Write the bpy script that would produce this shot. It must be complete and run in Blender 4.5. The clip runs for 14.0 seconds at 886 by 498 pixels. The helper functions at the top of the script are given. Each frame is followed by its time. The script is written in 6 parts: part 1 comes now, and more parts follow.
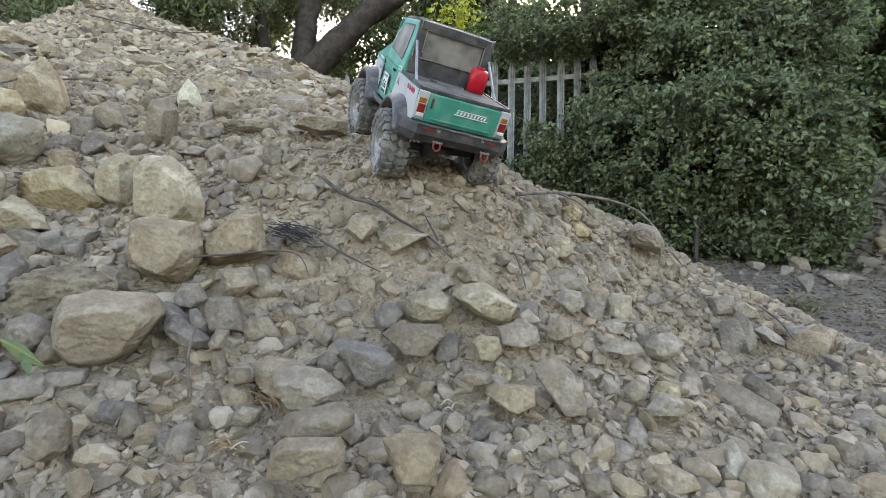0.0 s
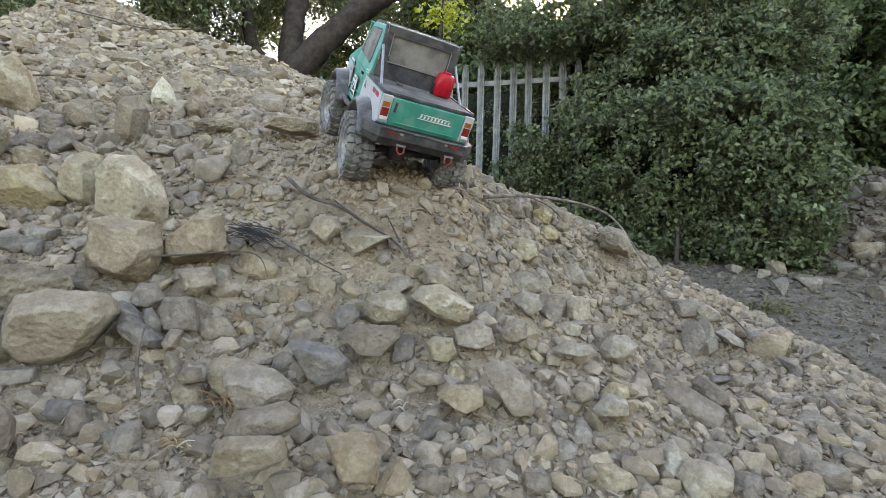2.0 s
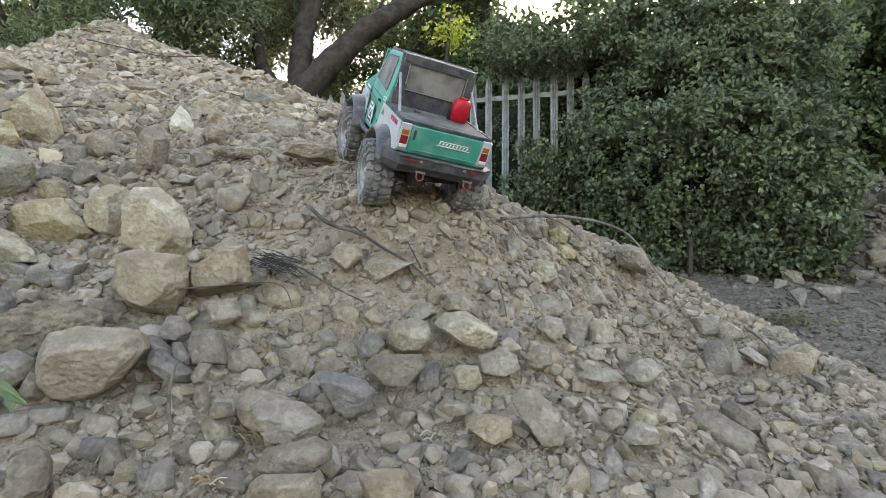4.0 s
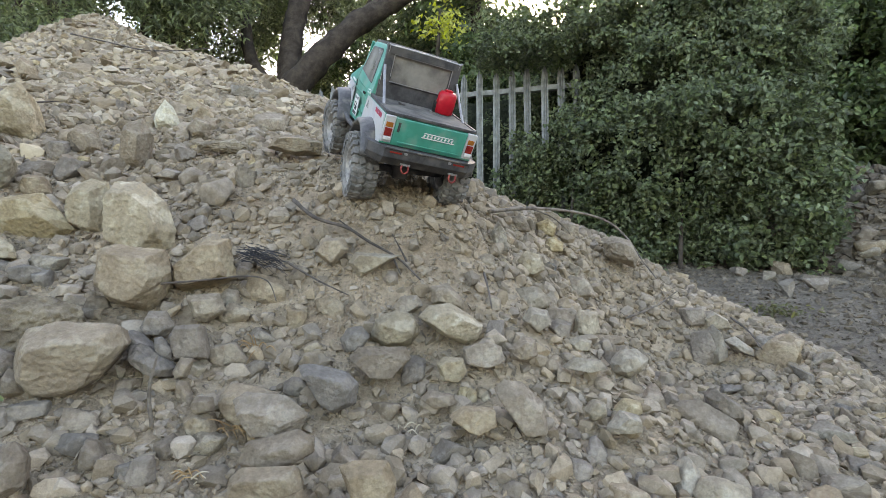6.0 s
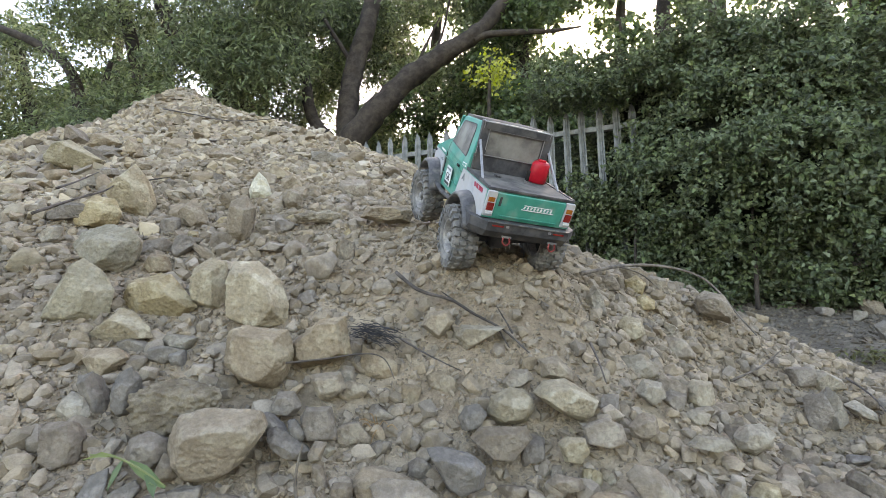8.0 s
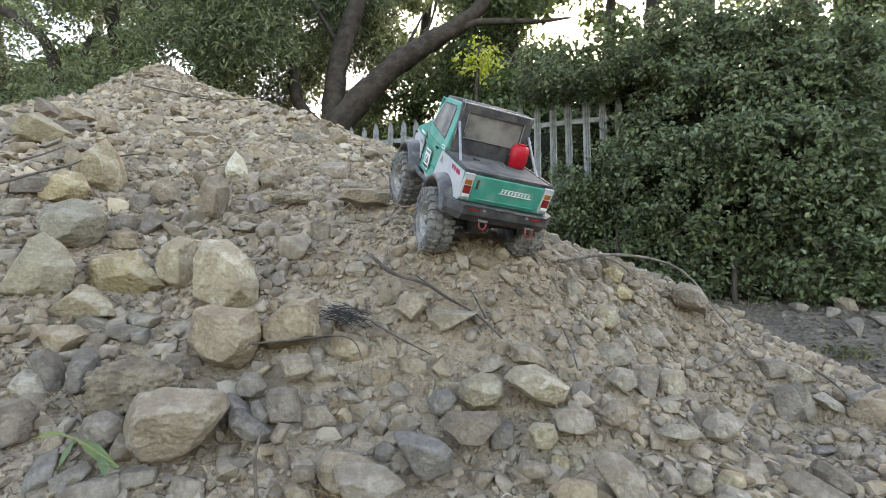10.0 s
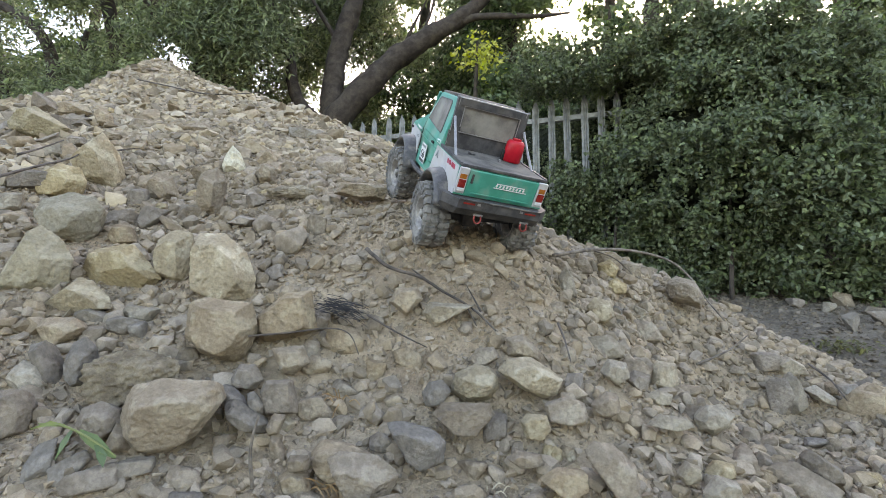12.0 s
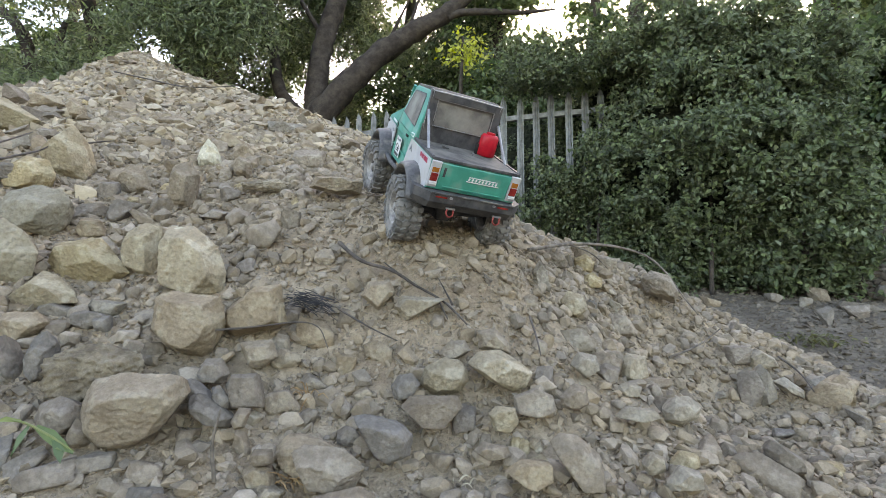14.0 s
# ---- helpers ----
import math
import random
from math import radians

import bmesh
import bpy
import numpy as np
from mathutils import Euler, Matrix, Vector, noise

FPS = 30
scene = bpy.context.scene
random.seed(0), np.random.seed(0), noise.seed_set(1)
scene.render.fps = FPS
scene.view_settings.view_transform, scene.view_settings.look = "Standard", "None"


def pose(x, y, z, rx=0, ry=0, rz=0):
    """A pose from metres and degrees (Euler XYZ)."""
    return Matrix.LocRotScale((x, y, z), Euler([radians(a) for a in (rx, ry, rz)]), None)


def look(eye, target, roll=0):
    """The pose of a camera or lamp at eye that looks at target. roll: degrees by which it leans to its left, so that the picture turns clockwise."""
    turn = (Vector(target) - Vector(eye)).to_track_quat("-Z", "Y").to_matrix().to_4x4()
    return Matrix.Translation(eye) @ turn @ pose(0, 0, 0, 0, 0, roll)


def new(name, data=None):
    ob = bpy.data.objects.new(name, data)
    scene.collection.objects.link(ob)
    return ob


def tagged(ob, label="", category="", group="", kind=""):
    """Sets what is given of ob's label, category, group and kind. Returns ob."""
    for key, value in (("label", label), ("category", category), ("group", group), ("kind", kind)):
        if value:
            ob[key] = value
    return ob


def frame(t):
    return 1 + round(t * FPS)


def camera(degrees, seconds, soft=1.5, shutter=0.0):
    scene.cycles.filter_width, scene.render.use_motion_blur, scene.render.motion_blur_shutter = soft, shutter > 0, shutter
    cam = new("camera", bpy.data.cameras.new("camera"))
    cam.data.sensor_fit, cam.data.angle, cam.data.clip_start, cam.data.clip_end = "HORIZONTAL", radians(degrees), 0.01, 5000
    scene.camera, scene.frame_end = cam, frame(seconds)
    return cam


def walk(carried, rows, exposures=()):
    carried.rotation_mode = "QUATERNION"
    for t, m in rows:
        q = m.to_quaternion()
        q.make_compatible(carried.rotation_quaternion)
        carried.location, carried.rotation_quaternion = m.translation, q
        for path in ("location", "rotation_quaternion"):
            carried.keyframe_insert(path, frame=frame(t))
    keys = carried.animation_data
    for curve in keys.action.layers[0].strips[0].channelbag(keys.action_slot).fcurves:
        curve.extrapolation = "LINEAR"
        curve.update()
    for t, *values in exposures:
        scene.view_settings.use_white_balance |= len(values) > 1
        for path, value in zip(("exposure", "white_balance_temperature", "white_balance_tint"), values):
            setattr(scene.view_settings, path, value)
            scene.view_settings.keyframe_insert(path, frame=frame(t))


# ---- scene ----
cam = camera(81.1, 14.0, soft=0.8)
PATH = [
    (0, (0.0372, -0.0591, 0.3944), (-0.0489, 1.9352, 0.5170), 1.10),
    (0.5, (0.0741, -0.0645, 0.3980), (0.0187, 1.9309, 0.5226), 1.90),
    (1, (0.0651, -0.0646, 0.4035), (0.0087, 1.9297, 0.5437), 1.48),
    (1.5, (0.0670, -0.0638, 0.3987), (0.0127, 1.9316, 0.5234), 1.36),
    (2, (0.0808, -0.0701, 0.3984), (0.0372, 1.9256, 0.5211), 1.61),
    (2.5, (0.0815, -0.0725, 0.4059), (0.0441, 1.9235, 0.5257), 2.44),
    (3, (0.0730, -0.0768, 0.4086), (0.0188, 1.9173, 0.5521), 1.14),
    (3.2, (0.0640, -0.0795, 0.4219), (-0.0144, 1.9101, 0.6105), 0.29),
    (5.3, (0.0611, -0.0637, 0.4090), (-0.0226, 1.9296, 0.5489), 1.26),
    (5.5, (0.0621, -0.0646, 0.4095), (-0.0205, 1.9283, 0.5553), 1.16),
    (6, (0.0743, -0.0721, 0.4140), (0.0201, 1.9212, 0.5680), 0.06),
    (6.5, (0.0698, -0.0674, 0.4085), (0.0149, 1.9269, 0.5498), -0.09),
    (7, (0.0394, -0.0584, 0.4109), (-0.0594, 1.9337, 0.5575), 1.49),
    (7.5, (-0.0153, -0.0778, 0.4441), (-0.2007, 1.8988, 0.6866), 1.57),
    (8, (-0.0106, -0.0989, 0.4659), (-0.2549, 1.8625, 0.7715), -0.89),
    (8.2, (-0.0090, -0.1055, 0.4659), (-0.2349, 1.8619, 0.7455), -0.05),
    (10.5, (0.0061, -0.0768, 0.4558), (-0.1787, 1.8970, 0.7204), 0.20),
    (11, (0.0081, -0.0822, 0.4554), (-0.1745, 1.8925, 0.7144), 0.15),
    (11.5, (0.0115, -0.0850, 0.4516), (-0.1673, 1.8918, 0.6974), -0.10),
    (12, (0.0107, -0.0856, 0.4537), (-0.1732, 1.8904, 0.7021), 0.29),
    (12.5, (0.0140, -0.0814, 0.4529), (-0.1602, 1.8954, 0.7020), -0.22),
    (13, (0.0218, -0.0741, 0.4479), (-0.1317, 1.9056, 0.6864), -0.19),
    (13.5, (0.0321, -0.0775, 0.4453), (-0.1020, 1.9051, 0.6720), 0.30),
    (14, (0.0347, -0.0814, 0.4495), (-0.0994, 1.9002, 0.6843), 0.15),
]
walk(cam, [(t, look(eye, target, roll)) for t, eye, target, roll in PATH], exposures=[(0.0, 2.7, 8300, 16.6), (14.0, 2.7, 8300, 16.6)])

# ---- light: open shade under a bright, hazy evening sky ----
SUN_ELEVATION, SUN_AZIMUTH = 30.0, 12.0
world = bpy.data.worlds.new("sky")
scene.world = world
world.use_nodes = True
wn = world.node_tree.nodes
sky = wn.new("ShaderNodeTexSky")
sky.sky_type, sky.sun_disc = "NISHITA", False
sky.sun_elevation, sky.sun_rotation = radians(SUN_ELEVATION), radians(SUN_AZIMUTH)
sky.air_density, sky.dust_density, sky.ozone_density = 1.0, 1.5, 1.0
world.node_tree.links.new(sky.outputs[0], wn["Background"].inputs[0])
wn["Background"].inputs[1].default_value = 0.15
sun = new("sun", bpy.data.lights.new("sun", "SUN"))
sun.data.energy, sun.data.angle, sun.data.color = 0.6, radians(10), (1.0, 0.96, 0.9)
az, el = radians(SUN_AZIMUTH), radians(SUN_ELEVATION)
sun.matrix_world = look((0, 0, 0), (-math.sin(az) * math.cos(el), -math.cos(az) * math.cos(el), -math.sin(el)))


# ---- materials ----
def surface(name, dark, light, scale=8.0, rough=0.9, relief=0.3, relief_scale=60.0, distance=0.002, metal=0.0,
            vary="", spread=0.25, stain=None, stain_scale=3.0, stain_amount=0.5, spec=0.3, hue=0.0, grain=0.0, stain_edge=0.14):
    """A mottled surface: two tones by noise, stains at a larger scale, fine relief, and a shift from piece to piece."""
    m = bpy.data.materials.new(name)
    m.use_nodes = True
    n, link = m.node_tree.nodes, m.node_tree.links.new
    bsdf = n["Principled BSDF"]
    co = n.new("ShaderNodeTexCoord")
    a = n.new("ShaderNodeTexNoise")
    a.inputs["Scale"].default_value, a.inputs["Detail"].default_value, a.inputs["Roughness"].default_value = scale, 8.0, 0.65
    link(co.outputs["Object"], a.inputs["Vector"])
    ramp = n.new("ShaderNodeValToRGB")
    ramp.color_ramp.elements[0].position, ramp.color_ramp.elements[1].position = 0.4, 0.61
    ramp.color_ramp.elements[0].color, ramp.color_ramp.elements[1].color = (*dark, 1), (*light, 1)
    link(a.outputs["Fac"], ramp.inputs["Fac"])
    colour = ramp.outputs["Color"]
    if stain:
        b = n.new("ShaderNodeTexNoise")
        b.inputs["Scale"].default_value, b.inputs["Detail"].default_value = stain_scale, 5.0
        link(co.outputs["Object"], b.inputs["Vector"])
        step = n.new("ShaderNodeMapRange")
        step.inputs["From Min"].default_value, step.inputs["From Max"].default_value = 0.57 - stain_edge / 2, 0.57 + stain_edge / 2
        step.inputs["To Max"].default_value = stain_amount
        link(b.outputs["Fac"], step.inputs["Value"])
        mix = n.new("ShaderNodeMix")
        mix.data_type = "RGBA"
        link(step.outputs["Result"], mix.inputs["Factor"])
        link(colour, mix.inputs["A"])
        mix.inputs["B"].default_value = (*stain, 1)
        colour = mix.outputs["Result"]
    if grain:
        fine = n.new("ShaderNodeTexNoise")
        fine.inputs["Scale"].default_value, fine.inputs["Detail"].default_value, fine.inputs["Roughness"].default_value = scale * 9, 4.0, 0.8
        link(co.outputs["Object"], fine.inputs["Vector"])
        level = n.new("ShaderNodeMapRange")
        level.inputs["From Min"].default_value, level.inputs["From Max"].default_value = 0.34, 0.66
        level.inputs["To Min"].default_value, level.inputs["To Max"].default_value = 1 - grain, 1 + grain
        link(fine.outputs["Fac"], level.inputs["Value"])
        tone = n.new("ShaderNodeHueSaturation")
        link(level.outputs["Result"], tone.inputs["Value"])
        link(colour, tone.inputs["Color"])
        colour = tone.outputs["Color"]
    if vary:
        if vary == "island":
            rnd = n.new("ShaderNodeNewGeometry").outputs["Random Per Island"]
        else:
            rnd = n.new("ShaderNodeObjectInfo").outputs["Random"]
        value = n.new("ShaderNodeMapRange")
        value.inputs["To Min"].default_value, value.inputs["To Max"].default_value = 1 - spread, 1 + spread
        link(rnd, value.inputs["Value"])
        shift = n.new("ShaderNodeHueSaturation")
        link(value.outputs["Result"], shift.inputs["Value"])
        if hue:
            turn = n.new("ShaderNodeMath")
            turn.operation = "FRACT"
            times = n.new("ShaderNodeMath")
            times.operation = "MULTIPLY"
            times.inputs[1].default_value = 7.31
            link(rnd, times.inputs[0])
            link(times.outputs[0], turn.inputs[0])
            sat = n.new("ShaderNodeMapRange")
            sat.inputs["To Min"].default_value, sat.inputs["To Max"].default_value = 1 - hue, 1 + hue
            link(turn.outputs[0], sat.inputs["Value"])
            link(sat.outputs["Result"], shift.inputs["Saturation"])
        link(colour, shift.inputs["Color"])
        colour = shift.outputs["Color"]
    link(colour, bsdf.inputs["Base Color"])
    bsdf.inputs["Roughness"].default_value, bsdf.inputs["Metallic"].default_value = rough, metal
    bsdf.inputs["Specular IOR Level"].default_value = spec
    if relief:
        c = n.new("ShaderNodeTexNoise")
        c.inputs["Scale"].default_value, c.inputs["Detail"].default_value, c.inputs["Roughness"].default_value = relief_scale, 8.0, 0.7
        link(co.outputs["Object"], c.inputs["Vector"])
        pits = n.new("ShaderNodeTexVoronoi")
        pits.inputs["Scale"].default_value = relief_scale * 2.3
        link(co.outputs["Object"], pits.inputs["Vector"])
        both = n.new("ShaderNodeMath")
        both.operation = "MULTIPLY_ADD"
        both.inputs[1].default_value = 0.35
        link(pits.outputs["Distance"], both.inputs[0])
        link(c.outputs["Fac"], both.inputs[2])
        bump = n.new("ShaderNodeBump")
        bump.inputs["Strength"].default_value, bump.inputs["Distance"].default_value = relief, distance
        link(both.outputs[0], bump.inputs["Height"])
        link(bump.outputs["Normal"], bsdf.inputs["Normal"])
    return m


def leafy(name, dark, light, vary=0.35, through_light=0.25, gloss=0.45):
    """Leaf: tone from leaf to leaf, light shining through."""
    m = surface(name, dark, light, 6.0, gloss, 0, vary="island", spread=vary, spec=0.4, hue=0.2)
    n, link = m.node_tree.nodes, m.node_tree.links.new
    bsdf = n["Principled BSDF"]
    tr = n.new("ShaderNodeBsdfTranslucent")
    source = bsdf.inputs["Base Color"].links[0].from_socket
    link(source, tr.inputs["Color"])
    mix = n.new("ShaderNodeMixShader")
    mix.inputs[0].default_value = through_light
    link(bsdf.outputs[0], mix.inputs[1])
    link(tr.outputs[0], mix.inputs[2])
    link(mix.outputs[0], n["Material Output"].inputs[0])
    return m


SOIL = surface("dusty_soil", (0.300, 0.232, 0.157), (0.440, 0.352, 0.248), 9.0, 0.95, 1.0, 140.0, 0.008, stain=(0.27, 0.196, 0.128), stain_scale=4.0, grain=0.24)
GROUND = surface("grey_ground", (0.117, 0.095, 0.070), (0.205, 0.173, 0.132), 5.0, 0.95, 1.0, 45.0, 0.015, stain=(0.095, 0.076, 0.055), stain_scale=1.2, grain=0.3)
GRAVEL = surface("gravel_stone", (0.203, 0.164, 0.118), (0.303, 0.248, 0.182), 40.0, 0.95, 0.6, 220.0, 0.0015, vary="island", spread=0.25, hue=0.16, spec=0.15, grain=0.14)
DULL = surface("dull_gravel", (0.120, 0.098, 0.073), (0.190, 0.158, 0.120), 40.0, 0.95, 0.4, 220.0, 0.001, vary="island", spread=0.25, hue=0.12, spec=0.15, grain=0.1)
BUFF = surface("buff_stone", (0.275, 0.226, 0.158), (0.395, 0.332, 0.240), 12.0, 0.95, 0.4, 220.0, 0.001, vary="island", spread=0.24, hue=0.16, spec=0.15, grain=0.1)
FENCE_STEEL = surface("galvanised_steel", (0.150, 0.155, 0.145), (0.250, 0.256, 0.240), 14.0, 0.6, 0.15, 90.0, 0.001, metal=0.2, vary="object", spread=0.15, stain=(0.17, 0.165, 0.14), stain_scale=5.0)
BARK = surface("bark", (0.040, 0.032, 0.026), (0.080, 0.064, 0.050), 9.0, 0.95, 1.0, 22.0, 0.015, grain=0.15)
TWIG = surface("dry_twig", (0.09, 0.075, 0.06), (0.2, 0.17, 0.135), 40.0, 0.9, 0.6, 150.0, 0.001)
IVY = leafy("hedge_leaf", (0.089, 0.118, 0.053), (0.185, 0.222, 0.115), 0.5, 0.38)
# near-black green: the shade deep inside the hedge, put into colour
HEDGE_SHADE = surface("hedge_shade", (0.019, 0.023, 0.013), (0.039, 0.046, 0.023), 12.0, 0.95, 1.0, 18.0, 0.05)
WILLOW = leafy("willow_leaf", (0.115, 0.145, 0.066), (0.250, 0.292, 0.155), 0.5, 0.42)
WOOD_LEAF = leafy("wood_leaf", (0.070, 0.108, 0.045), (0.165, 0.215, 0.090), 0.45, 0.45)
# young yellow leaf, its base colour brightened to stand in for sunlight
SUNNY_LEAF = leafy("sunlit_leaf", (0.60, 0.62, 0.10), (0.82, 0.81, 0.24), through_light=0.7)


# ---- mesh helpers ----
def sheet(name, verts, faces, material, smooth=False):
    """A mesh from arrays of points and faces with equal numbers of corners."""
    verts, faces = np.asarray(verts, float), np.asarray(faces, int)
    me = bpy.data.meshes.new(name)
    me.vertices.add(len(verts))
    me.vertices.foreach_set("co", verts.ravel())
    me.loops.add(faces.size)
    me.loops.foreach_set("vertex_index", faces.ravel())
    me.polygons.add(len(faces))
    me.polygons.foreach_set("loop_start", np.arange(0, faces.size, faces.shape[1]))
    me.polygons.foreach_set("use_smooth", np.full(len(faces), smooth))
    me.update(calc_edges=True)
    me.validate()
    me.materials.append(material)
    return me


def part(name, bm, material, parent, label="", smooth=False):
    """Links a bmesh (or a finished mesh) as one mesh object under a thing."""
    me = bm
    if isinstance(bm, bmesh.types.BMesh):
        me = bpy.data.meshes.new(name)
        bmesh.ops.recalc_face_normals(bm, faces=bm.faces)
        bm.to_mesh(me)
        bm.free()
        me.materials.append(material)
        if smooth:
            me.polygons.foreach_set("use_smooth", np.ones(len(me.polygons), bool))
    ob = new(name, me)
    ob.parent = parent
    if label:
        ob["label"] = label
    return ob


def thing(name, label, category, m=None, group="", kind=""):
    ob = new(name)
    ob.empty_display_size = 0.05
    if m is not None:
        ob.matrix_world = m
    return tagged(ob, label, category, group, kind)


def grid_faces(nx, ny):
    i = np.arange(nx * ny).reshape(ny, nx)
    return np.stack([i[:-1, :-1], i[:-1, 1:], i[1:, 1:], i[1:, :-1]], -1).reshape(-1, 4)


def ico(sub):
    bm = bmesh.new()
    bmesh.ops.create_icosphere(bm, subdivisions=sub, radius=1.0)
    v = np.array([p.co[:] for p in bm.verts])
    f = np.array([[p.index for p in q.verts] for q in bm.faces])
    bm.free()
    return v, f


ICO = {s: ico(s) for s in (1, 2, 3, 4, 5, 6)}


def waves(p, rng, count=6, low=1.0, high=4.0):
    """Smooth random relief at points p, about -1 to 1."""
    out = np.zeros(len(p))
    for _ in range(count):
        k = rng.normal(size=p.shape[1])
        k *= rng.uniform(low, high) / np.linalg.norm(k)
        out += np.sin(p @ k + rng.uniform(0, 6.3))
    return out / count ** 0.5 / 1.4


def rock_shape(seed, sub=3, faces=11, edge=34.0, rough=0.012, flat=(0.62, 1.0), skew=0.1):
    """A broken stone: flat faces that meet in edges more or less worn, filling a box of half sizes 1."""
    rng = np.random.default_rng(seed)
    d, f = ICO[sub]
    n = []
    while len(n) < faces:
        q = rng.normal(size=3)
        q /= np.linalg.norm(q)
        if all(q @ p < 1 - 2.2 / faces for p in n):
            n.append(q)
    for axis in range(3):
        for way in (-1, 1):
            q = np.zeros(3)
            q[axis] = way
            n.append(q + rng.normal(size=3) * skew)
    n = np.array(n)
    off = rng.uniform(*flat, len(n))
    off[-6:] = 1.05
    r = (np.maximum(d @ n.T / off, 0) ** edge).sum(1) ** (-1 / edge)
    if rough:
        r = r * (1 + rough * waves(d, rng, 8, 3.0, 8.0) - 0.9 * rough * np.abs(waves(d, rng, 10, 9.0, 20.0)) + 0.5 * rough * waves(d, rng, 12, 20.0, 44.0))
    v = d * r[:, None]
    lo, hi = v.min(0), v.max(0)
    return (v - (lo + hi) / 2) / ((hi - lo) / 2), f


def shard_shape(seed, corners=11):
    """A small sharp-edged stone with few faces."""
    rng = np.random.default_rng(seed)
    bm = bmesh.new()
    for _ in range(corners):
        q = rng.normal(size=3)
        q = q / np.abs(q).max() ** 0.6 / np.linalg.norm(q) ** 0.4 * rng.uniform(0.86, 1.0)
        bm.verts.new(q)
    bmesh.ops.convex_hull(bm, input=list(bm.verts))
    bmesh.ops.delete(bm, geom=[q for q in bm.verts if not q.link_faces], context="VERTS")
    bmesh.ops.triangulate(bm, faces=list(bm.faces))
    bm.verts.index_update()
    v = np.array([q.co[:] for q in bm.verts])
    f = np.array([[q.index for q in p.verts] for p in bm.faces])
    bm.free()
    lo, hi = v.min(0), v.max(0)
    return (v - (lo + hi) / 2) / ((hi - lo) / 2), f


# ---- the lie of the land ----
CREST = np.array([(-2.2, 3.0, 2.06), (-1.4, 2.51, 1.675), (-0.72, 2.09, 1.313), (-0.2, 1.548, 0.845), (0.0, 1.221, 0.728),
                  (0.36, 1.46, 0.615), (0.73, 1.568, 0.4), (1.18, 1.85, 0.225), (1.75, 2.25, 0.0)])
CREST_LINE = np.concatenate([np.linspace(a, b, 14, endpoint=False) for a, b in zip(CREST[:-1], CREST[1:])] + [CREST[-1:]])
HUMPS = [(-0.9, 1.2, -0.035), (-0.6, 0.9, -0.03), (-0.35, 0.6, -0.032), (-0.35, 0.95, 0.063), (-0.05, 0.6, -0.056), (-0.1, 0.9, 0.011),
         (0.25, 0.65, -0.061), (0.25, 0.95, -0.042), (0.5, 1.0, -0.181), (0.1, 0.3, -0.046), (-0.4, 0.3, -0.026), (0.6, 0.6, -0.032)]

BROAD = [(-0.03, 0.88, 0.07, 0.11), (-3.1, 2.5, -0.28, 0.55), (-2.15, 2.9, 0.12, 0.25), (-1.2, 1.0, 0.05, 0.25)]


def ground_z(x, y):
    """The yard, rising to the bank under the fence."""
    yy = np.clip(y, -3.0, 4.6)
    return -0.05 + 0.06 * yy + 0.025 * np.maximum(yy, 0) ** 2 + 0.02 * np.sin(2.1 * x + 0.7) * np.sin(1.7 * y)


def heap_z(x, y):
    """The tipped heap: stones at their angle of rest on both sides of a winding crest."""
    x, y = np.asarray(x, float), np.asarray(y, float)
    top = np.full(x.shape, -9.0)
    total = np.zeros(x.shape)
    for cx, cy, cz in CREST_LINE:
        v = cz - 0.64 * np.sqrt((x - cx) ** 2 + (y - cy) ** 2 + 0.0064) + 0.03
        m = np.maximum(top, v)
        total = total * np.exp(45 * (top - m)) + np.exp(45 * (v - m))
        top = m
    z = top + np.log(total) / 45 - 0.03
    for cx, cy, k, w in BROAD:
        z = z + k * np.exp(-((x - cx) ** 2 + (y - cy) ** 2) / (2 * w * w))
    for cx, cy, k in HUMPS:
        z = z + k * np.exp(-((x - cx) ** 2 + (y - cy) ** 2) / 0.0578)
    return z + 0.012 * np.sin(9 * x + 3 * y) * np.sin(7 * y - 4 * x) + 0.006 * np.sin(23 * x - 11 * y + 1) * np.sin(19 * y + 8 * x)


def surface_z(x, y):
    return np.maximum(heap_z(x, y), ground_z(x, y))


def slope_normal(x, y):
    e = 0.03
    n = np.stack([surface_z(x - e, y) - surface_z(x + e, y), surface_z(x, y - e) - surface_z(x, y + e), np.full(np.shape(x), 2 * e)], -1)
    return n / np.linalg.norm(n, axis=-1, keepdims=True)


# ---- ground and heap ----
def build_ground():
    xs = np.concatenate([[-400, -120, -50, -25, -14, -9], np.linspace(-6, 6, 61), [9, 14, 25, 50, 120, 400]])
    ys = np.concatenate([[-400, -120, -50, -25, -14, -9, -6, -4], np.linspace(-3, 7, 51), [9, 14, 25, 50, 120, 400]])
    gx, gy = np.meshgrid(xs, ys)
    gz = ground_z(gx, gy)
    gz = np.where(heap_z(gx, gy) > gz + 0.05, gz - 0.05, gz)
    ob = new("ground", sheet("ground", np.stack([gx, gy, gz], -1).reshape(-1, 3), grid_faces(len(xs), len(ys)), GROUND, True))
    tagged(ob, "dusty grey stony ground rising towards the fence", "ground", kind="structure")


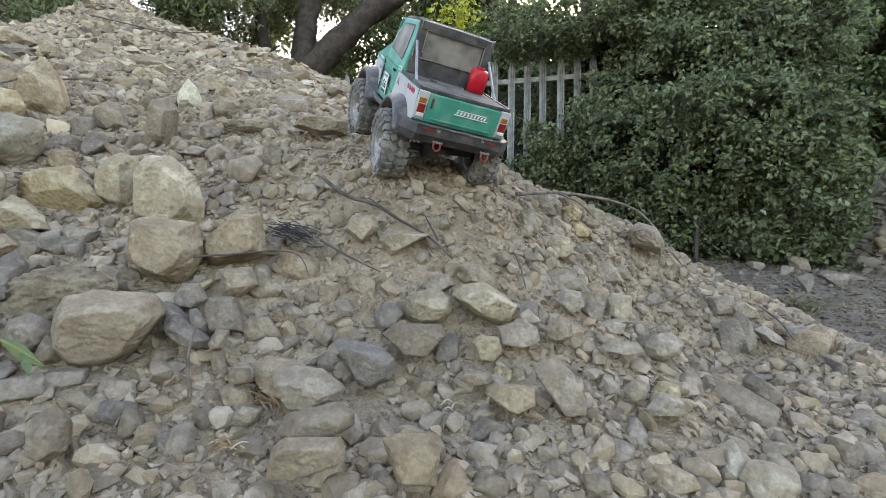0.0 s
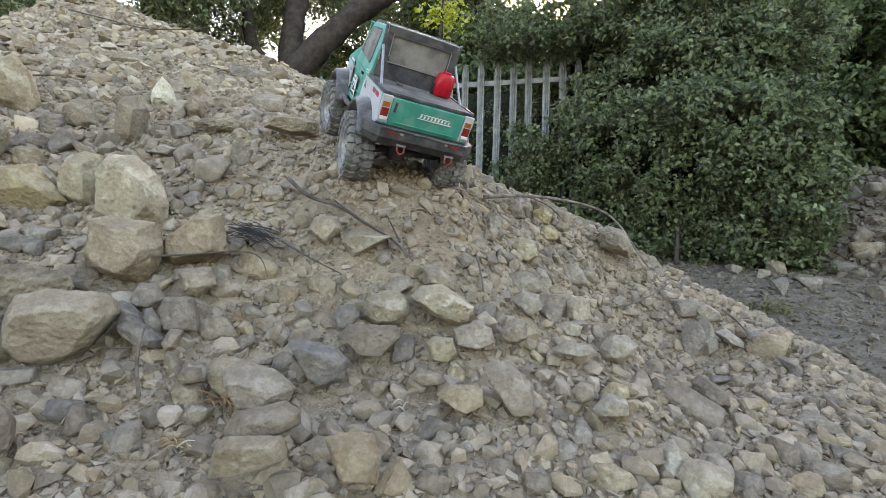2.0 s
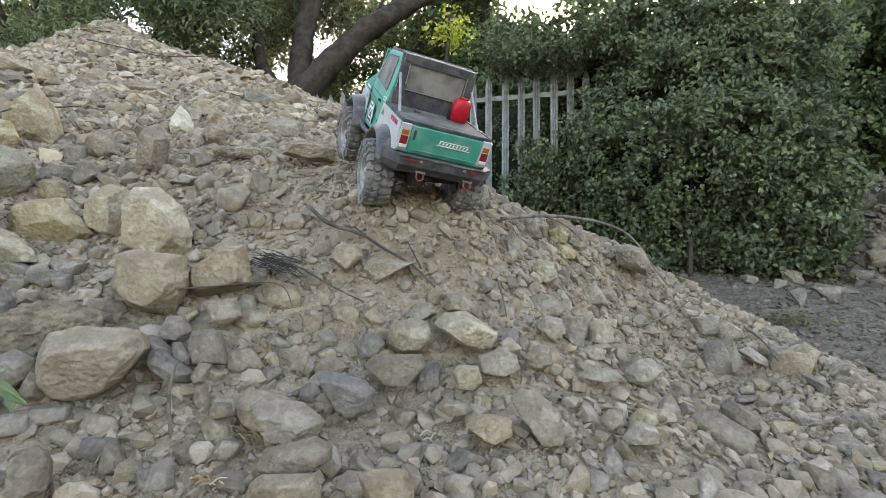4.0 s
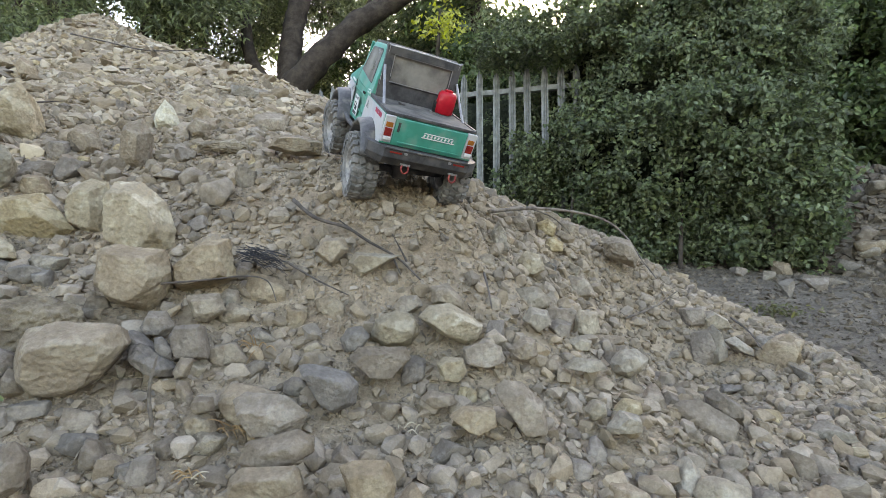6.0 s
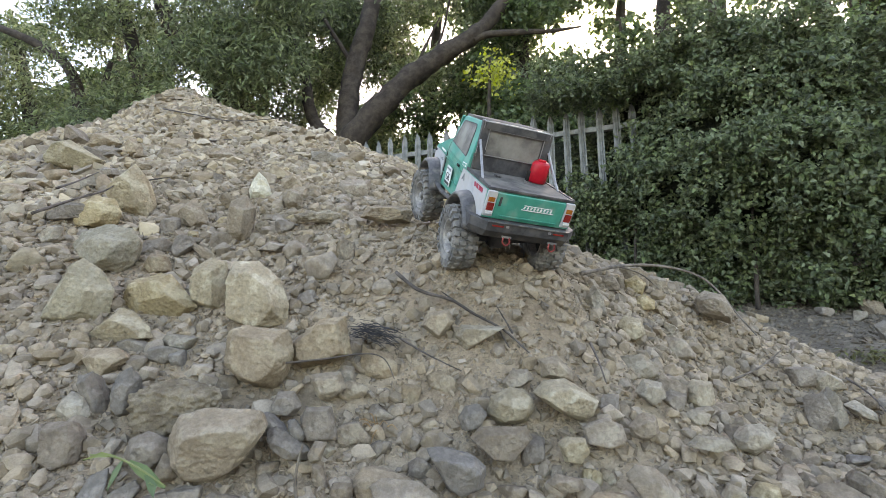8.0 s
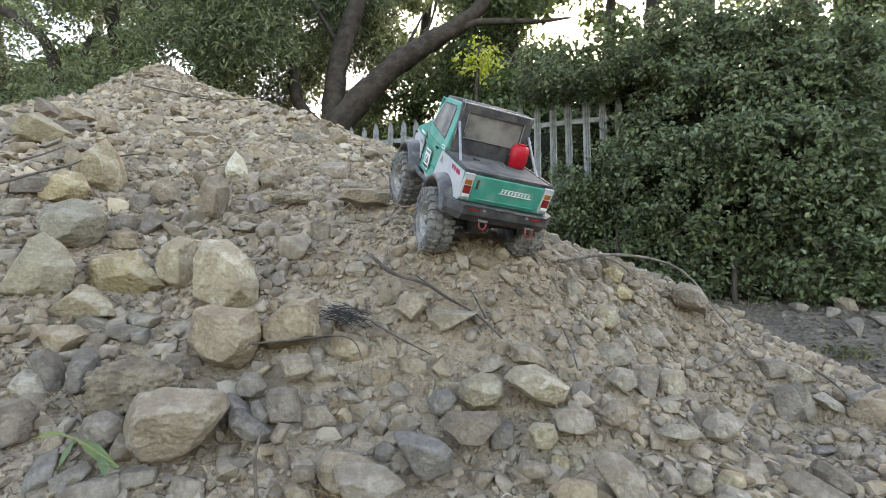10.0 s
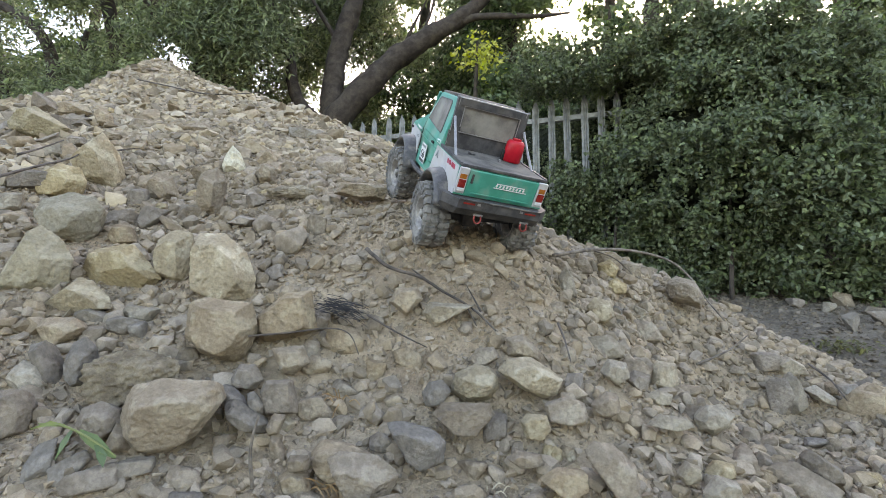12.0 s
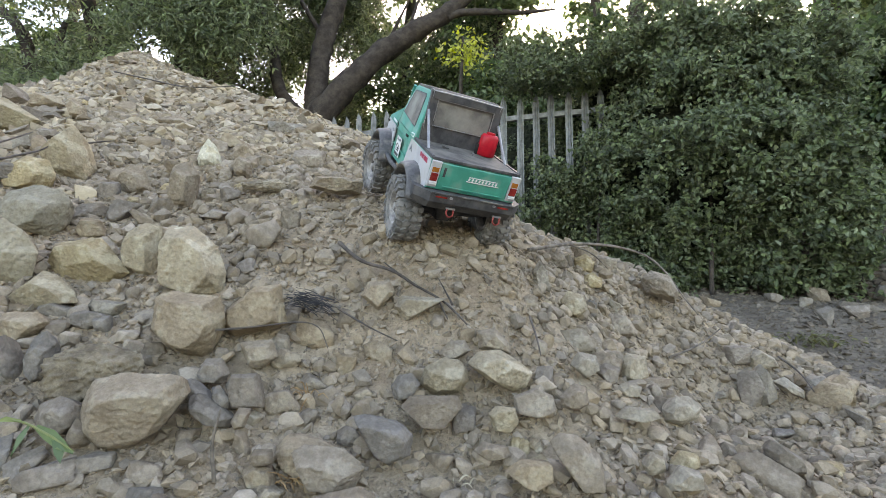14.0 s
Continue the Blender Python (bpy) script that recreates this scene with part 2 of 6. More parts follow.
def build_heap():
    xs = np.concatenate([np.arange(-6.4, -2.4, 0.07), np.arange(-2.4, 1.9, 0.022), np.arange(1.9, 3.2, 0.06)])
    ys = np.concatenate([np.arange(-1.2, 0.1, 0.05), np.arange(0.1, 3.0, 0.022), np.arange(3.0, 5.15, 0.06)])
    gx, gy = np.meshgrid(xs, ys)
    z = np.maximum(heap_z(gx, gy), ground_z(gx, gy) - 0.03)
    ob = new("rubble_heap", sheet("rubble_heap", np.stack([gx, gy, z], -1).reshape(-1, 3), grid_faces(len(xs), len(ys)), SOIL, True))
    return tagged(ob, "tall heap of dusty beige soil and broken stone", "rubble heap", kind="structure")


build_ground()
heap = build_heap()


# ---- loose stone on the heap ----
def scatter(name, count, seed, corners, region, size, squash, keep, label, holder, material=None, sink=0.25, lie=None, bias=2.4):
    """Many loose stones lying on the slope, joined into one mesh."""
    rng = np.random.default_rng(seed)
    x, y = rng.uniform(region[0], region[1], count * 3), rng.uniform(region[2], region[3], count * 3)
    ok = keep(x, y, rng)
    x, y = x[ok][:count], y[ok][:count]
    n = len(x)
    r = size[0] * (size[1] / size[0]) ** (rng.random(n) ** bias)
    z, up = (lie or surface_z)(x, y), slope_normal(x, y)
    shapes = [shard_shape(1000 * seed + k, corners) for k in range(40)]
    verts, faces, start = [], [], 0
    pick = rng.integers(0, len(shapes), n)
    spin = rng.uniform(0, 6.283, n)
    lean = np.cross(up, rng.normal(size=(n, 3)))
    lean /= np.linalg.norm(lean, axis=1)[:, None]
    up2 = up + rng.normal(size=(n, 3)) * 0.4
    up2 /= np.linalg.norm(up2, axis=1)[:, None]
    t1 = lean - up2 * (lean * up2).sum(1)[:, None]
    t1 /= np.linalg.norm(t1, axis=1)[:, None]
    t2 = np.cross(up2, t1)
    s = np.stack([r * rng.uniform(0.85, 1.35, n), r * rng.uniform(0.65, 1.0, n), r * rng.uniform(squash[0], squash[1], n)], -1)
    base = np.stack([x, y, z], -1) + up * (s[:, 2] * (1 - sink) - s[:, 2] * 0.35)[:, None]
    for k, (sv, sf) in enumerate(shapes):
        i = np.nonzero(pick == k)[0]
        v = sv[None] * s[i][:, None]
        verts.append((base[i][:, None] + v[..., :1] * t1[i][:, None] + v[..., 1:2] * t2[i][:, None] + v[..., 2:] * up2[i][:, None]).reshape(-1, 3))
        faces.append((sf[None] + (start + np.arange(len(i)) * len(sv))[:, None, None]).reshape(-1, 3))
        start += len(i) * len(sv)
    verts, faces = np.concatenate(verts), np.concatenate(faces)
    ob = new(name, sheet(name, verts.reshape(-1, 3), faces, material or GRAVEL))
    ob.parent = holder
    return tagged(ob, label, kind="stuff")


def on_heap(x, y, rng):
    return heap_z(x, y) > ground_z(x, y) - 0.005


def patchy(x, y, rng, least=0.25):
    """Thins the stones out where soil shows between them."""
    q = np.sin(5.3 * x + 2.1 * y + 1.0) * np.sin(4.7 * y - 3.1 * x) + 0.7 * np.sin(13 * x - 9 * y) * np.sin(11 * y + 7 * x + 2)
    return rng.random(len(x)) < np.clip(0.62 + 0.6 * q, least, 1.0)


def bare(x, y):
    """The churned track of fine soil that the truck has worn into the slope."""
    return np.exp(-(((x + 0.14) / 0.17) ** 2 + ((y - 0.92) / 0.17) ** 2)) + 0.8 * np.exp(-(((x - 0.05) / 0.08) ** 2 + ((y - 0.78) / 0.1) ** 2)) + 0.7 * np.exp(-(((x + 0.2) / 0.1) ** 2 + ((y - 0.42) / 0.1) ** 2))



# ---- palisade fence ----
FENCE_AT, FENCE_TURN = Vector((-0.325, 5.19, 0)), -12.4


def pale_mesh():
    """One W-section pale with a pointed head."""
    xs = [-0.034, -0.022, -0.009, 0.0, 0.009, 0.022, 0.034]
    ds = [0.0, 0.0, -0.012, -0.005, -0.012, 0.0, 0.0]
    hs = [1.90, 1.955, 1.975, 2.0, 1.975, 1.955, 1.90]
    rows = [0.0, 0.9, 1.0]
    v = []
    for back in (0.0, 0.0025):
        for k in rows:
            for x, d, h in zip(xs, ds, hs):
                v.append((x, d + back, k * h if k < 1 else h))
    w, m = len(xs), len(xs) * len(rows)
    f = []
    for side in (0, m):
        for r in range(len(rows) - 1):
            for i in range(w - 1):
                a = side + r * w + i
                f.append((a, a + 1, a + w + 1, a + w))
    for r in range(len(rows) - 1):
        for i in (0, w - 1):
            a = r * w + i
            f.append((a, a + w, a + w + m, a + m))
    for i in range(w - 1):
        a = (len(rows) - 1) * w + i
        f.append((a, a + 1, a + 1 + m, a + m))
    return sheet("pale", v, f, FENCE_STEEL)


def boxes(name, items, material, parent, label="", bevel=0.0, smooth=False):
    """One part made of boxes: (centre, size[, turn in degrees])."""
    bm = bmesh.new()
    for c, s, *turn in items:
        m = Matrix.Translation(c) @ (pose(0, 0, 0, *turn[0]) if turn else Matrix()) @ Matrix.Diagonal((*s, 1))
        bmesh.ops.create_cube(bm, size=1.0, matrix=m)
    if bevel:
        bmesh.ops.bevel(bm, geom=list(bm.edges), offset=bevel, segments=2, profile=0.5, affect="EDGES")
    return part(name, bm, material, parent, label, smooth)


def build_fence():
    fence = thing("palisade_fence", "galvanised steel palisade fence half hidden by leaves", "fence", Matrix.Translation(FENCE_AT) @ pose(0, 0, 0.62, 0, 0, FENCE_TURN))
    me = pale_mesh()
    rng = random.Random(5)
    for k in range(-30, 20):
        ob = new("pale", me)
        ob.parent = fence
        ob.matrix_basis = pose(0.0055 + 0.16 * k, 0, rng.uniform(-0.012, 0.012), rng.uniform(-0.6, 0.6), rng.uniform(-0.5, 0.5), rng.uniform(-3, 3))
    for z in (0.3, 1.78):
        boxes("rail", [((-0.8, 0.02, z), (7.6, 0.006, 0.05)), ((-0.8, 0.042, z - 0.022), (7.6, 0.045, 0.006))], FENCE_STEEL, fence)
    for x in (-2.75, 0.0, 2.6):
        boxes("post", [((x + 0.06, 0.06, 0.95), (0.1, 0.006, 1.9)), ((x + 0.06, 0.12, 0.95), (0.1, 0.006, 1.9)), ((x + 0.06, 0.09, 0.95), (0.006, 0.055, 1.9))], FENCE_STEEL, fence)


build_fence()


# ---- foliage ----
def leaves(rng, at, facing, length, width, spread=0.7, fold=0.25):
    """Leaves as folded, pointed blades at the points given: six corners and four triangles each."""
    n = len(at)
    nrm = facing + rng.normal(size=(n, 3)) * spread
    nrm /= np.linalg.norm(nrm, axis=1)[:, None]
    tip = rng.normal(size=(n, 3)) * 0.8 + np.array([0, 0, -0.7])
    tip -= nrm * (tip * nrm).sum(1)[:, None]
    tip /= np.linalg.norm(tip, axis=1)[:, None]
    side = np.cross(nrm, tip)
    ln, wd = length * rng.uniform(0.6, 1.25, n), width * rng.uniform(0.65, 1.2, n)
    base = np.array([(0, 0, 0), (0.35, 0.5, fold), (0.75, 0.3, fold * 0.7), (1, 0, -0.05), (0.75, -0.3, fold * 0.7), (0.35, -0.5, fold)])
    v = at[:, None] + base[None, :, :1] * (tip * ln[:, None])[:, None] + base[None, :, 1:2] * (side * wd[:, None])[:, None] + base[None, :, 2:] * (nrm * wd[:, None])[:, None]
    f = np.array([(0, 1, 3), (1, 2, 3), (0, 3, 5), (3, 4, 5)])
    faces = (f[None] + (np.arange(n) * 6)[:, None, None]).reshape(-1, 3)
    return v.reshape(-1, 3), faces


def limb(points, radii, sides=9, seed=0):
    """A tapering, slightly crooked branch along a line of points."""
    pts = [Vector(p) for p in points]
    fine, rr = [], []
    steps = 6
    for i in range(len(pts) - 1):
        p0, p1, p2, p3 = pts[max(i - 1, 0)], pts[i], pts[i + 1], pts[min(i + 2, len(pts) - 1)]
        for k in range(steps):
            u = k / steps
            fine.append(0.5 * ((2 * p1) + (p2 - p0) * u + (2 * p0 - 5 * p1 + 4 * p2 - p3) * u * u + (3 * p1 - p0 - 3 * p2 + p3) * u ** 3))
            rr.append(radii[i] * (1 - u) + radii[i + 1] * u)
    fine.append(pts[-1])
    rr.append(radii[-1])
    rng = random.Random(seed)
    v, f = [], []
    for i, p in enumerate(fine):
        d = (fine[min(i + 1, len(fine) - 1)] - fine[max(i - 1, 0)]).normalized()
        a = d.cross(Vector((0.3, 1, 0.2))).normalized()
        b = d.cross(a)
        for k in range(sides):
            w = 2 * math.pi * k / sides
            r = rr[i] * rng.uniform(0.88, 1.12)
            v.append(p + a * math.cos(w) * r + b * math.sin(w) * r)
    for i in range(len(fine) - 1):
        for k in range(sides):
            a, b = i * sides + k, i * sides + (k + 1) % sides
            f.append((a, b, b + sides, a + sides))
    top = len(v)
    v.append(fine[-1])
    v.append(fine[0])
    last = (len(fine) - 1) * sides
    caps = [(last + k, last + (k + 1) % sides, top) for k in range(sides)] + [((k + 1) % sides, k, top + 1) for k in range(sides)]
    bm = bmesh.new()
    bv = [bm.verts.new(p) for p in v]
    for q in f + caps:
        bm.faces.new([bv[i] for i in q])
    return bm


def crown_points(rng, clumps, per, radius, flat=0.75):
    """Points gathered in clumps, so that the crown has gaps and an uneven edge."""
    c = np.repeat(np.asarray(clumps), per, axis=0)
    p = rng.normal(size=(len(c), 3))
    p /= np.linalg.norm(p, axis=1)[:, None]
    p *= (rng.random(len(c)) ** 0.45)[:, None]
    return c + p * np.array([radius, radius, radius * flat])


def along_fence(u, out, z):
    """A point u metres along the fence from its reference pale, out metres towards the yard."""
    a = radians(FENCE_TURN)
    return np.stack([FENCE_AT.x + u * math.cos(a) + out * math.sin(a), FENCE_AT.y + u * math.sin(a) - out * math.cos(a), z + 0 * u], -1)


def build_hedge():
    hedge = thing("hedge", "dense dark green hedge overgrowing the steel fence", "hedge", pose(0, 0, 0))
    rng = np.random.default_rng(11)
    n, per = 5600, 27
    u, z = rng.uniform(0.1, 4.0, n), rng.uniform(0.45, 3.3, n)
    uv = np.stack([u, z], -1)
    bulge = 0.2 * waves(uv, np.random.default_rng(3), 7, 2.0, 6.0) + 0.1 * waves(uv, np.random.default_rng(4), 8, 8.0, 16.0)
    face = np.clip((u - 1.05) * 0.95, 0.0, 0.95) - np.where(z < 1.75, 0.06, 0.2) + 0.1 * np.sin(2.4 * z - 1.4)
    top = 2.25 + 0.27 * np.clip(u - 0.6, 0, 1.8) + 0.25 * waves(uv * np.array([1, 0.0]), np.random.default_rng(6), 5, 3.0, 8.0)
    depth = rng.random(n) ** 1.4 * 0.55
    out = face + bulge - depth
    out = np.where((np.abs(u - 1.285) < 0.13) & (z > 1.6) & (z < 2.55), np.minimum(out, -0.16 - depth), out)
    right = 3.32 + 0.22 * waves(uv * np.array([0.0, 1]), np.random.default_rng(8), 5, 2.0, 6.0)
    thin = np.where(u < 0.95, 0.12 + 0.3 * (z < 1.3), 1.0) * np.where((np.abs(u - 1.285) < 0.05) & (z > 1.6) & (z < 2.5), 0.4, 1.0)
    for hu, hz, hr in ((2.12, 1.95, 0.2), (1.62, 2.3, 0.14), (1.8, 1.45, 0.15), (2.35, 1.15, 0.13), (2.1, 1.3, 0.1), (2.75, 1.5, 0.12), (2.6, 2.3, 0.12), (1.5, 1.1, 0.1)):
        thin = thin * np.clip(np.hypot((u - hu) * 0.75, z - hz) / hr - 0.45, 0, 1)
    ok = (z < top + rng.normal(size=n) * 0.1) & (u < right) & (rng.random(n) < thin) & (out > -0.9)
    at = along_fence(u[ok], out[ok], z[ok] + 0.12)
    over = 290
    at = np.concatenate([at, along_fence(rng.uniform(0.65, 2.1, over), rng.uniform(-0.2, 0.5, over), 2.62 + 0.42 * rng.random(over) ** 1.3)])
    front = np.array([math.sin(radians(FENCE_TURN)), -math.cos(radians(FENCE_TURN)), 0.2])
    way = front + rng.normal(size=(len(at), 3)) * np.array([0.8, 0.5, 0.8])
    way /= np.linalg.norm(way, axis=1)[:, None]
    at, way = np.repeat(at, per, axis=0), np.repeat(way, per, axis=0)
    at = at + way * rng.uniform(-0.1, 0.13, len(at))[:, None] + rng.normal(size=at.shape) * 0.028
    v, f = leaves(rng, at, np.tile((front[0], front[1], 0.75), (len(at), 1)), 0.046, 0.034, 0.9)
    part("leaves", sheet("leaves", v, f, IVY), IVY, hedge)
    # dark sheet behind leaves and pales: painted shade that also blocks the sky
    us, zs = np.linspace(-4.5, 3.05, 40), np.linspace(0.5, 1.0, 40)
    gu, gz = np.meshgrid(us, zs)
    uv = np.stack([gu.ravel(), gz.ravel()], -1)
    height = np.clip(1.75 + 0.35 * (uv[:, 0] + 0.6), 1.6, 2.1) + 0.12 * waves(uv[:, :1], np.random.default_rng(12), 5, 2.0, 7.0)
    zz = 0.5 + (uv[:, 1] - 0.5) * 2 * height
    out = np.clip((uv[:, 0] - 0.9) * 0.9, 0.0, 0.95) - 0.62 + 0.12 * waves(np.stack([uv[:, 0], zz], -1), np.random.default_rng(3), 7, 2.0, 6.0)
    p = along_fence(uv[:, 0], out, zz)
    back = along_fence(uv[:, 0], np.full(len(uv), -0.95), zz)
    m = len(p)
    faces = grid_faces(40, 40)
    part("shade_sheet", sheet("shade_sheet", np.concatenate([p, back]), np.concatenate([faces, faces[:, ::-1] + m]), HEDGE_SHADE, True), HEDGE_SHADE, hedge)
    for k, (u0, o0, h) in enumerate(((2.33, 0.75, 1.3), (3.3, 0.7, 1.4), (1.5, 0.4, 1.2), (2.9, 0.55, 1.5))):
        b = along_fence(np.array([u0]), np.array([o0]), np.array([0.5]))[0]
        part("stem", limb([b, b + np.array([0.03, 0.02, 0.5]), b + np.array([0.1, 0.1, h])], [0.018, 0.014, 0.008], 7, k), BARK, hedge)


build_hedge()


def tree(label, category, limbs, clumps, leaf, length, width, per, radius, seed, kind_name="tree", group="", bark=BARK):
    t = thing(kind_name, label, category, pose(*limbs[0][0][0]), group)
    base = Vector(limbs[0][0][0])
    for k, (points, radii) in enumerate(limbs):
        part("trunk" if k == 0 else "limb", limb([Vector(p) - base for p in points], radii, 10 if k < 3 else 6, seed + k), bark, t, smooth=True)
    rng = np.random.default_rng(seed)
    at = crown_points(rng, clumps, per, radius)
    v, f = leaves(rng, at - np.array(base), np.tile((0, -0.5, 0.6), (len(at), 1)), length, width, 0.8)
    part("crown", sheet("crown", v, f, leaf), leaf, t)
    return t


def cloud(rng, count, lo, hi, gaps=()):
    """Clump centres in a box, leaving lanes open towards the sky, through (x, y, z) and as wide as the radius there."""
    c = rng.uniform(lo, hi, (count, 3))
    for x, y, z, r in gaps:
        c = c[np.hypot(c[:, 0] / c[:, 1] - x / y, (c[:, 2] - 0.45) / c[:, 1] - (z - 0.45) / y) * y > r - 0.15 * (c[:, 1] > 9)]
    return c


# open sky between the crowns: a spot in it, and its radius there
SKY_GAPS = [(-7.95, 7.5, 5.24, 0.46), (-5.22, 7.5, 4.71, 0.48), (-2.98, 7.5, 5.12, 0.38), (-1.10, 7.5, 5.16, 0.57), (1.31, 7.5, 4.80, 0.58),
             (-2.18, 7.5, 4.08, 0.40), (-1.62, 7.5, 3.91, 0.41), (-6.37, 7.5, 5.39, 0.41), (-7.48, 7.5, 4.71, 0.40), (-2.67, 7.5, 4.00, 0.38),
             (-3.84, 7.5, 4.33, 0.35), (2.20, 7.5, 5.03, 0.40), (2.73, 7.5, 4.77, 0.37), (3.35, 7.5, 4.97, 0.40), (3.96, 7.5, 5.05, 0.37),
             (1.97, 7.5, 4.54, 0.37), (5.54, 7.5, 4.72, 0.40), (5.03, 7.5, 5.03, 0.37), (4.46, 7.5, 4.77, 0.35), (-7.05, 7.5, 5.07, 0.37),
             (-3.30, 7.5, 4.70, 0.36)]


LEANING = ([([(-3.9, 7.3, 3.6), (-4.35, 7.2, 4.35), (-4.86, 7.2, 4.85), (-5.35, 7.2, 5.35), (-5.7, 7.2, 6.2)], [0.2, 0.18, 0.16, 0.14, 0.1])],
           [([(-6.5, 6.7, 2.6), (-6.45, 6.7, 3.6), (-6.5, 6.7, 4.1), (-6.7, 6.7, 4.55), (-7.0, 6.7, 4.85), (-7.6, 6.7, 5.2), (-8.3, 6.7, 5.5)], [0.12, 0.1, 0.09, 0.08, 0.07, 0.065, 0.05])])


def build_trees():
    rng = np.random.default_rng(21)
    # the old two-stemmed tree behind the fence
    tree("large old tree with dark leaning trunks and narrow grey-green leaves", "tree",
         [([(-2.25, 6.8, 0.7), (-2.25, 6.8, 2.4), (-2.23, 6.8, 3.1), (-2.22, 6.8, 3.75), (-2.14, 6.8, 4.26), (-2.02, 6.8, 4.69), (-1.92, 6.8, 5.04), (-1.7, 6.9, 6.6)], [0.26, 0.2, 0.17, 0.15, 0.14, 0.135, 0.13, 0.07]),
          ([(-2.25, 6.75, 2.85), (-2.1, 6.7, 3.18), (-1.77, 6.7, 3.55), (-1.3, 6.7, 4.0), (-0.82, 6.7, 4.32), (-0.34, 6.7, 4.6), (0.0, 6.7, 4.95), (0.7, 6.7, 5.9)], [0.2, 0.19, 0.17, 0.155, 0.14, 0.115, 0.1, 0.06]),
          ([(-0.36, 6.68, 4.5), (-0.15, 6.65, 4.54), (0.3, 6.6, 4.5), (0.7, 6.6, 4.48), (1.1, 6.55, 4.48)], [0.06, 0.05, 0.04, 0.03, 0.014]),
          ([(-2.35, 6.8, 3.0), (-2.8, 6.9, 3.6), (-3.0, 7.0, 4.4), (-3.4, 7.1, 5.4)], [0.12, 0.1, 0.08, 0.04]),
          ([(-2.12, 6.75, 4.28), (-2.35, 6.75, 4.64), (-2.58, 6.75, 5.05), (-2.8, 6.75, 5.6)], [0.045, 0.035, 0.03, 0.02]),
          ([(-1.2, 6.7, 4.15), (-1.05, 6.7, 4.5), (-0.85, 6.7, 4.9)], [0.03, 0.022, 0.012]),
          ([(-0.95, 6.7, 4.3), (-0.8, 6.7, 4.7), (-0.7, 6.7, 5.2)], [0.026, 0.02, 0.01])],
         np.concatenate([cloud(rng, 85, (-4.0, 7.2, 3.2), (-1.8, 8.0, 6.2), SKY_GAPS),
                         cloud(rng, 40, (-1.9, 7.3, 3.9), (0.4, 8.0, 6.0), SKY_GAPS),
                         cloud(rng, 30, (-4.2, 6.0, 3.1), (-2.7, 6.5, 5.2), SKY_GAPS)]),
         WILLOW, 0.1, 0.034, 430, 0.55, 31)
    # hanging crowns behind the peak of the heap
    for k, (x, y, w, n) in enumerate(((-5.2, 6.6, 1.6, 100), (-8.0, 7.4, 1.8, 95))):
        tree("spreading tree with narrow leaves hanging low behind the heap", "tree",
             [([(x, y + 0.6, 0.6), (x - 0.1, y + 0.6, 2.5), (x - 0.5, y + 0.5, 4.2), (x - 1.0, y + 0.4, 6.0)], [0.2, 0.17, 0.13, 0.08]),
              ([(x, y + 0.6, 2.6), (x + 0.7, y + 0.4, 3.8), (x + 1.2, y + 0.2, 5.2)], [0.1, 0.08, 0.04])] + LEANING[k],
             cloud(rng, n, (x - w, y - 0.7, 2.2), (x + w, y + 0.9, 6.0), SKY_GAPS),
             WILLOW, 0.105, 0.036, 340, 0.5, 51 + k, group="trees behind the heap")
    # the wood behind the hedge
    for k, (x, y, w, n) in enumerate(((0.35, 7.5, 0.8, 64), (2.7, 8.3, 1.1, 34), (4.8, 6.8, 1.2, 60), (3.3, 7.6, 1.3, 42), (6.6, 6.4, 1.3, 80))):
        tree("leafy tree standing behind the overgrown fence", "tree",
             [([(x, y, 0.6), (x + 0.05, y, 2.4), (x - 0.05, y, 4.4), (x + 0.1, y, 6.5)], [0.2, 0.17, 0.15, 0.08]),
              ([(x, y, 2.9), (x + 0.5, y - 0.2, 3.5), (x + 0.7, y - 0.3, 4.0)], [0.07, 0.05, 0.02]),
              ([(x, y, 3.2), (x - 0.5, y - 0.2, 3.8), (x - 0.6, y - 0.3, 4.3)], [0.07, 0.05, 0.02])],
             cloud(rng, n, (x - w, y - 0.8, 2.0), (x + w, y + 0.8, 6.2), SKY_GAPS),
             WOOD_LEAF, 0.095, 0.07, 260, 0.42, 71 + k, group="trees behind the hedge")
    # a second row of crowns further back
    for k, (x, w, n) in enumerate(((-9.5, 2.0, 44), (-5.5, 2.0, 50), (-1.6, 2.0, 60), (2.4, 2.0, 60), (6.5, 2.2, 60))):
        y = 10.6
        tree("tall tree with light green leaves deeper in the wood", "tree",
             [([(x, y, 0.6), (x + 0.1, y, 3.0), (x, y, 5.0), (x + 0.3, y, 8.0)], [0.2, 0.17, 0.14, 0.08]),
              ([(x, y, 3.4), (x + 1.0, y - 0.2, 4.8), (x + 1.5, y - 0.3, 6.4)], [0.08, 0.06, 0.02])],
             cloud(rng, n, (x - w, y - 0.8, 2.4), (x + w, y + 0.8, 8.0), SKY_GAPS),
             WOOD_LEAF, 0.17, 0.12, 210, 0.5, 171 + k, group="trees deeper in the wood")
    # a bush whose yellow leaves carry the evening sun in their base colour
    tree("young tree with yellow leaves brightened to look sunlit", "tree",
         [([(-0.2, 6.5, 0.7), (-0.2, 6.5, 2.6), (-0.15, 6.5, 4.1)], [0.05, 0.04, 0.015])],
         cloud(rng, 7, (-0.4, 6.3, 3.65), (0.02, 6.7, 4.05)), SUNNY_LEAF, 0.07, 0.05, 55, 0.26, 91)
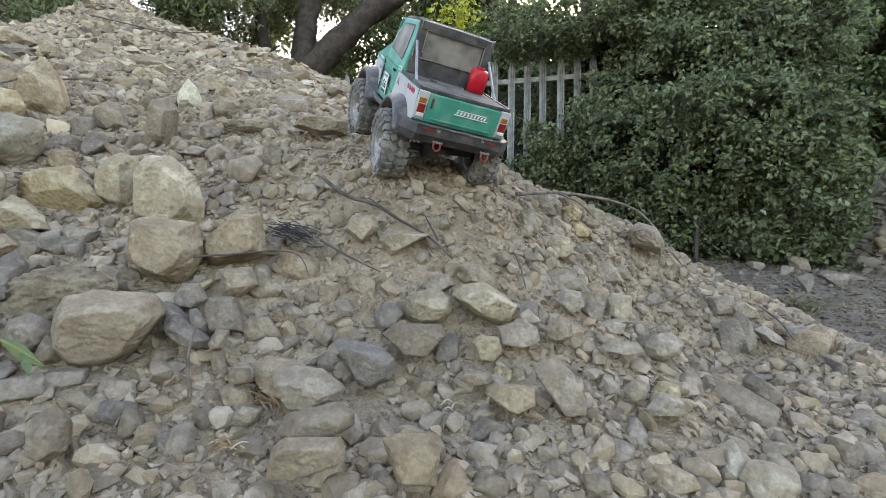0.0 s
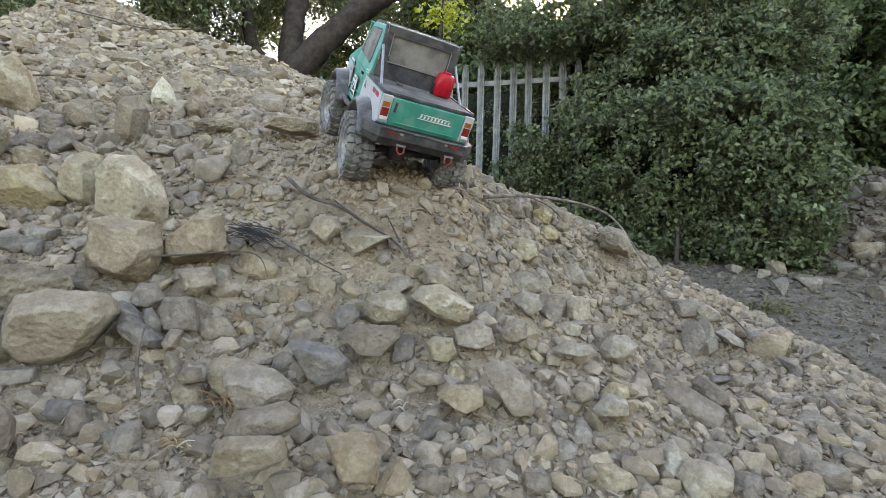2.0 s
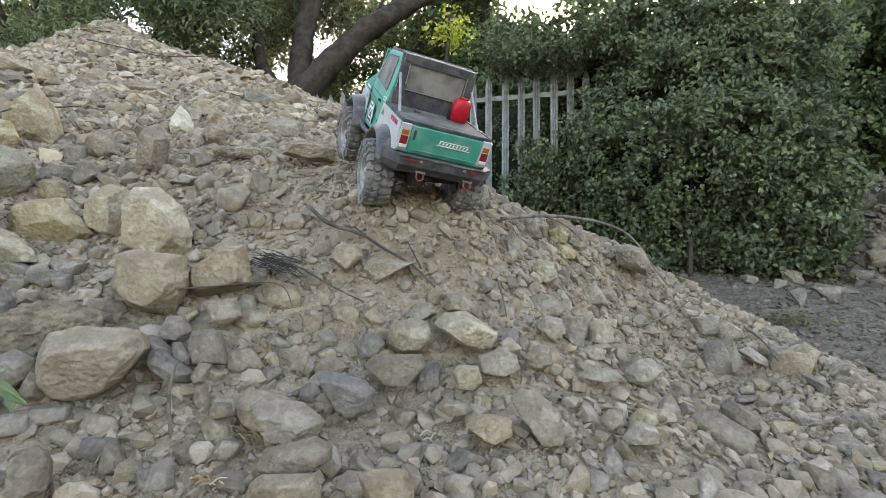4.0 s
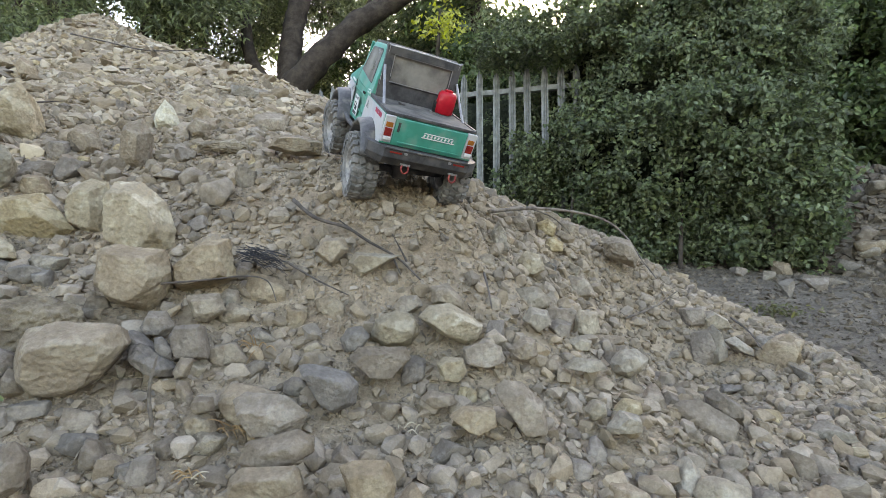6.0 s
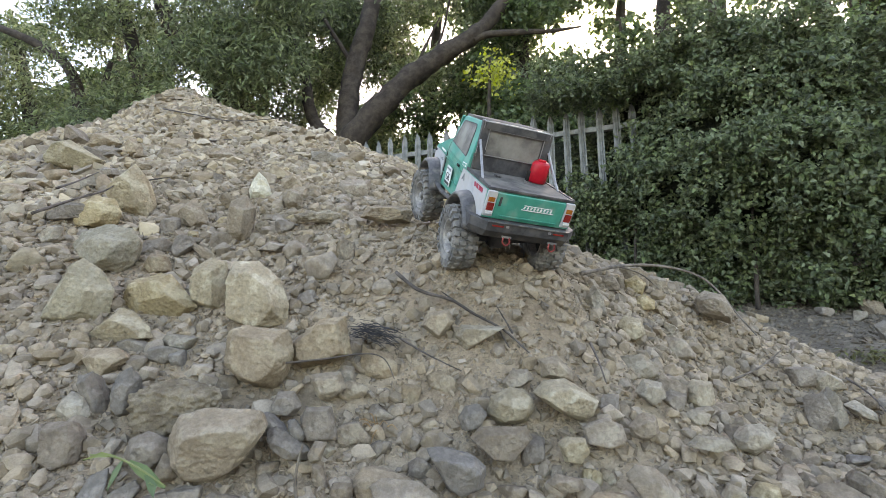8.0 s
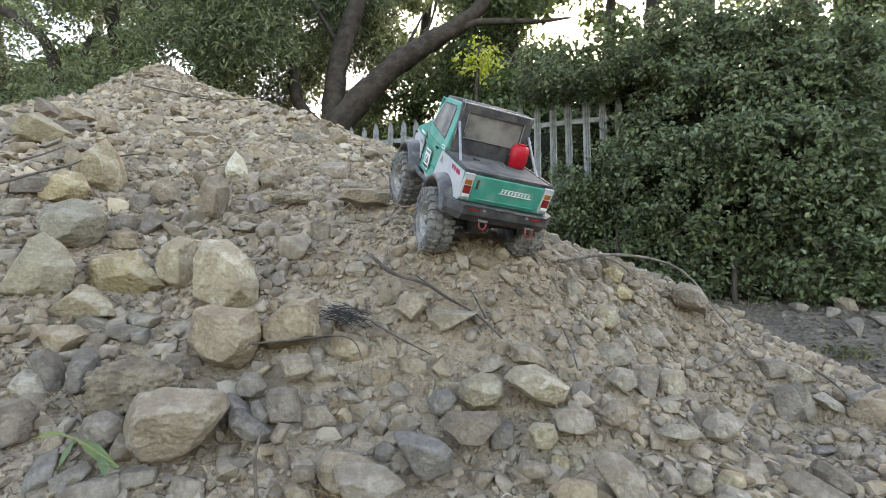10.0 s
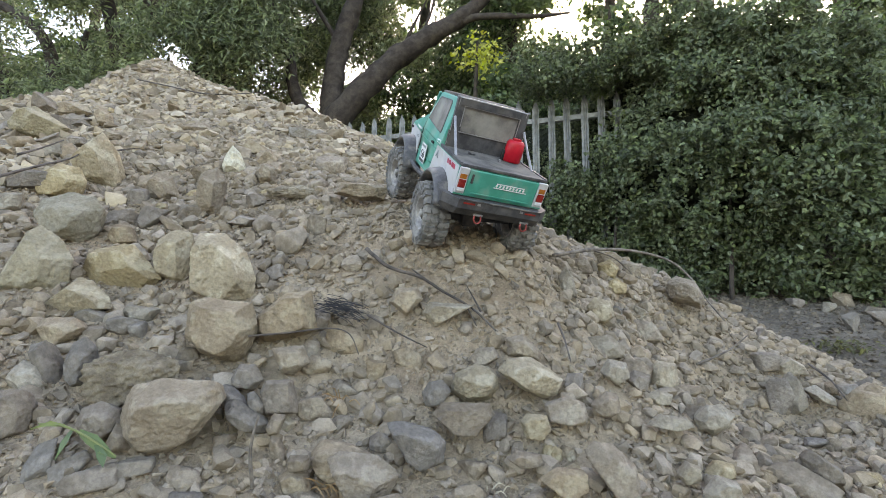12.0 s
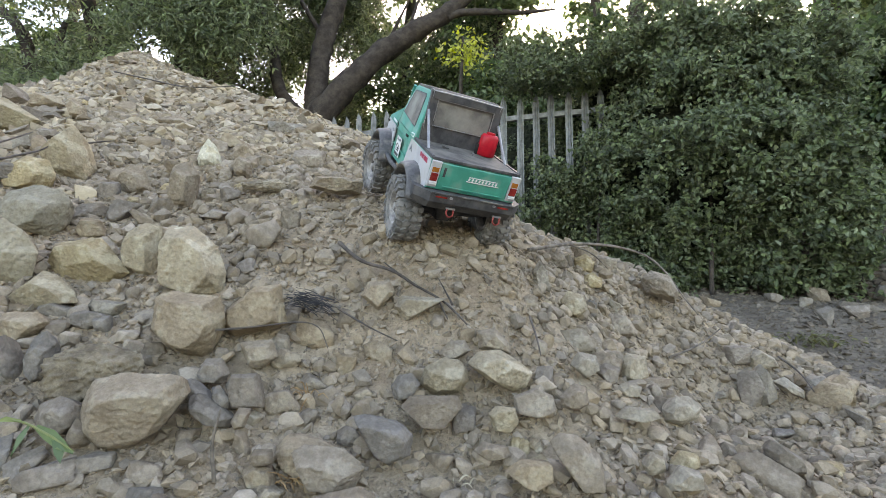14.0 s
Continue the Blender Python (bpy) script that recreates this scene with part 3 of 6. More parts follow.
    # low bushes in front of the trunks
    for k, (x, y, w, h, n) in enumerate(((-0.9, 7.6, 0.9, 3.95, 44), (0.95, 6.7, 0.8, 3.6, 42), (-4.0, 6.2, 0.9, 3.2, 26), (0.5, 6.6, 0.7, 3.1, 24), (3.9, 5.4, 0.9, 3.6, 60), (5.3, 5.0, 0.9, 3.4, 50))):
        tree("rounded bush crowding the back of the fence", "bush",
             [([(x, y, 0.6), (x + 0.05, y, 1.6), (x, y, h - 0.3)], [0.05, 0.04, 0.015])],
             cloud(rng, n, (x - w, y - 0.3, 1.6), (x + w, y + 0.4, h)), WOOD_LEAF, 0.085, 0.058, 250, 0.36, 101 + k, "bush", "bushes behind the fence")
    # far woods that close the view
    n = 48000
    a = rng.uniform(-1.35, 1.35, n)
    r = rng.uniform(13, 17, n)
    top = 4.6 + 1.1 * waves(a[:, None], np.random.default_rng(9), 6, 6.0, 22.0)
    at = np.stack([r * np.sin(a), r * np.cos(a), 0.3 + rng.random(n) * top * 1.15], -1)
    v, f = leaves(rng, at, np.tile((0, -1, 0.4), (n, 1)), 0.22, 0.16, 0.7)
    tagged(new("far_woods", sheet("far_woods", v, f, WOOD_LEAF)), "dense green woods far behind the fence", "woods", kind="stuff")


build_trees()


# ---- the model truck ----
GREEN = surface("green_paint", (0.026, 0.235, 0.172), (0.042, 0.310, 0.232), 30.0, 0.4, 0.12, 300.0, 0.0004, stain=(0.235, 0.27, 0.222), stain_scale=28.0, stain_amount=0.4, spec=0.45)
WHITE = surface("white_paint", (0.370, 0.370, 0.378), (0.502, 0.502, 0.510), 30.0, 0.45, 0.1, 300.0, 0.0004, stain=(0.317, 0.290, 0.246), stain_scale=30.0, stain_amount=0.55)
DARK = surface("dusty_black_plastic", (0.035, 0.034, 0.036), (0.075, 0.073, 0.074), 40.0, 0.6, 0.2, 300.0, 0.0004, stain=(0.15, 0.135, 0.115), stain_scale=35.0, stain_amount=0.4)
ROOF = surface("dusty_roof", (0.08, 0.076, 0.07), (0.155, 0.147, 0.135), 22.0, 0.85, 0.1, 300.0, 0.0004, stain=(0.21, 0.19, 0.16), stain_scale=18.0, spec=0.15)
FLARE = surface("grey_flare", (0.06, 0.058, 0.058), (0.11, 0.107, 0.106), 50.0, 0.42, 0.1, 300.0, 0.0004, stain=(0.26, 0.23, 0.19), stain_scale=45.0, metal=0.1)
TYRE = surface("dusty_rubber", (0.123, 0.120, 0.114), (0.220, 0.214, 0.201), 60.0, 0.95, 0.4, 400.0, 0.0006, stain=(0.273, 0.255, 0.229), stain_scale=30.0)
RIM = surface("grey_rim", (0.2, 0.19, 0.18), (0.36, 0.345, 0.32), 80.0, 0.55, 0.2, 400.0, 0.0004, metal=0.4, stain=(0.26, 0.23, 0.19), stain_scale=60.0)
BLACK = surface("black_hole", (0.012, 0.011, 0.01), (0.03, 0.028, 0.025), 50.0, 0.9, 0)
PANE = surface("dusty_window", (0.132, 0.123, 0.110), (0.238, 0.220, 0.194), 25.0, 0.22, 0.0, stain=(0.290, 0.273, 0.238), stain_scale=16.0, spec=0.6)
CHROME = surface("dull_silver", (0.26, 0.255, 0.255), (0.38, 0.375, 0.37), 60.0, 0.4, 0.0, metal=0.6, stain=(0.27, 0.25, 0.215), stain_scale=60.0)
RED = surface("red_plastic", (0.38, 0.006, 0.016), (0.48, 0.012, 0.024), 60.0, 0.35, 0.0)
LENS = surface("red_lens", (0.19, 0.012, 0.01), (0.28, 0.025, 0.018), 80.0, 0.2, 0.0, spec=0.6)
AMBER = surface("amber_lens", (0.3, 0.1, 0.015), (0.4, 0.14, 0.025), 80.0, 0.2, 0.0, spec=0.6)
COPPER = surface("copper_anodised", (0.20, 0.035, 0.035), (0.30, 0.07, 0.06), 80.0, 0.4, 0.0, metal=0.5)
INK = surface("black_ink", (0.03, 0.03, 0.03), (0.05, 0.05, 0.05), 80.0, 0.5, 0.0)
DECAL = surface("white_decal", (0.55, 0.55, 0.54), (0.68, 0.68, 0.67), 80.0, 0.5, 0.0)
GREY_DECAL = surface("grey_decal", (0.16, 0.17, 0.18), (0.24, 0.25, 0.26), 80.0, 0.5, 0.0)
RED_DECAL = surface("red_decal", (0.34, 0.02, 0.05), (0.42, 0.04, 0.08), 80.0, 0.5, 0.0)

ARCH, REAR_AXLE, FRONT_AXLE = 0.064, 0.0, 0.267


def arc(cx, r, a0, a1, n=9, cz=0.004):
    return [(cx + r * math.cos(radians(a0 + (a1 - a0) * k / n)), cz + r * math.sin(radians(a0 + (a1 - a0) * k / n))) for k in range(n + 1)]


def half_width(x, z):
    """The body narrows towards the roof and the nose."""
    w = 0.081
    if z > 0.106:
        w -= (z - 0.106) * 0.16
    if x > 0.2:
        w -= (x - 0.2) * 0.07
    return w


def prism(poly, y0=None, y1=None, bevel=0.0):
    """A solid with the side outline poly (x, z); without y0, y1 as wide as the body."""
    bm = bmesh.new()
    left = [bm.verts.new((x, half_width(x, z) if y1 is None else y1, z)) for x, z in poly]
    right = [bm.verts.new((x, -half_width(x, z) if y0 is None else y0, z)) for x, z in poly]
    bm.faces.new(left)
    bm.faces.new(right[::-1])
    n = len(poly)
    for i in range(n):
        bm.faces.new((left[i], right[i], right[(i + 1) % n], left[(i + 1) % n]))
    bmesh.ops.recalc_face_normals(bm, faces=bm.faces)
    if bevel:
        edges = [e for e in bm.edges if len(e.link_faces) == 2 and e.calc_face_angle(0) > 0.5]
        bmesh.ops.bevel(bm, geom=edges, offset=bevel, segments=2, profile=0.6, affect="EDGES")
    return bm


def skin(poly, side, proud=0.001, thick=0.002, bevel=0.0):
    """A thin panel lying on the body's side."""
    bm = bmesh.new()
    a = [bm.verts.new((x, side * (half_width(x, z) + proud), z)) for x, z in poly]
    b = [bm.verts.new((x, side * (half_width(x, z) + proud - thick), z)) for x, z in poly]
    bm.faces.new(a)
    bm.faces.new(b[::-1])
    n = len(poly)
    for i in range(n):
        bm.faces.new((a[i], b[i], b[(i + 1) % n], a[(i + 1) % n]))
    bmesh.ops.triangulate(bm, faces=[f for f in bm.faces if len(f.verts) > 4])
    return bm


def lathe(profile, sides=40, seg=None):
    """Turns a closed profile of (y, r) round the wheel's axis."""
    bm = bmesh.new()
    rings = []
    for k in range(sides):
        a = 2 * math.pi * k / sides
        rings.append([bm.verts.new((r * math.cos(a), y, r * math.sin(a))) for y, r in profile])
    n = len(profile)
    for k in range(sides):
        p, q = rings[k], rings[(k + 1) % sides]
        for i in range(n):
            if seg and not seg(k, i):
                continue
            bm.faces.new((p[i], p[(i + 1) % n], q[(i + 1) % n], q[i]))
    return bm


def tube(points, radius, sides=8):
    return limb(points, [radius] * len(points), sides, 3)


def add_box(bm, c, s, turn=(0, 0, 0)):
    bmesh.ops.create_cube(bm, size=1.0, matrix=Matrix.Translation(c) @ pose(0, 0, 0, *turn) @ Matrix.Diagonal((*s, 1)))


def tyre_mesh():
    """Off-road tyre: rounded carcass with staggered lugs."""
    bm = lathe([(-0.016, 0.031), (-0.021, 0.037), (-0.0225, 0.046), (-0.019, 0.0525), (-0.010, 0.0548), (0.010, 0.0548),
                (0.019, 0.0525), (0.0225, 0.046), (0.021, 0.037), (0.016, 0.031)], 48)
    for k in range(22):
        for side in (-1, 1):
            a = 360 * (k + (0.5 if side > 0 else 0)) / 22
            m = pose(0, 0, 0, 0, -a, 0)
            for y, r, s, tilt in ((0.0068, 0.0562, (0.0062, 0.0105, 0.0095), 24), (0.0176, 0.0536, (0.0075, 0.0088, 0.0086), -8), (0.0222, 0.0478, (0.0095, 0.0034, 0.0078), 0)):
                c = m @ Vector((r, side * y, 0))
                mm = Matrix.Translation(c) @ m @ pose(0, 0, 0, side * tilt, 0, 0) @ Matrix.Diagonal((*s, 1))
                bmesh.ops.create_cube(bm, size=1.0, matrix=mm)
    return bm


def to_mesh(name, bm, material, smooth=False):
    me = bpy.data.meshes.new(name)
    bmesh.ops.recalc_face_normals(bm, faces=bm.faces)
    bm.to_mesh(me)
    bm.free()
    me.materials.append(material)
    if smooth:
        me.polygons.foreach_set("use_smooth", np.ones(len(me.polygons), bool))
    return me


def wheel_meshes():
    # +y is the outer face
    rim = lathe([(0.017, 0.0325), (0.0185, 0.031), (0.017, 0.0285), (0.009, 0.0265), (0.007, 0.0245), (-0.017, 0.0265), (-0.017, 0.0315), (0.0, 0.0305)], 40)
    disc = lathe([(0.0075, 0.0255), (0.0085, 0.0215), (0.0095, 0.0165), (0.0075, 0.0125), (0.0055, 0.0125), (0.0065, 0.0165), (0.0055, 0.0215), (0.0045, 0.0255)], 40,
                 lambda k, i: not (k % 4 in (0, 1) and i in (1, 5)))
    hub = lathe([(0.0075, 0.0128), (0.0115, 0.0118), (0.0125, 0.008), (0.0165, 0.0075), (0.018, 0.005), (0.018, 0.0005), (0.0, 0.0005), (0.0, 0.0128)], 24)
    # thin black disc added behind the rim openings, standing in for their shade
    back = lathe([(0.0, 0.027), (0.0, 0.001), (-0.002, 0.001), (-0.002, 0.027)], 24)
    bolts = bmesh.new()
    for k in range(6):
        a = math.pi * k / 3
        add_box(bolts, (0.0102 * math.cos(a), 0.0118, 0.0102 * math.sin(a)), (0.0026, 0.003, 0.0026))
    return [("tyre", to_mesh("tyre", tyre_mesh(), TYRE)), ("rim", to_mesh("rim", rim, RIM, True)), ("rim_disc", to_mesh("rim_disc", disc, RIM)),
            ("hub", to_mesh("hub", hub, RIM)), ("brake_drum", to_mesh("brake_drum", back, BLACK)), ("bolt_ring", to_mesh("bolt_ring", bolts, BLACK))]


def letters(name, text, size, m, material, parent, shear=0.0):
    """Raised writing in the built-in font, as a mesh."""
    cu = bpy.data.curves.new(name, "FONT")
    cu.body, cu.size, cu.align_x, cu.align_y, cu.extrude, cu.shear = text, size, "CENTER", "CENTER", 0.0003, shear
    tmp = bpy.data.objects.new(name, cu)
    scene.collection.objects.link(tmp)
    me = bpy.data.meshes.new_from_object(tmp.evaluated_get(bpy.context.evaluated_depsgraph_get()))
    bpy.data.objects.remove(tmp)
    me.materials.append(material)
    ob = new(name, me)
    ob.parent = parent
    ob.matrix_basis = m
    return ob


def build_truck(m):
    truck = thing("model_truck", "dusty green and white radio-controlled pickup truck climbing the heap", "toy truck", m)
    # body
    lower = [(-0.079, 0.060), (-0.075, 0.107), (0.056, 0.107), (0.2, 0.112), (0.2, 0.140), (0.312, 0.104), (0.321, 0.096), (0.322, 0.056)]
    lower += arc(FRONT_AXLE, ARCH, 38, 146) + [(0.2, 0.04), (0.075, 0.042)] + arc(REAR_AXLE, ARCH, 36, 140)
    part("body", prism(lower), GREEN, truck)
    part("hood", prism([(0.206, 0.1385), (0.3, 0.1095), (0.3, 0.107), (0.206, 0.135)], -0.05, 0.05, 0.001), GREEN, truck, "raised green hood panel")
    cab = [(0.056, 0.107), (0.2, 0.112), (0.2, 0.140), (0.177, 0.189), (0.165, 0.193), (0.068, 0.198), (0.060, 0.196)]
    part("cab", prism(cab, bevel=0.003), GREEN, truck)
    part("roof", prism([(0.172, 0.1945), (0.165, 0.197), (0.07, 0.2025), (0.058, 0.2), (0.058, 0.1955), (0.165, 0.1905)], -0.066, 0.066, 0.002), ROOF, truck, "dusty dark grey roof panel")
    for s in (1, -1):
        quarter = [(-0.078, 0.061), (-0.074, 0.105), (0.068, 0.105), (0.09, 0.044)] + arc(REAR_AXLE, ARCH + 0.002, 36, 140)
        part("rear_quarter", skin(quarter, s), WHITE, truck, "dusty white rear quarter panel")
        fender = [(0.211, 0.046), (0.209, 0.088), (0.214, 0.098), (0.31, 0.0985), (0.321, 0.092), (0.3215, 0.057)] + arc(FRONT_AXLE, ARCH + 0.002, 38, 146)
        part("front_fender", skin(fender, s), WHITE, truck, "dusty white front fender")
        part("side_window", skin([(0.187, 0.136), (0.169, 0.178), (0.163, 0.181), (0.093, 0.1845), (0.089, 0.181), (0.083, 0.130), (0.086, 0.127)], s, 0.0012), PANE, truck, "dusty brown tinted side window")
        part("window_seal", skin([(0.191, 0.1335), (0.170, 0.1805), (0.164, 0.1835), (0.092, 0.1875), (0.0865, 0.183), (0.080, 0.129), (0.084, 0.1245)], s, 0.0006), DARK, truck)
        part("door_seam", skin([(0.2035, 0.046), (0.2035, 0.112), (0.2025, 0.112), (0.2025, 0.046)], s, 0.0005), DARK, truck)
        part("door_crease", skin([(0.2, 0.0985), (0.075, 0.0975), (0.075, 0.0962), (0.2, 0.0972)], s, 0.0012), GREEN, truck)
        part("lower_crease", skin([(0.2, 0.066), (0.09, 0.066), (0.09, 0.0645), (0.2, 0.0645)], s, 0.0012), GREEN, truck)
        boxes("door_handle", [((0.103, s * 0.0825, 0.1025), (0.013, 0.003, 0.0045))], BLACK, truck, bevel=0.0008)
        # flares over the wheels
        for cx, a0, a1 in ((REAR_AXLE, 18, 158), (FRONT_AXLE, 22, 166)):
            bm = bmesh.new()
            rows = []
            for x, z in arc(cx, 1.0, a0, a1, 22, 0.0):
                u, w = x - cx, z
                rows.append([bm.verts.new((cx + u * r, s * y, 0.004 + w * r)) for r, y in ((0.0625, 0.076), (0.0625, 0.101), (0.0655, 0.1045), (0.0705, 0.101), (0.0755, 0.0835), (0.0755, 0.076))])
            for p, q in zip(rows[:-1], rows[1:]):
                for i in range(5):
                    bm.faces.new((p[i], p[i + 1], q[i + 1], q[i]))
            bm.faces.new(rows[0])
            bm.faces.new(rows[-1][::-1])
            part("fender_flare", bm, FLARE, truck, "grey plastic wheel flare", True)
        part("rock_slider", tube([(0.075, s * 0.088, 0.040), (0.14, s * 0.091, 0.037), (0.205, s * 0.088, 0.038)], 0.0045), DARK, truck)
        part("roll_bar", tube([(0.049, s * 0.0695, 0.165), (0.012, s * 0.0715, 0.135), (-0.022, s * 0.0735, 0.110)], 0.0024), CHROME, truck, "dull silver roll bar strut")
        # tail lamps
        corner = boxes("tail_corner", [((-0.079, s * 0.0725, 0.084), (0.006, 0.017, 0.044), (0, -5, 0))], WHITE, truck, "white tail lamp surround", 0.0012)
        boxes("tail_lamp", [((-0.0828, s * 0.0725, 0.0795), (0.003, 0.012, 0.0135), (0, -5, 0))], LENS, corner, "red tail lamp lens", 0.0008)
        boxes("indicator", [((-0.0816, s * 0.0725, 0.0915), (0.003, 0.012, 0.0085), (0, -5, 0))], AMBER, corner, "amber indicator lens", 0.0008)
        boxes("reversing_lamp", [((-0.0835, s * 0.0725, 0.0695), (0.003, 0.012, 0.005), (0, -5, 0))], DECAL, corner, "", 0.0008)
    # door plates with their number
    for s in (1, -1):
        turn = pose(0.148, s * 0.0832, 0.069, 90, 0, 180 if s > 0 else 0)
        plate = boxes("door_plate", [((0, 0, 0), (0.037, 0.038, 0.0012))], DECAL, truck, "white square door plate with black characters", 0.0003)
        plate.matrix_basis = turn
        letters("characters", "G6", 0.0215, pose(0, -0.002, 0.0009), INK, plate)
        boxes("bar", [((0, -0.0145, 0.0008), (0.032, 0.0055, 0.0006))], INK, plate)
        boxes("bar", [((-0.004, 0.014, 0.0008), (0.022, 0.004, 0.0006)), ((0.011, 0.0145, 0.0008), (0.004, 0.006, 0.0006))], GREY_DECAL, plate)
        # decals, drawn as plain shapes
        skew = [(-0.058, 0.012), (-0.046, 0.01), (-0.033, 0.011), (-0.02, 0.01)]
        for x, w in skew:
            part("red_decal", skin([(x, 0.094), (x + 0.002, 0.1015), (x + w, 0.1015), (x + w - 0.002, 0.094)], s, 0.0018), RED_DECAL, truck)
        part("triangle_decal", skin([(0.064, 0.0855), (0.055, 0.0985), (0.046, 0.0855), (0.050, 0.0855), (0.055, 0.0925), (0.060, 0.0855)], s, 0.0018), GREY_DECAL, truck)
        part("fender_decal", skin([(0.236, 0.085), (0.243, 0.0875), (0.222, 0.0915), (0.228, 0.0875), (0.213, 0.088), (0.225, 0.0838)], s, 0.0018), GREY_DECAL, truck)
        part("hood_decal", skin([(0.262, 0.1035), (0.262, 0.1068), (0.217, 0.1068), (0.217, 0.1035)], s, 0.0012), DECAL, truck)
        part("pillar_decal", skin([(0.061, 0.109), (0.062, 0.116), (0.083, 0.1145), (0.083, 0.109)], s, 0.0012), DECAL, truck)
        part("pillar_decal_centre", skin([(0.063, 0.1105), (0.064, 0.1145), (0.081, 0.1132), (0.081, 0.1105)], s, 0.0018), GREEN, truck)
    # rear of the cab: dark frame with a dusty window
    bm = bmesh.new()
    for y, z, w, h in ((0, 0.1925, 0.128, 0.012), (0, 0.123, 0.146, 0.032), (0.0625, 0.155, 0.017, 0.086), (-0.0625, 0.155, 0.017, 0.086)):
        add_box(bm, (0.0545, y, z), (0.008, w, h), (0, 2.5, 0))
    part("rear_frame", bm, DARK, truck, "dusty black rear cab frame")
    boxes("rear_window", [((0.0565, 0, 0.1625), (0.004, 0.112, 0.05), (0, 2.5, 0))], PANE, truck, "dusty grey rear window", 0.001)
    boxes("window_bead", [((0.0515, 0, 0.1865), (0.0016, 0.112, 0.0016)), ((0.0495, 0, 0.1395), (0.0016, 0.112, 0.0016)), ((0.051, 0.0555, 0.163), (0.0016, 0.0016, 0.047)), ((0.051, -0.0555, 0.163), (0.0016, 0.0016, 0.047))], CHROME, truck)
    part("frame_edge", tube([(0.052, 0.072, 0.112), (0.0535, 0.0665, 0.193), (0.0535, 0.062, 0.199), (0.0535, -0.062, 0.199), (0.0535, -0.0665, 0.193), (0.052, -0.072, 0.112)], 0.0016, 6), CHROME, truck)
    # load bed
    boxes("bed_cover", [((-0.0105, 0, 0.1085), (0.129, 0.152, 0.004))], ROOF, truck, "dusty brown-grey bed cover", 0.0012)
    boxes("bed_rail", [((-0.0105, 0.0785, 0.109), (0.129, 0.005, 0.006)), ((-0.0105, -0.0785, 0.109), (0.129, 0.005, 0.006)), ((-0.0755, 0, 0.1085), (0.004, 0.16, 0.005))], DARK, truck, "", 0.0008)
    boxes("body_clip", [((0.012, 0.038, 0.113), (0.009, 0.003, 0.004)), ((0.010, 0.033, 0.1125), (0.003, 0.01, 0.002))], DARK, truck)
    boxes("body_clip", [((0.004, -0.018, 0.113), (0.006, 0.003, 0.004))], CHROME, truck)
    # tailgate
    gate = boxes("tailgate", [((-0.0785, 0, 0.0825), (0.005, 0.127, 0.044), (0, -5, 0))], GREEN, truck, "green tailgate with white script", 0.0012)
    boxes("ridge", [((-0.0805, 0, 0.0985), (0.002, 0.108, 0.0022), (0, -5, 0)), ((-0.083, 0, 0.0665), (0.002, 0.108, 0.0022), (0, -5, 0))], GREEN, gate, "", 0.0006)
    bm = bmesh.new()
    add_box(bm, (-0.0819, -0.014, 0.0897), (0.0012, 0.052, 0.0012), (0, -5, 0))
    add_box(bm, (-0.0825, -0.014, 0.0822), (0.0012, 0.06, 0.0012), (0, -5, 0))
    for k in range(9):
        add_box(bm, (-0.0822, 0.011 - k * 0.0062, 0.086), (0.0012, 0.0024, 0.0046), (22, -5, 0))
    part("script", bm, DECAL, gate, "white script drawn as bars")
    boxes("gate_catch", [((-0.081, 0.056, 0.09), (0.003, 0.004, 0.016), (0, -5, 0))], DARK, gate)
    # rear bumper
    bm = bmesh.new()
    for y0, y1, x0, x1 in ((-0.075, 0.075, -0.098, -0.098), (0.075, 0.098, -0.098, -0.072), (-0.098, -0.075, -0.072, -0.098)):
        v = []
        for y, x in ((y0, x0), (y1, x1)):
            for dx, z in ((0, 0.058), (0.0, 0.043), (0.012, 0.029), (0.024, 0.029), (0.024, 0.058)):
                v.append(bm.verts.new((x + dx, y, z)))
        for i in range(5):
            bm.faces.new((v[i], v[(i + 1) % 5], v[5 + (i + 1) % 5], v[5 + i]))
        bm.faces.new(v[:5][::-1])
        bm.faces.new(v[5:])
    bumper = part("rear_bumper", bm, DARK, truck, "dusty black steel rear bumper")
    boxes("bumper_edge", [((-0.0985, 0, 0.0585), (0.003, 0.15, 0.0025))], FLARE, bumper, "", 0.0006)
    for y in (0.056, -0.056):
        boxes("reflector", [((-0.0987, y, 0.0528), (0.0016, 0.02, 0.0026))], LENS, bumper, "red reflector strip")
        boxes("bolt", [((-0.0987, y - 0.017 * (1 if y > 0 else -1), 0.0535), (0.003, 0.005, 0.0035))], CHROME, bumper)
    for y in (0.034, -0.052):
        hook = tube([(-0.094, y - 0.005, 0.034), (-0.097, y - 0.006, 0.026), (-0.098, y, 0.021), (-0.097, y + 0.006, 0.026), (-0.094, y + 0.005, 0.034)], 0.0016, 7)
        part("tow_shackle", hook, COPPER, truck, "red anodised tow shackle")
        boxes("shackle_pin", [((-0.094, y, 0.0345), (0.003, 0.017, 0.003))], CHROME, truck)
    # can on the load bed
    bm = bmesh.new()
    rings = []
    for z, r in ((0.111, 0.0155), (0.1125, 0.0172), (0.130, 0.0178), (0.146, 0.017), (0.1505, 0.0135)):
        rings.append([bm.verts.new((0.026 + r * 0.85 * math.cos(a), -0.05 + r * math.sin(a), z)) for a in [2 * math.pi * k / 20 for k in range(20)]])
    for p, q in zip(rings[:-1], rings[1:]):
        for k in range(20):
            bm.faces.new((p[k], p[(k + 1) % 20], q[(k + 1) % 20], q[k]))
    bm.faces.new(rings[0][::-1])
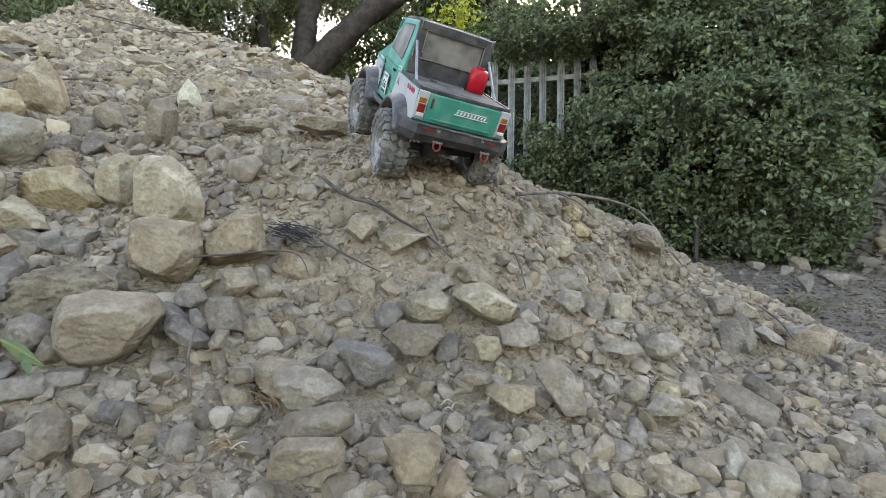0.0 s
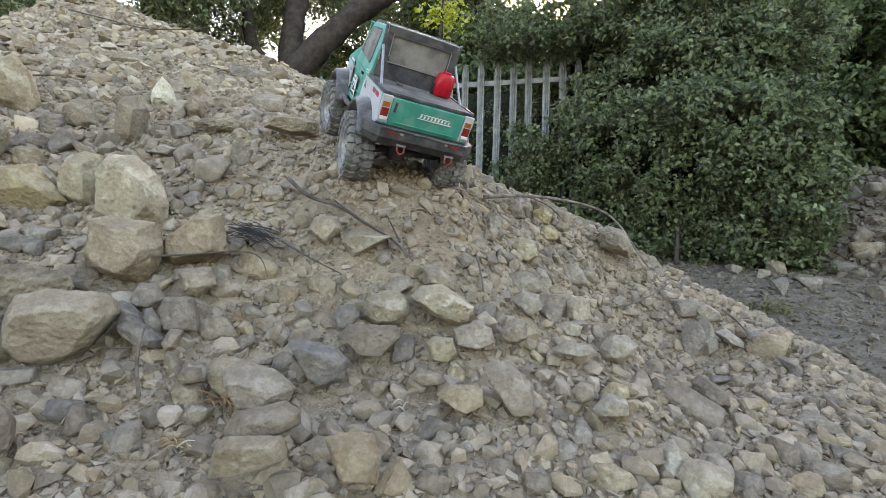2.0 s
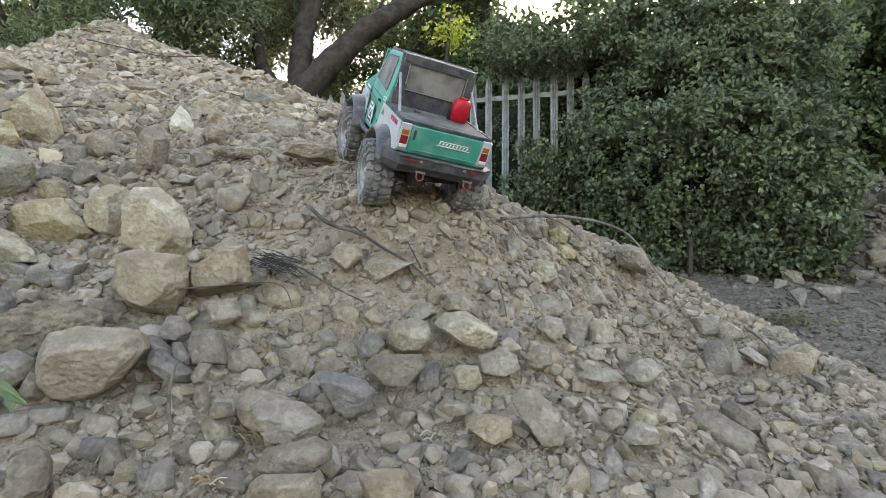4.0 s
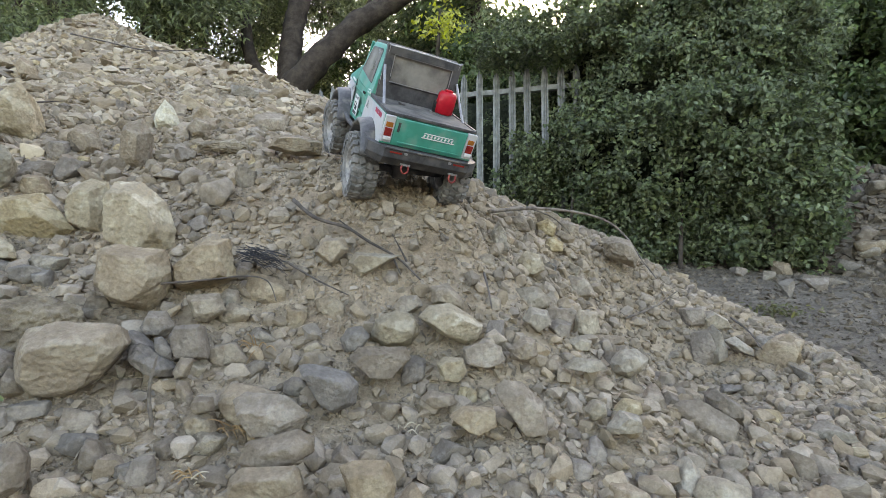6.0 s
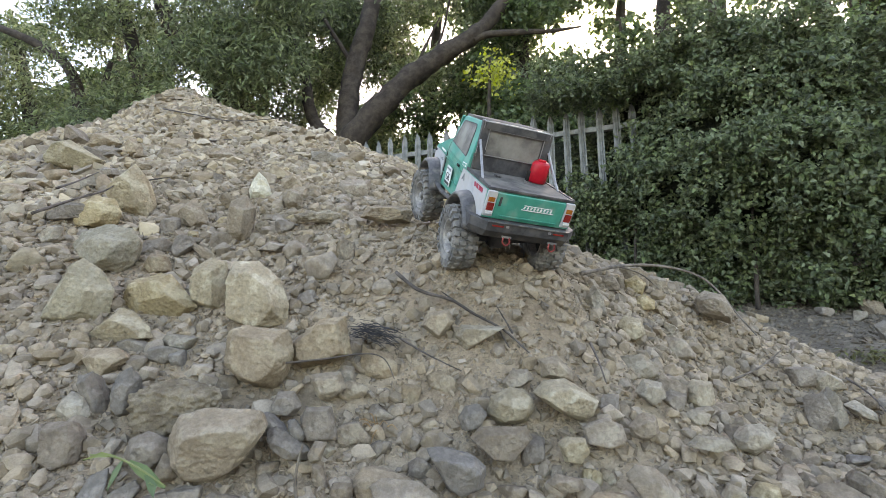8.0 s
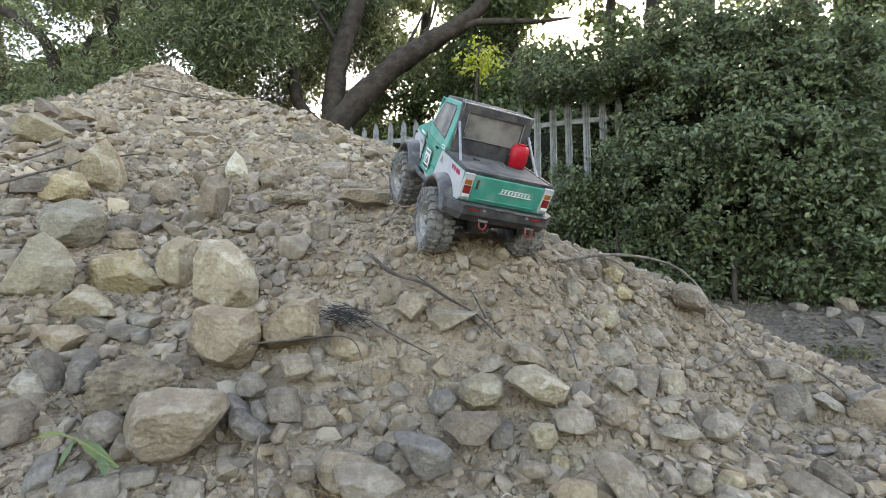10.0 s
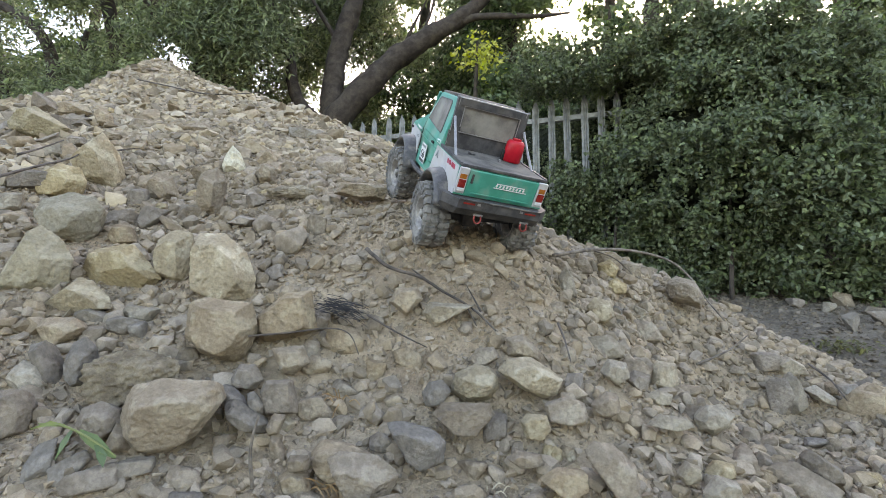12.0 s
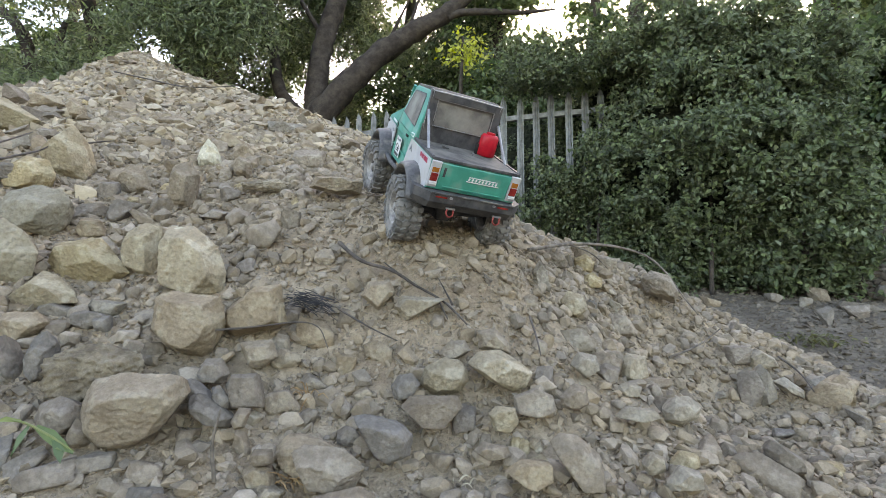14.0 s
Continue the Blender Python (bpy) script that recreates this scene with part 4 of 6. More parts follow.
    bm.faces.new(rings[-1])
    can = part("fuel_can", bm, RED, truck, "bright red plastic fuel can", True)
    boxes("can_cap", [((0.026, -0.05, 0.152), (0.01, 0.014, 0.005))], RED, can, "", 0.001)
    boxes("can_spout", [((0.03, -0.034, 0.12), (0.012, 0.008, 0.02))], BLACK, can, "black spout", 0.002)
    # nose
    boxes("front_bumper", [((0.335, 0, 0.05), (0.014, 0.15, 0.016))], DARK, truck, "", 0.002)
    boxes("grille", [((0.3225, 0, 0.078), (0.004, 0.1, 0.024))], DARK, truck, "", 0.001)
    for s in (1, -1):
        boxes("headlamp", [((0.3235, s * 0.06, 0.079), (0.004, 0.018, 0.018))], CHROME, truck, "", 0.002)
        boxes("side_marker", [((0.31, s * 0.0755, 0.092), (0.012, 0.003, 0.004))], BLACK, truck)
        boxes("windscreen_frame", [((0.1905, s * 0.069, 0.165), (0.006, 0.006, 0.054), (0, -24, 0))], GREEN, truck, "", 0.001)
    boxes("windscreen", [((0.1915, 0, 0.165), (0.003, 0.126, 0.046), (0, -24.5, 0))], PANE, truck, "dusty windscreen", 0.001)
    boxes("bonnet_catch", [((0.248, 0.02, 0.1265), (0.006, 0.004, 0.004))], surface("blue_clip", (0.02, 0.16, 0.4), (0.03, 0.22, 0.5), 50.0, 0.4, 0), truck)
    # running gear
    for x, drop in ((REAR_AXLE, REAR_TILT), (FRONT_AXLE, FRONT_TILT)):
        lean = pose(x, 0, 0, drop, 0, 0)
        axle = part("axle", tube([(0, -0.07, 0), (0, 0, 0), (0, 0.07, 0)], 0.007, 10), DARK, truck)
        axle.matrix_basis = lean
        boxes("differential", [((0, 0.012, 0.0), (0.034, 0.03, 0.03))], DARK, axle, "", 0.006)
        for s in (1, -1):
            wheel = new("wheel")
            wheel.parent = truck
            wheel.matrix_basis = lean @ pose(0, s * 0.0855, 0, 0, 17.0 * s + x * 50, (0 if s > 0 else 180) + (STEER if x > 0.1 else 0))
            wheel["label"] = "dusty off-road wheel with a grey steel rim"
            for name, me in WHEEL:
                ob = new(name, me)
                ob.parent = wheel
            part("shock_absorber", tube([(x + 0.012, s * 0.055, 0.004 + s * radians(drop) * 0.055), (x - 0.006, s * 0.05, 0.06)], 0.006, 8), FLARE, truck)
    boxes("chassis_rail", [((0.13, 0.028, 0.046), (0.37, 0.006, 0.016))], DARK, truck)
    boxes("chassis_rail", [((0.13, -0.028, 0.046), (0.37, 0.006, 0.016))], DARK, truck)
    boxes("gearbox", [((0.13, 0, 0.036), (0.06, 0.05, 0.026))], DARK, truck, "", 0.003)
    part("drive_shaft", tube([(0.0, 0.01, 0.004), (0.06, 0.006, 0.018), (0.11, 0.0, 0.028)], 0.004), DARK, truck)
    part("drive_shaft", tube([(0.267, 0.01, 0.004), (0.2, 0.006, 0.018), (0.15, 0.0, 0.028)], 0.004), DARK, truck)
    for s in (1, -1):
        part("link", tube([(0.0, s * 0.035, -0.002), (0.1, s * 0.03, 0.02)], 0.0032), CHROME, truck)
    return truck


REAR_TILT, FRONT_TILT, STEER = -5.0, -6.0, 6.0
WHEEL = wheel_meshes()
build_truck(pose(-0.021, 0.864, 0.632, 6.1, -31.1, 112.5))


# ---- rocks lying on the heap ----
def stone_surface(name, dark, light, fleck, scale=16.0, relief=0.9):
    """Dusty stone: a calm face with faint clouding, a few pale scars and fine pits."""
    return surface(name, dark, light, scale, 0.95, relief, 62.0, 0.007, vary="object", spread=0.17, stain=fleck, stain_scale=30.0, stain_amount=0.55, hue=0.16, grain=0.2, stain_edge=0.05, spec=0.2)


YELLOW = stone_surface("yellow_limestone", (0.259, 0.205, 0.127), (0.356, 0.292, 0.186), (0.47, 0.41, 0.29))
PALE = stone_surface("pale_limestone", (0.230, 0.195, 0.146), (0.308, 0.267, 0.205), (0.36, 0.32, 0.25))
TAN = stone_surface("tan_sandstone", (0.217, 0.171, 0.120), (0.294, 0.239, 0.172), (0.35, 0.30, 0.22))
GREY = stone_surface("grey_stone", (0.168, 0.137, 0.104), (0.235, 0.195, 0.151), (0.275, 0.236, 0.185))
SLATE = stone_surface("grey_slate", (0.156, 0.137, 0.114), (0.215, 0.190, 0.159), (0.26, 0.23, 0.19))
CLOD = stone_surface("earthy_clod", (0.155, 0.127, 0.093), (0.281, 0.238, 0.175), (0.319, 0.277, 0.211), 40.0, 1.0)
OLIVE = stone_surface("olive_stone", (0.237, 0.205, 0.141), (0.319, 0.278, 0.198), (0.37, 0.33, 0.25))
CHALK = stone_surface("chalky_rock", (0.45, 0.418, 0.32), (0.62, 0.58, 0.47), (0.43, 0.37, 0.24))
LOOK = {"yellow_limestone": "pale yellow limestone rock", "pale_limestone": "pale grey limestone rock", "tan_sandstone": "dusty tan sandstone block",
        "grey_stone": "dusty grey broken stone", "grey_slate": "flat grey slate piece", "earthy_clod": "dark crumbling lump of earth",
        "chalky_rock": "chalky white rock", "olive_stone": "smooth olive-grey rock"}
HEROES = []


def rock(material, at, half, turn, seed, worn=False, group="rocks on the heap", where="on the rubble heap", fine=0, tip=0.0):
    big = max(half)
    sub = fine or (5 if big > 0.05 else 4 if big > 0.02 else 3)
    v, f = rock_shape(seed, sub, 14, 30.0, 0.04, (0.78, 1.0)) if worn else rock_shape(seed, sub, 5, 150.0, 0.03, (0.66, 1.0), 0.28)
    v[:, :2] *= 1 - tip * (v[:, 2:] + 1) / 2
    ob = new("rock", sheet("rock", v * np.array(half), f, material, True))
    ob.matrix_world = pose(*at, *turn)
    HEROES.append((*at, big))
    size = "large " if big > 0.045 else "small " if big < 0.018 else ""
    return tagged(ob, size + ("rounded " if worn else "angular ") + LOOK[material.name] + " " + where, "rock", group)


def block(material, at, half, turn, seed, outline, worn=False, group="rocks on the heap", where="on the rubble heap"):
    """A stone with its own outline, seen from its broad face: a faceted body with worn edges round the corners given."""
    rng = np.random.default_rng(seed)
    ring = np.array(outline)
    bm = bmesh.new()
    shift = rng.uniform(-0.2, 0.2, 2)
    tilt = rng.uniform(-0.25, 0.25, 2)
    for y, keep in ((-0.9, rng.uniform(0.5, 0.78)), (-0.05, 1.0), (0.9, 0.6)):
        for x, z in ring * keep + shift * (1 - keep) * 2:
            bm.verts.new((x, y + (tilt[0] * x + tilt[1] * z if y < -0.5 else 0.0), z))
    bmesh.ops.convex_hull(bm, input=list(bm.verts))
    bm.normal_update()
    n = np.array([p.normal[:] for p in bm.faces])
    off = np.array([p.normal.dot(p.verts[0].co) for p in bm.faces])
    bm.free()
    big = max(half)
    d, f = ICO[6 if big > 0.04 else 5 if big > 0.02 else 4]
    n, off = n[off > 0.05], off[off > 0.05]
    chips = rng.normal(size=(4, 3))
    chips /= np.linalg.norm(chips, axis=1)[:, None]
    far = ((ring @ chips[:, [0, 2]].T).max(0) + 0.45 * np.abs(chips[:, 1]))
    n, off = np.concatenate([n, chips]), np.concatenate([off, far * rng.uniform(0.8, 0.95, 4)])
    reach = np.maximum((d @ n.T) / off, 0)
    top = reach.max(1)
    edge = 60.0 if worn else 420.0
    r = 1 / (top * ((reach / top[:, None]) ** edge).sum(1) ** (1 / edge))
    crumbly = material is CLOD
    r = r * (1 + (0.06 if crumbly else 0.016) * waves(d, rng, 8, 4.0, 9.0) - (0.1 if crumbly else 0.026) * np.abs(waves(d, rng, 10, 10.0, 22.0)) + (0.04 if crumbly else 0.011) * waves(d, rng, 12, 24.0, 48.0))
    v = d * r[:, None]
    lo, hi = v.min(0), v.max(0)
    v = (v - (lo + hi) / 2) / ((hi - lo) / 2)
    ob = new("rock", sheet("rock", v * np.array(half), f, material, True))
    ob.matrix_world = pose(*at, *turn)
    HEROES.append((*at, 1.05 * big))
    size = "large " if big > 0.045 else "small " if big < 0.018 else ""
    return tagged(ob, size + ("rounded " if worn else "angular ") + LOOK[material.name] + " " + where, "rock", group)


block(CHALK, (-0.715, 1.283, 0.883), (0.0345, 0.0289, 0.0442), (7, -0, 5), 9001, [(-1.0, -0.3), (-0.7, 0.3), (-0.1, 1.0), (0.5, 0.5), (1.0, -0.6), (0.7, -1.0), (-0.8, -0.9)])
block(YELLOW, (-0.962, 0.976, 0.744), (0.0582, 0.0392, 0.0441), (7, -0, 5), 9002, [(-1.0, -0.0), (-0.7, 0.6), (0.0, 1.0), (0.8, 0.8), (1.0, 0.1), (0.7, -0.6), (-0.2, -1.0), (-0.8, -0.8)], worn=True)
block(YELLOW, (-0.985, 1.099, 0.834), (0.0549, 0.0556, 0.0706), (7, -0, 5), 9003, [(-0.4, 0.6), (0.3, 1.0), (0.6, 0.7), (1.0, -0.6), (0.8, -1.0), (-0.6, -0.9), (-1.0, 0.1)])
block(OLIVE, (-0.800, 0.826, 0.632), (0.0685, 0.0501, 0.0511), (7, -0, 5), 9004, [(-1.0, 0.3), (-0.7, 0.7), (0.1, 1.0), (0.8, 0.8), (1.0, 0.4), (0.8, -0.5), (0.5, -1.0), (-0.2, -0.7), (-0.8, -0.1)], worn=True)
block(OLIVE, (-0.724, 0.690, 0.533), (0.0570, 0.0440, 0.0616), (7, -0, 5), 9005, [(-1.0, -0.5), (-0.4, 0.5), (0.1, 1.0), (0.6, 0.7), (1.0, 0.1), (0.8, -0.7), (0.2, -1.0), (-0.9, -0.9)])
block(TAN, (-0.789, 1.087, 0.756), (0.0415, 0.0338, 0.0415), (7, -0, 5), 9006, [(-1.0, -0.2), (-0.8, 0.6), (-0.1, 1.0), (0.6, 0.6), (1.0, -0.5), (0.4, -1.0), (-0.6, -0.7)])
block(TAN, (-0.621, 1.008, 0.720), (0.0345, 0.0371, 0.0587), (7, -0, 5), 9007, [(-0.9, 0.3), (-0.6, 0.8), (0.5, 1.0), (1.0, 0.5), (0.7, -0.3), (0.6, -1.0), (-1.0, -0.9), (-0.7, -0.2)])
block(YELLOW, (-0.552, 0.789, 0.547), (0.0354, 0.0333, 0.0546), (7, -0, 5), 9008, [(-1.0, -0.0), (-0.8, 0.7), (0.0, 1.0), (0.9, 0.9), (1.0, -0.9), (0.5, -1.0), (-0.8, -0.6)])
block(YELLOW, (-0.444, 0.761, 0.529), (0.0543, 0.0506, 0.0611), (7, -0, 5), 9009, [(-1.0, 0.7), (-0.8, 1.0), (-0.0, 1.0), (0.7, 0.5), (1.0, -0.3), (0.9, -0.9), (0.0, -1.0), (-1.0, -0.6)])
block(YELLOW, (-0.624, 0.754, 0.529), (0.0675, 0.0398, 0.0420), (7, -0, 5), 9010, [(-1.0, 0.0), (-0.7, 0.8), (0.3, 1.0), (0.7, 0.1), (1.0, -0.4), (0.7, -0.8), (-0.2, -1.0), (-0.9, -0.4)])
block(YELLOW, (-0.630, 0.674, 0.478), (0.0517, 0.0322, 0.0310), (7, -0, 5), 9011, [(-1.0, -0.3), (-0.0, 1.0), (0.4, 0.8), (0.9, -0.0), (1.0, -0.6), (-0.7, -1.0), (-1.0, -0.8)])
block(TAN, (-0.380, 0.642, 0.429), (0.0528, 0.0417, 0.0475), (7, -0, 5), 9012, [(-1.0, -0.2), (-0.9, 0.8), (-0.7, 1.0), (0.8, 0.8), (1.0, -0.0), (0.8, -0.6), (0.4, -1.0), (0.1, -1.0), (-0.6, -0.7)])
block(TAN, (-0.298, 0.678, 0.449), (0.0477, 0.0352, 0.0392), (7, -0, 5), 9013, [(-1.0, -0.1), (-0.0, 0.9), (0.8, 1.0), (1.0, -0.5), (0.6, -0.7), (-0.6, -1.0), (-0.9, -0.7)])
block(TAN, (-0.362, 0.508, 0.334), (0.0601, 0.0437, 0.0442), (7, -0, 5), 9014, [(-1.0, -0.5), (-0.9, 0.4), (-0.7, 0.8), (-0.1, 1.0), (0.9, 0.9), (1.0, 0.4), (0.4, -0.7), (-0.1, -1.0), (-0.7, -1.0), (-0.9, -0.7)], worn=True)
block(SLATE, (-0.529, 0.563, 0.388), (0.0193, 0.0225, 0.0341), (7, -0, 5), 9015, [(-1.0, 0.2), (-0.4, 0.8), (0.4, 1.0), (1.0, 0.6), (0.8, -0.8), (0.0, -1.0), (-0.8, -0.6)])
block(CLOD, (-0.451, 0.558, 0.371), (0.0618, 0.0439, 0.0364), (7, -0, 5), 9016, [(-1.0, 0.5), (-0.6, 0.9), (0.3, 1.0), (0.9, 0.6), (1.0, -0.2), (0.7, -0.7), (0.1, -1.0), (-0.8, -0.7), (-1.0, -0.2)])
block(SLATE, (-0.567, 0.553, 0.386), (0.0202, 0.0196, 0.0312), (7, -0, 5), 9017, [(-1.0, 0.8), (-0.1, 1.0), (0.6, 0.0), (1.0, -0.9), (0.2, -1.0), (-0.5, 0.1)])
block(PALE, (-0.579, 0.539, 0.374), (0.0266, 0.0193, 0.0190), (7, -0, 5), 9018, [(-1.0, -0.7), (-0.7, 0.4), (-0.2, 1.0), (0.5, 0.6), (1.0, -0.7), (0.1, -1.0)])
block(TAN, (-0.602, 0.609, 0.424), (0.0345, 0.0243, 0.0225), (7, -0, 5), 9019, [(-1.0, 0.6), (-0.5, 1.0), (0.6, 1.0), (1.0, 0.3), (0.6, -0.3), (-0.0, -1.0), (-0.6, -0.6)])
block(SLATE, (-0.594, 0.665, 0.448), (0.0329, 0.0161, 0.0134), (7, -0, 5), 9020, [(-1.0, 0.4), (-0.3, 1.0), (1.0, -0.5), (0.1, -1.0), (-0.8, -0.3)])
block(PALE, (-0.533, 0.682, 0.450), (0.0316, 0.0159, 0.0154), (7, -0, 5), 9021, [(-1.0, 0.2), (-0.7, 1.0), (1.0, 0.6), (0.4, -1.0), (-0.7, -0.5)])
block(SLATE, (-0.513, 0.646, 0.428), (0.0138, 0.0124, 0.0129), (7, -0, 5), 9022, [(-1.0, 0.8), (1.0, 1.0), (0.9, -1.0), (-0.6, -0.9)])
block(GREY, (-0.446, 0.500, 0.328), (0.0285, 0.0200, 0.0226), (7, -0, 5), 9023, [(-1.0, -0.3), (-0.7, 0.6), (0.1, 1.0), (0.8, 0.6), (1.0, -0.4), (0.4, -1.0), (-0.7, -0.9)], worn=True)
block(GREY, (-0.546, 0.489, 0.335), (0.0216, 0.0199, 0.0295), (7, -0, 5), 9024, [(-1.0, -0.6), (-0.9, 0.9), (0.5, 1.0), (1.0, 0.3), (0.8, -0.7), (-0.1, -1.0)], worn=True)
block(SLATE, (-0.318, 0.565, 0.345), (0.0179, 0.0166, 0.0186), (7, -0, 5), 9025, [(-1.0, 0.8), (-0.5, 1.0), (1.0, -0.3), (0.8, -1.0), (-0.7, -0.5)])
block(SLATE, (-0.288, 0.541, 0.328), (0.0274, 0.0204, 0.0212), (7, -0, 5), 9026, [(-1.0, 0.8), (-0.5, 1.0), (1.0, -0.4), (0.8, -1.0), (0.1, -0.8), (-0.8, 0.2)])
block(SLATE, (-0.284, 0.559, 0.341), (0.0116, 0.0110, 0.0155), (7, -0, 5), 9027, [(-1.0, 0.8), (-0.2, 1.0), (1.0, -0.2), (0.6, -1.0), (-0.5, -0.5)])
block(GREY, (-0.259, 0.574, 0.348), (0.0241, 0.0209, 0.0231), (7, -0, 5), 9028, [(-1.0, 0.3), (-0.7, 0.9), (0.6, 1.0), (1.0, -0.9), (-0.7, -1.0)])
block(GREY, (-0.249, 0.540, 0.320), (0.0129, 0.0096, 0.0135), (7, -0, 5), 9029, [(-1.0, -0.3), (-0.2, 1.0), (1.0, 0.9), (0.3, -0.8), (-0.7, -1.0)])
block(GREY, (-0.317, 0.601, 0.368), (0.0216, 0.0169, 0.0174), (7, -0, 5), 9030, [(-1.0, -0.1), (-0.5, 1.0), (0.5, 1.0), (1.0, -0.2), (0.4, -1.0), (-0.6, -0.8)], worn=True)
block(TAN, (-0.271, 0.637, 0.388), (0.0266, 0.0188, 0.0207), (7, -0, 5), 9031, [(-1.0, 0.8), (0.7, 1.0), (1.0, -0.2), (0.1, -1.0), (-0.5, -0.8)])
block(TAN, (-0.259, 0.683, 0.398), (0.0152, 0.0119, 0.0169), (7, -0, 5), 9032, [(-1.0, 0.3), (-0.3, 1.0), (0.8, 0.8), (1.0, -0.6), (-0.2, -1.0)], worn=True)
block(YELLOW, (-0.013, 0.662, 0.357), (0.0349, 0.0265, 0.0270), (7, -0, 5), 9033, [(-1.0, -0.4), (-0.8, 0.5), (0.0, 1.0), (0.8, 0.8), (1.0, -0.2), (0.6, -0.8), (-0.4, -1.0)], worn=True)
block(YELLOW, (0.065, 0.679, 0.364), (0.0467, 0.0343, 0.0298), (7, -0, 5), 9034, [(-1.0, 0.3), (-0.7, 0.9), (-0.0, 1.0), (0.7, 0.3), (1.0, -0.1), (0.8, -0.8), (0.4, -1.0), (-0.2, -0.6)], worn=True)
block(GREY, (-0.026, 0.610, 0.319), (0.0410, 0.0222, 0.0205), (7, -0, 5), 9035, [(-1.0, 0.3), (-0.7, 1.0), (0.8, 1.0), (1.0, 0.3), (0.4, -1.0), (-0.4, -0.8)])
block(SLATE, (-0.080, 0.557, 0.294), (0.0359, 0.0285, 0.0309), (7, -0, 5), 9036, [(-1.0, 0.9), (-0.7, 1.0), (0.7, 0.6), (1.0, 0.2), (0.9, -0.6), (0.2, -1.0), (-0.3, -0.6)])
block(YELLOW, (0.067, 0.620, 0.308), (0.0201, 0.0148, 0.0176), (7, -0, 5), 9037, [(-1.0, 0.5), (-0.5, 1.0), (0.7, 0.9), (1.0, -0.2), (0.4, -1.0), (-0.6, -0.8)], worn=True)
block(TAN, (-0.134, 0.516, 0.274), (0.0413, 0.0289, 0.0260), (7, -0, 5), 9038, [(-1.0, 0.7), (-0.7, 1.0), (0.4, 0.8), (1.0, -0.0), (0.7, -1.0), (-0.4, -0.9)])
block(TAN, (0.152, 0.564, 0.274), (0.0337, 0.0289, 0.0323), (7, -0, 5), 9039, [(-1.0, 0.6), (-0.6, 1.0), (-0.0, 0.9), (0.8, 0.1), (1.0, -1.0), (0.1, -1.0)])
block(PALE, (0.335, 0.729, 0.303), (0.0288, 0.0194, 0.0222), (7, -0, 5), 9040, [(-1.0, 0.0), (-0.5, 0.9), (0.3, 1.0), (1.0, 0.3), (0.8, -0.5), (-0.0, -1.0), (-0.8, -0.7)], worn=True)
block(SLATE, (-0.065, 0.638, 0.346), (0.0200, 0.0169, 0.0177), (7, -0, 5), 9041, [(-1.0, 0.0), (-0.5, 0.8), (0.4, 1.0), (1.0, 0.2), (0.4, -0.7), (-0.7, -1.0)], worn=True)
block(TAN, (-0.001, 0.712, 0.390), (0.0246, 0.0167, 0.0153), (7, -0, 5), 9042, [(-1.0, -0.4), (-0.4, 0.8), (0.7, 1.0), (1.0, -0.1), (0.1, -1.0), (-0.7, -1.0)])
block(GREY, (-0.031, 0.748, 0.429), (0.0125, 0.0116, 0.0143), (7, -0, 5), 9043, [(-1.0, -0.0), (-0.3, 1.0), (0.9, 0.8), (1.0, -0.5), (-0.1, -1.0)], worn=True)
block(TAN, (-0.128, 0.754, 0.473), (0.0276, 0.0235, 0.0248), (7, -0, 5), 9044, [(-1.0, -0.0), (-0.5, 0.9), (0.7, 1.0), (1.0, 0.2), (0.1, -1.0)])
block(PALE, (-0.058, 0.751, 0.451), (0.0426, 0.0248, 0.0218), (7, -0, 5), 9045, [(-1.0, 0.2), (-0.7, 1.0), (-0.2, 0.6), (1.0, 0.8), (0.1, -0.1), (-0.6, -1.0)])
block(TAN, (0.059, 0.730, 0.403), (0.0268, 0.0208, 0.0207), (7, -0, 5), 9046, [(-1.0, 0.7), (0.0, 1.0), (0.9, -0.2), (1.0, -1.0), (-0.9, -0.5)])
block(PALE, (0.157, 0.942, 0.513), (0.0165, 0.0215, 0.0341), (7, -0, 5), 9047, [(-1.0, 0.3), (-0.2, 1.0), (0.6, 0.3), (1.0, -1.0), (-0.7, -1.0)])
block(YELLOW, (0.215, 0.918, 0.461), (0.0265, 0.0193, 0.0255), (7, -0, 5), 9048, [(-1.0, 0.3), (-0.4, 1.0), (0.7, 0.7), (1.0, -0.4), (0.2, -1.0), (-0.8, -0.6)], worn=True)
block(TAN, (0.487, 1.240, 0.508), (0.0458, 0.0394, 0.0416), (7, -0, 5), 9049, [(-1.0, 0.6), (-0.5, 1.0), (0.5, 0.7), (1.0, -0.3), (0.8, -1.0), (-0.8, -0.3)])
block(YELLOW, (0.294, 1.198, 0.562), (0.0260, 0.0207, 0.0253), (7, -0, 5), 9050, [(-1.0, 0.5), (0.1, 1.0), (1.0, 0.2), (0.6, -1.0), (-0.8, -0.7)])
block(PALE, (0.288, 0.800, 0.356), (0.0237, 0.0201, 0.0250), (7, -0, 5), 9051, [(-1.0, 0.3), (-0.5, 1.0), (0.8, 0.8), (1.0, -0.6), (-0.3, -1.0), (-1.0, -0.6)])
block(PALE, (0.198, 0.741, 0.367), (0.0232, 0.0163, 0.0202), (7, -0, 5), 9052, [(-1.0, 0.0), (-0.5, 1.0), (0.7, 0.7), (1.0, -0.4), (-0.0, -1.0)])
block(GREY, (0.239, 0.770, 0.351), (0.0203, 0.0156, 0.0159), (7, -0, 5), 9053, [(-1.0, 0.3), (-0.2, 1.0), (1.0, 0.6), (0.7, -1.0), (-0.5, -0.7)])
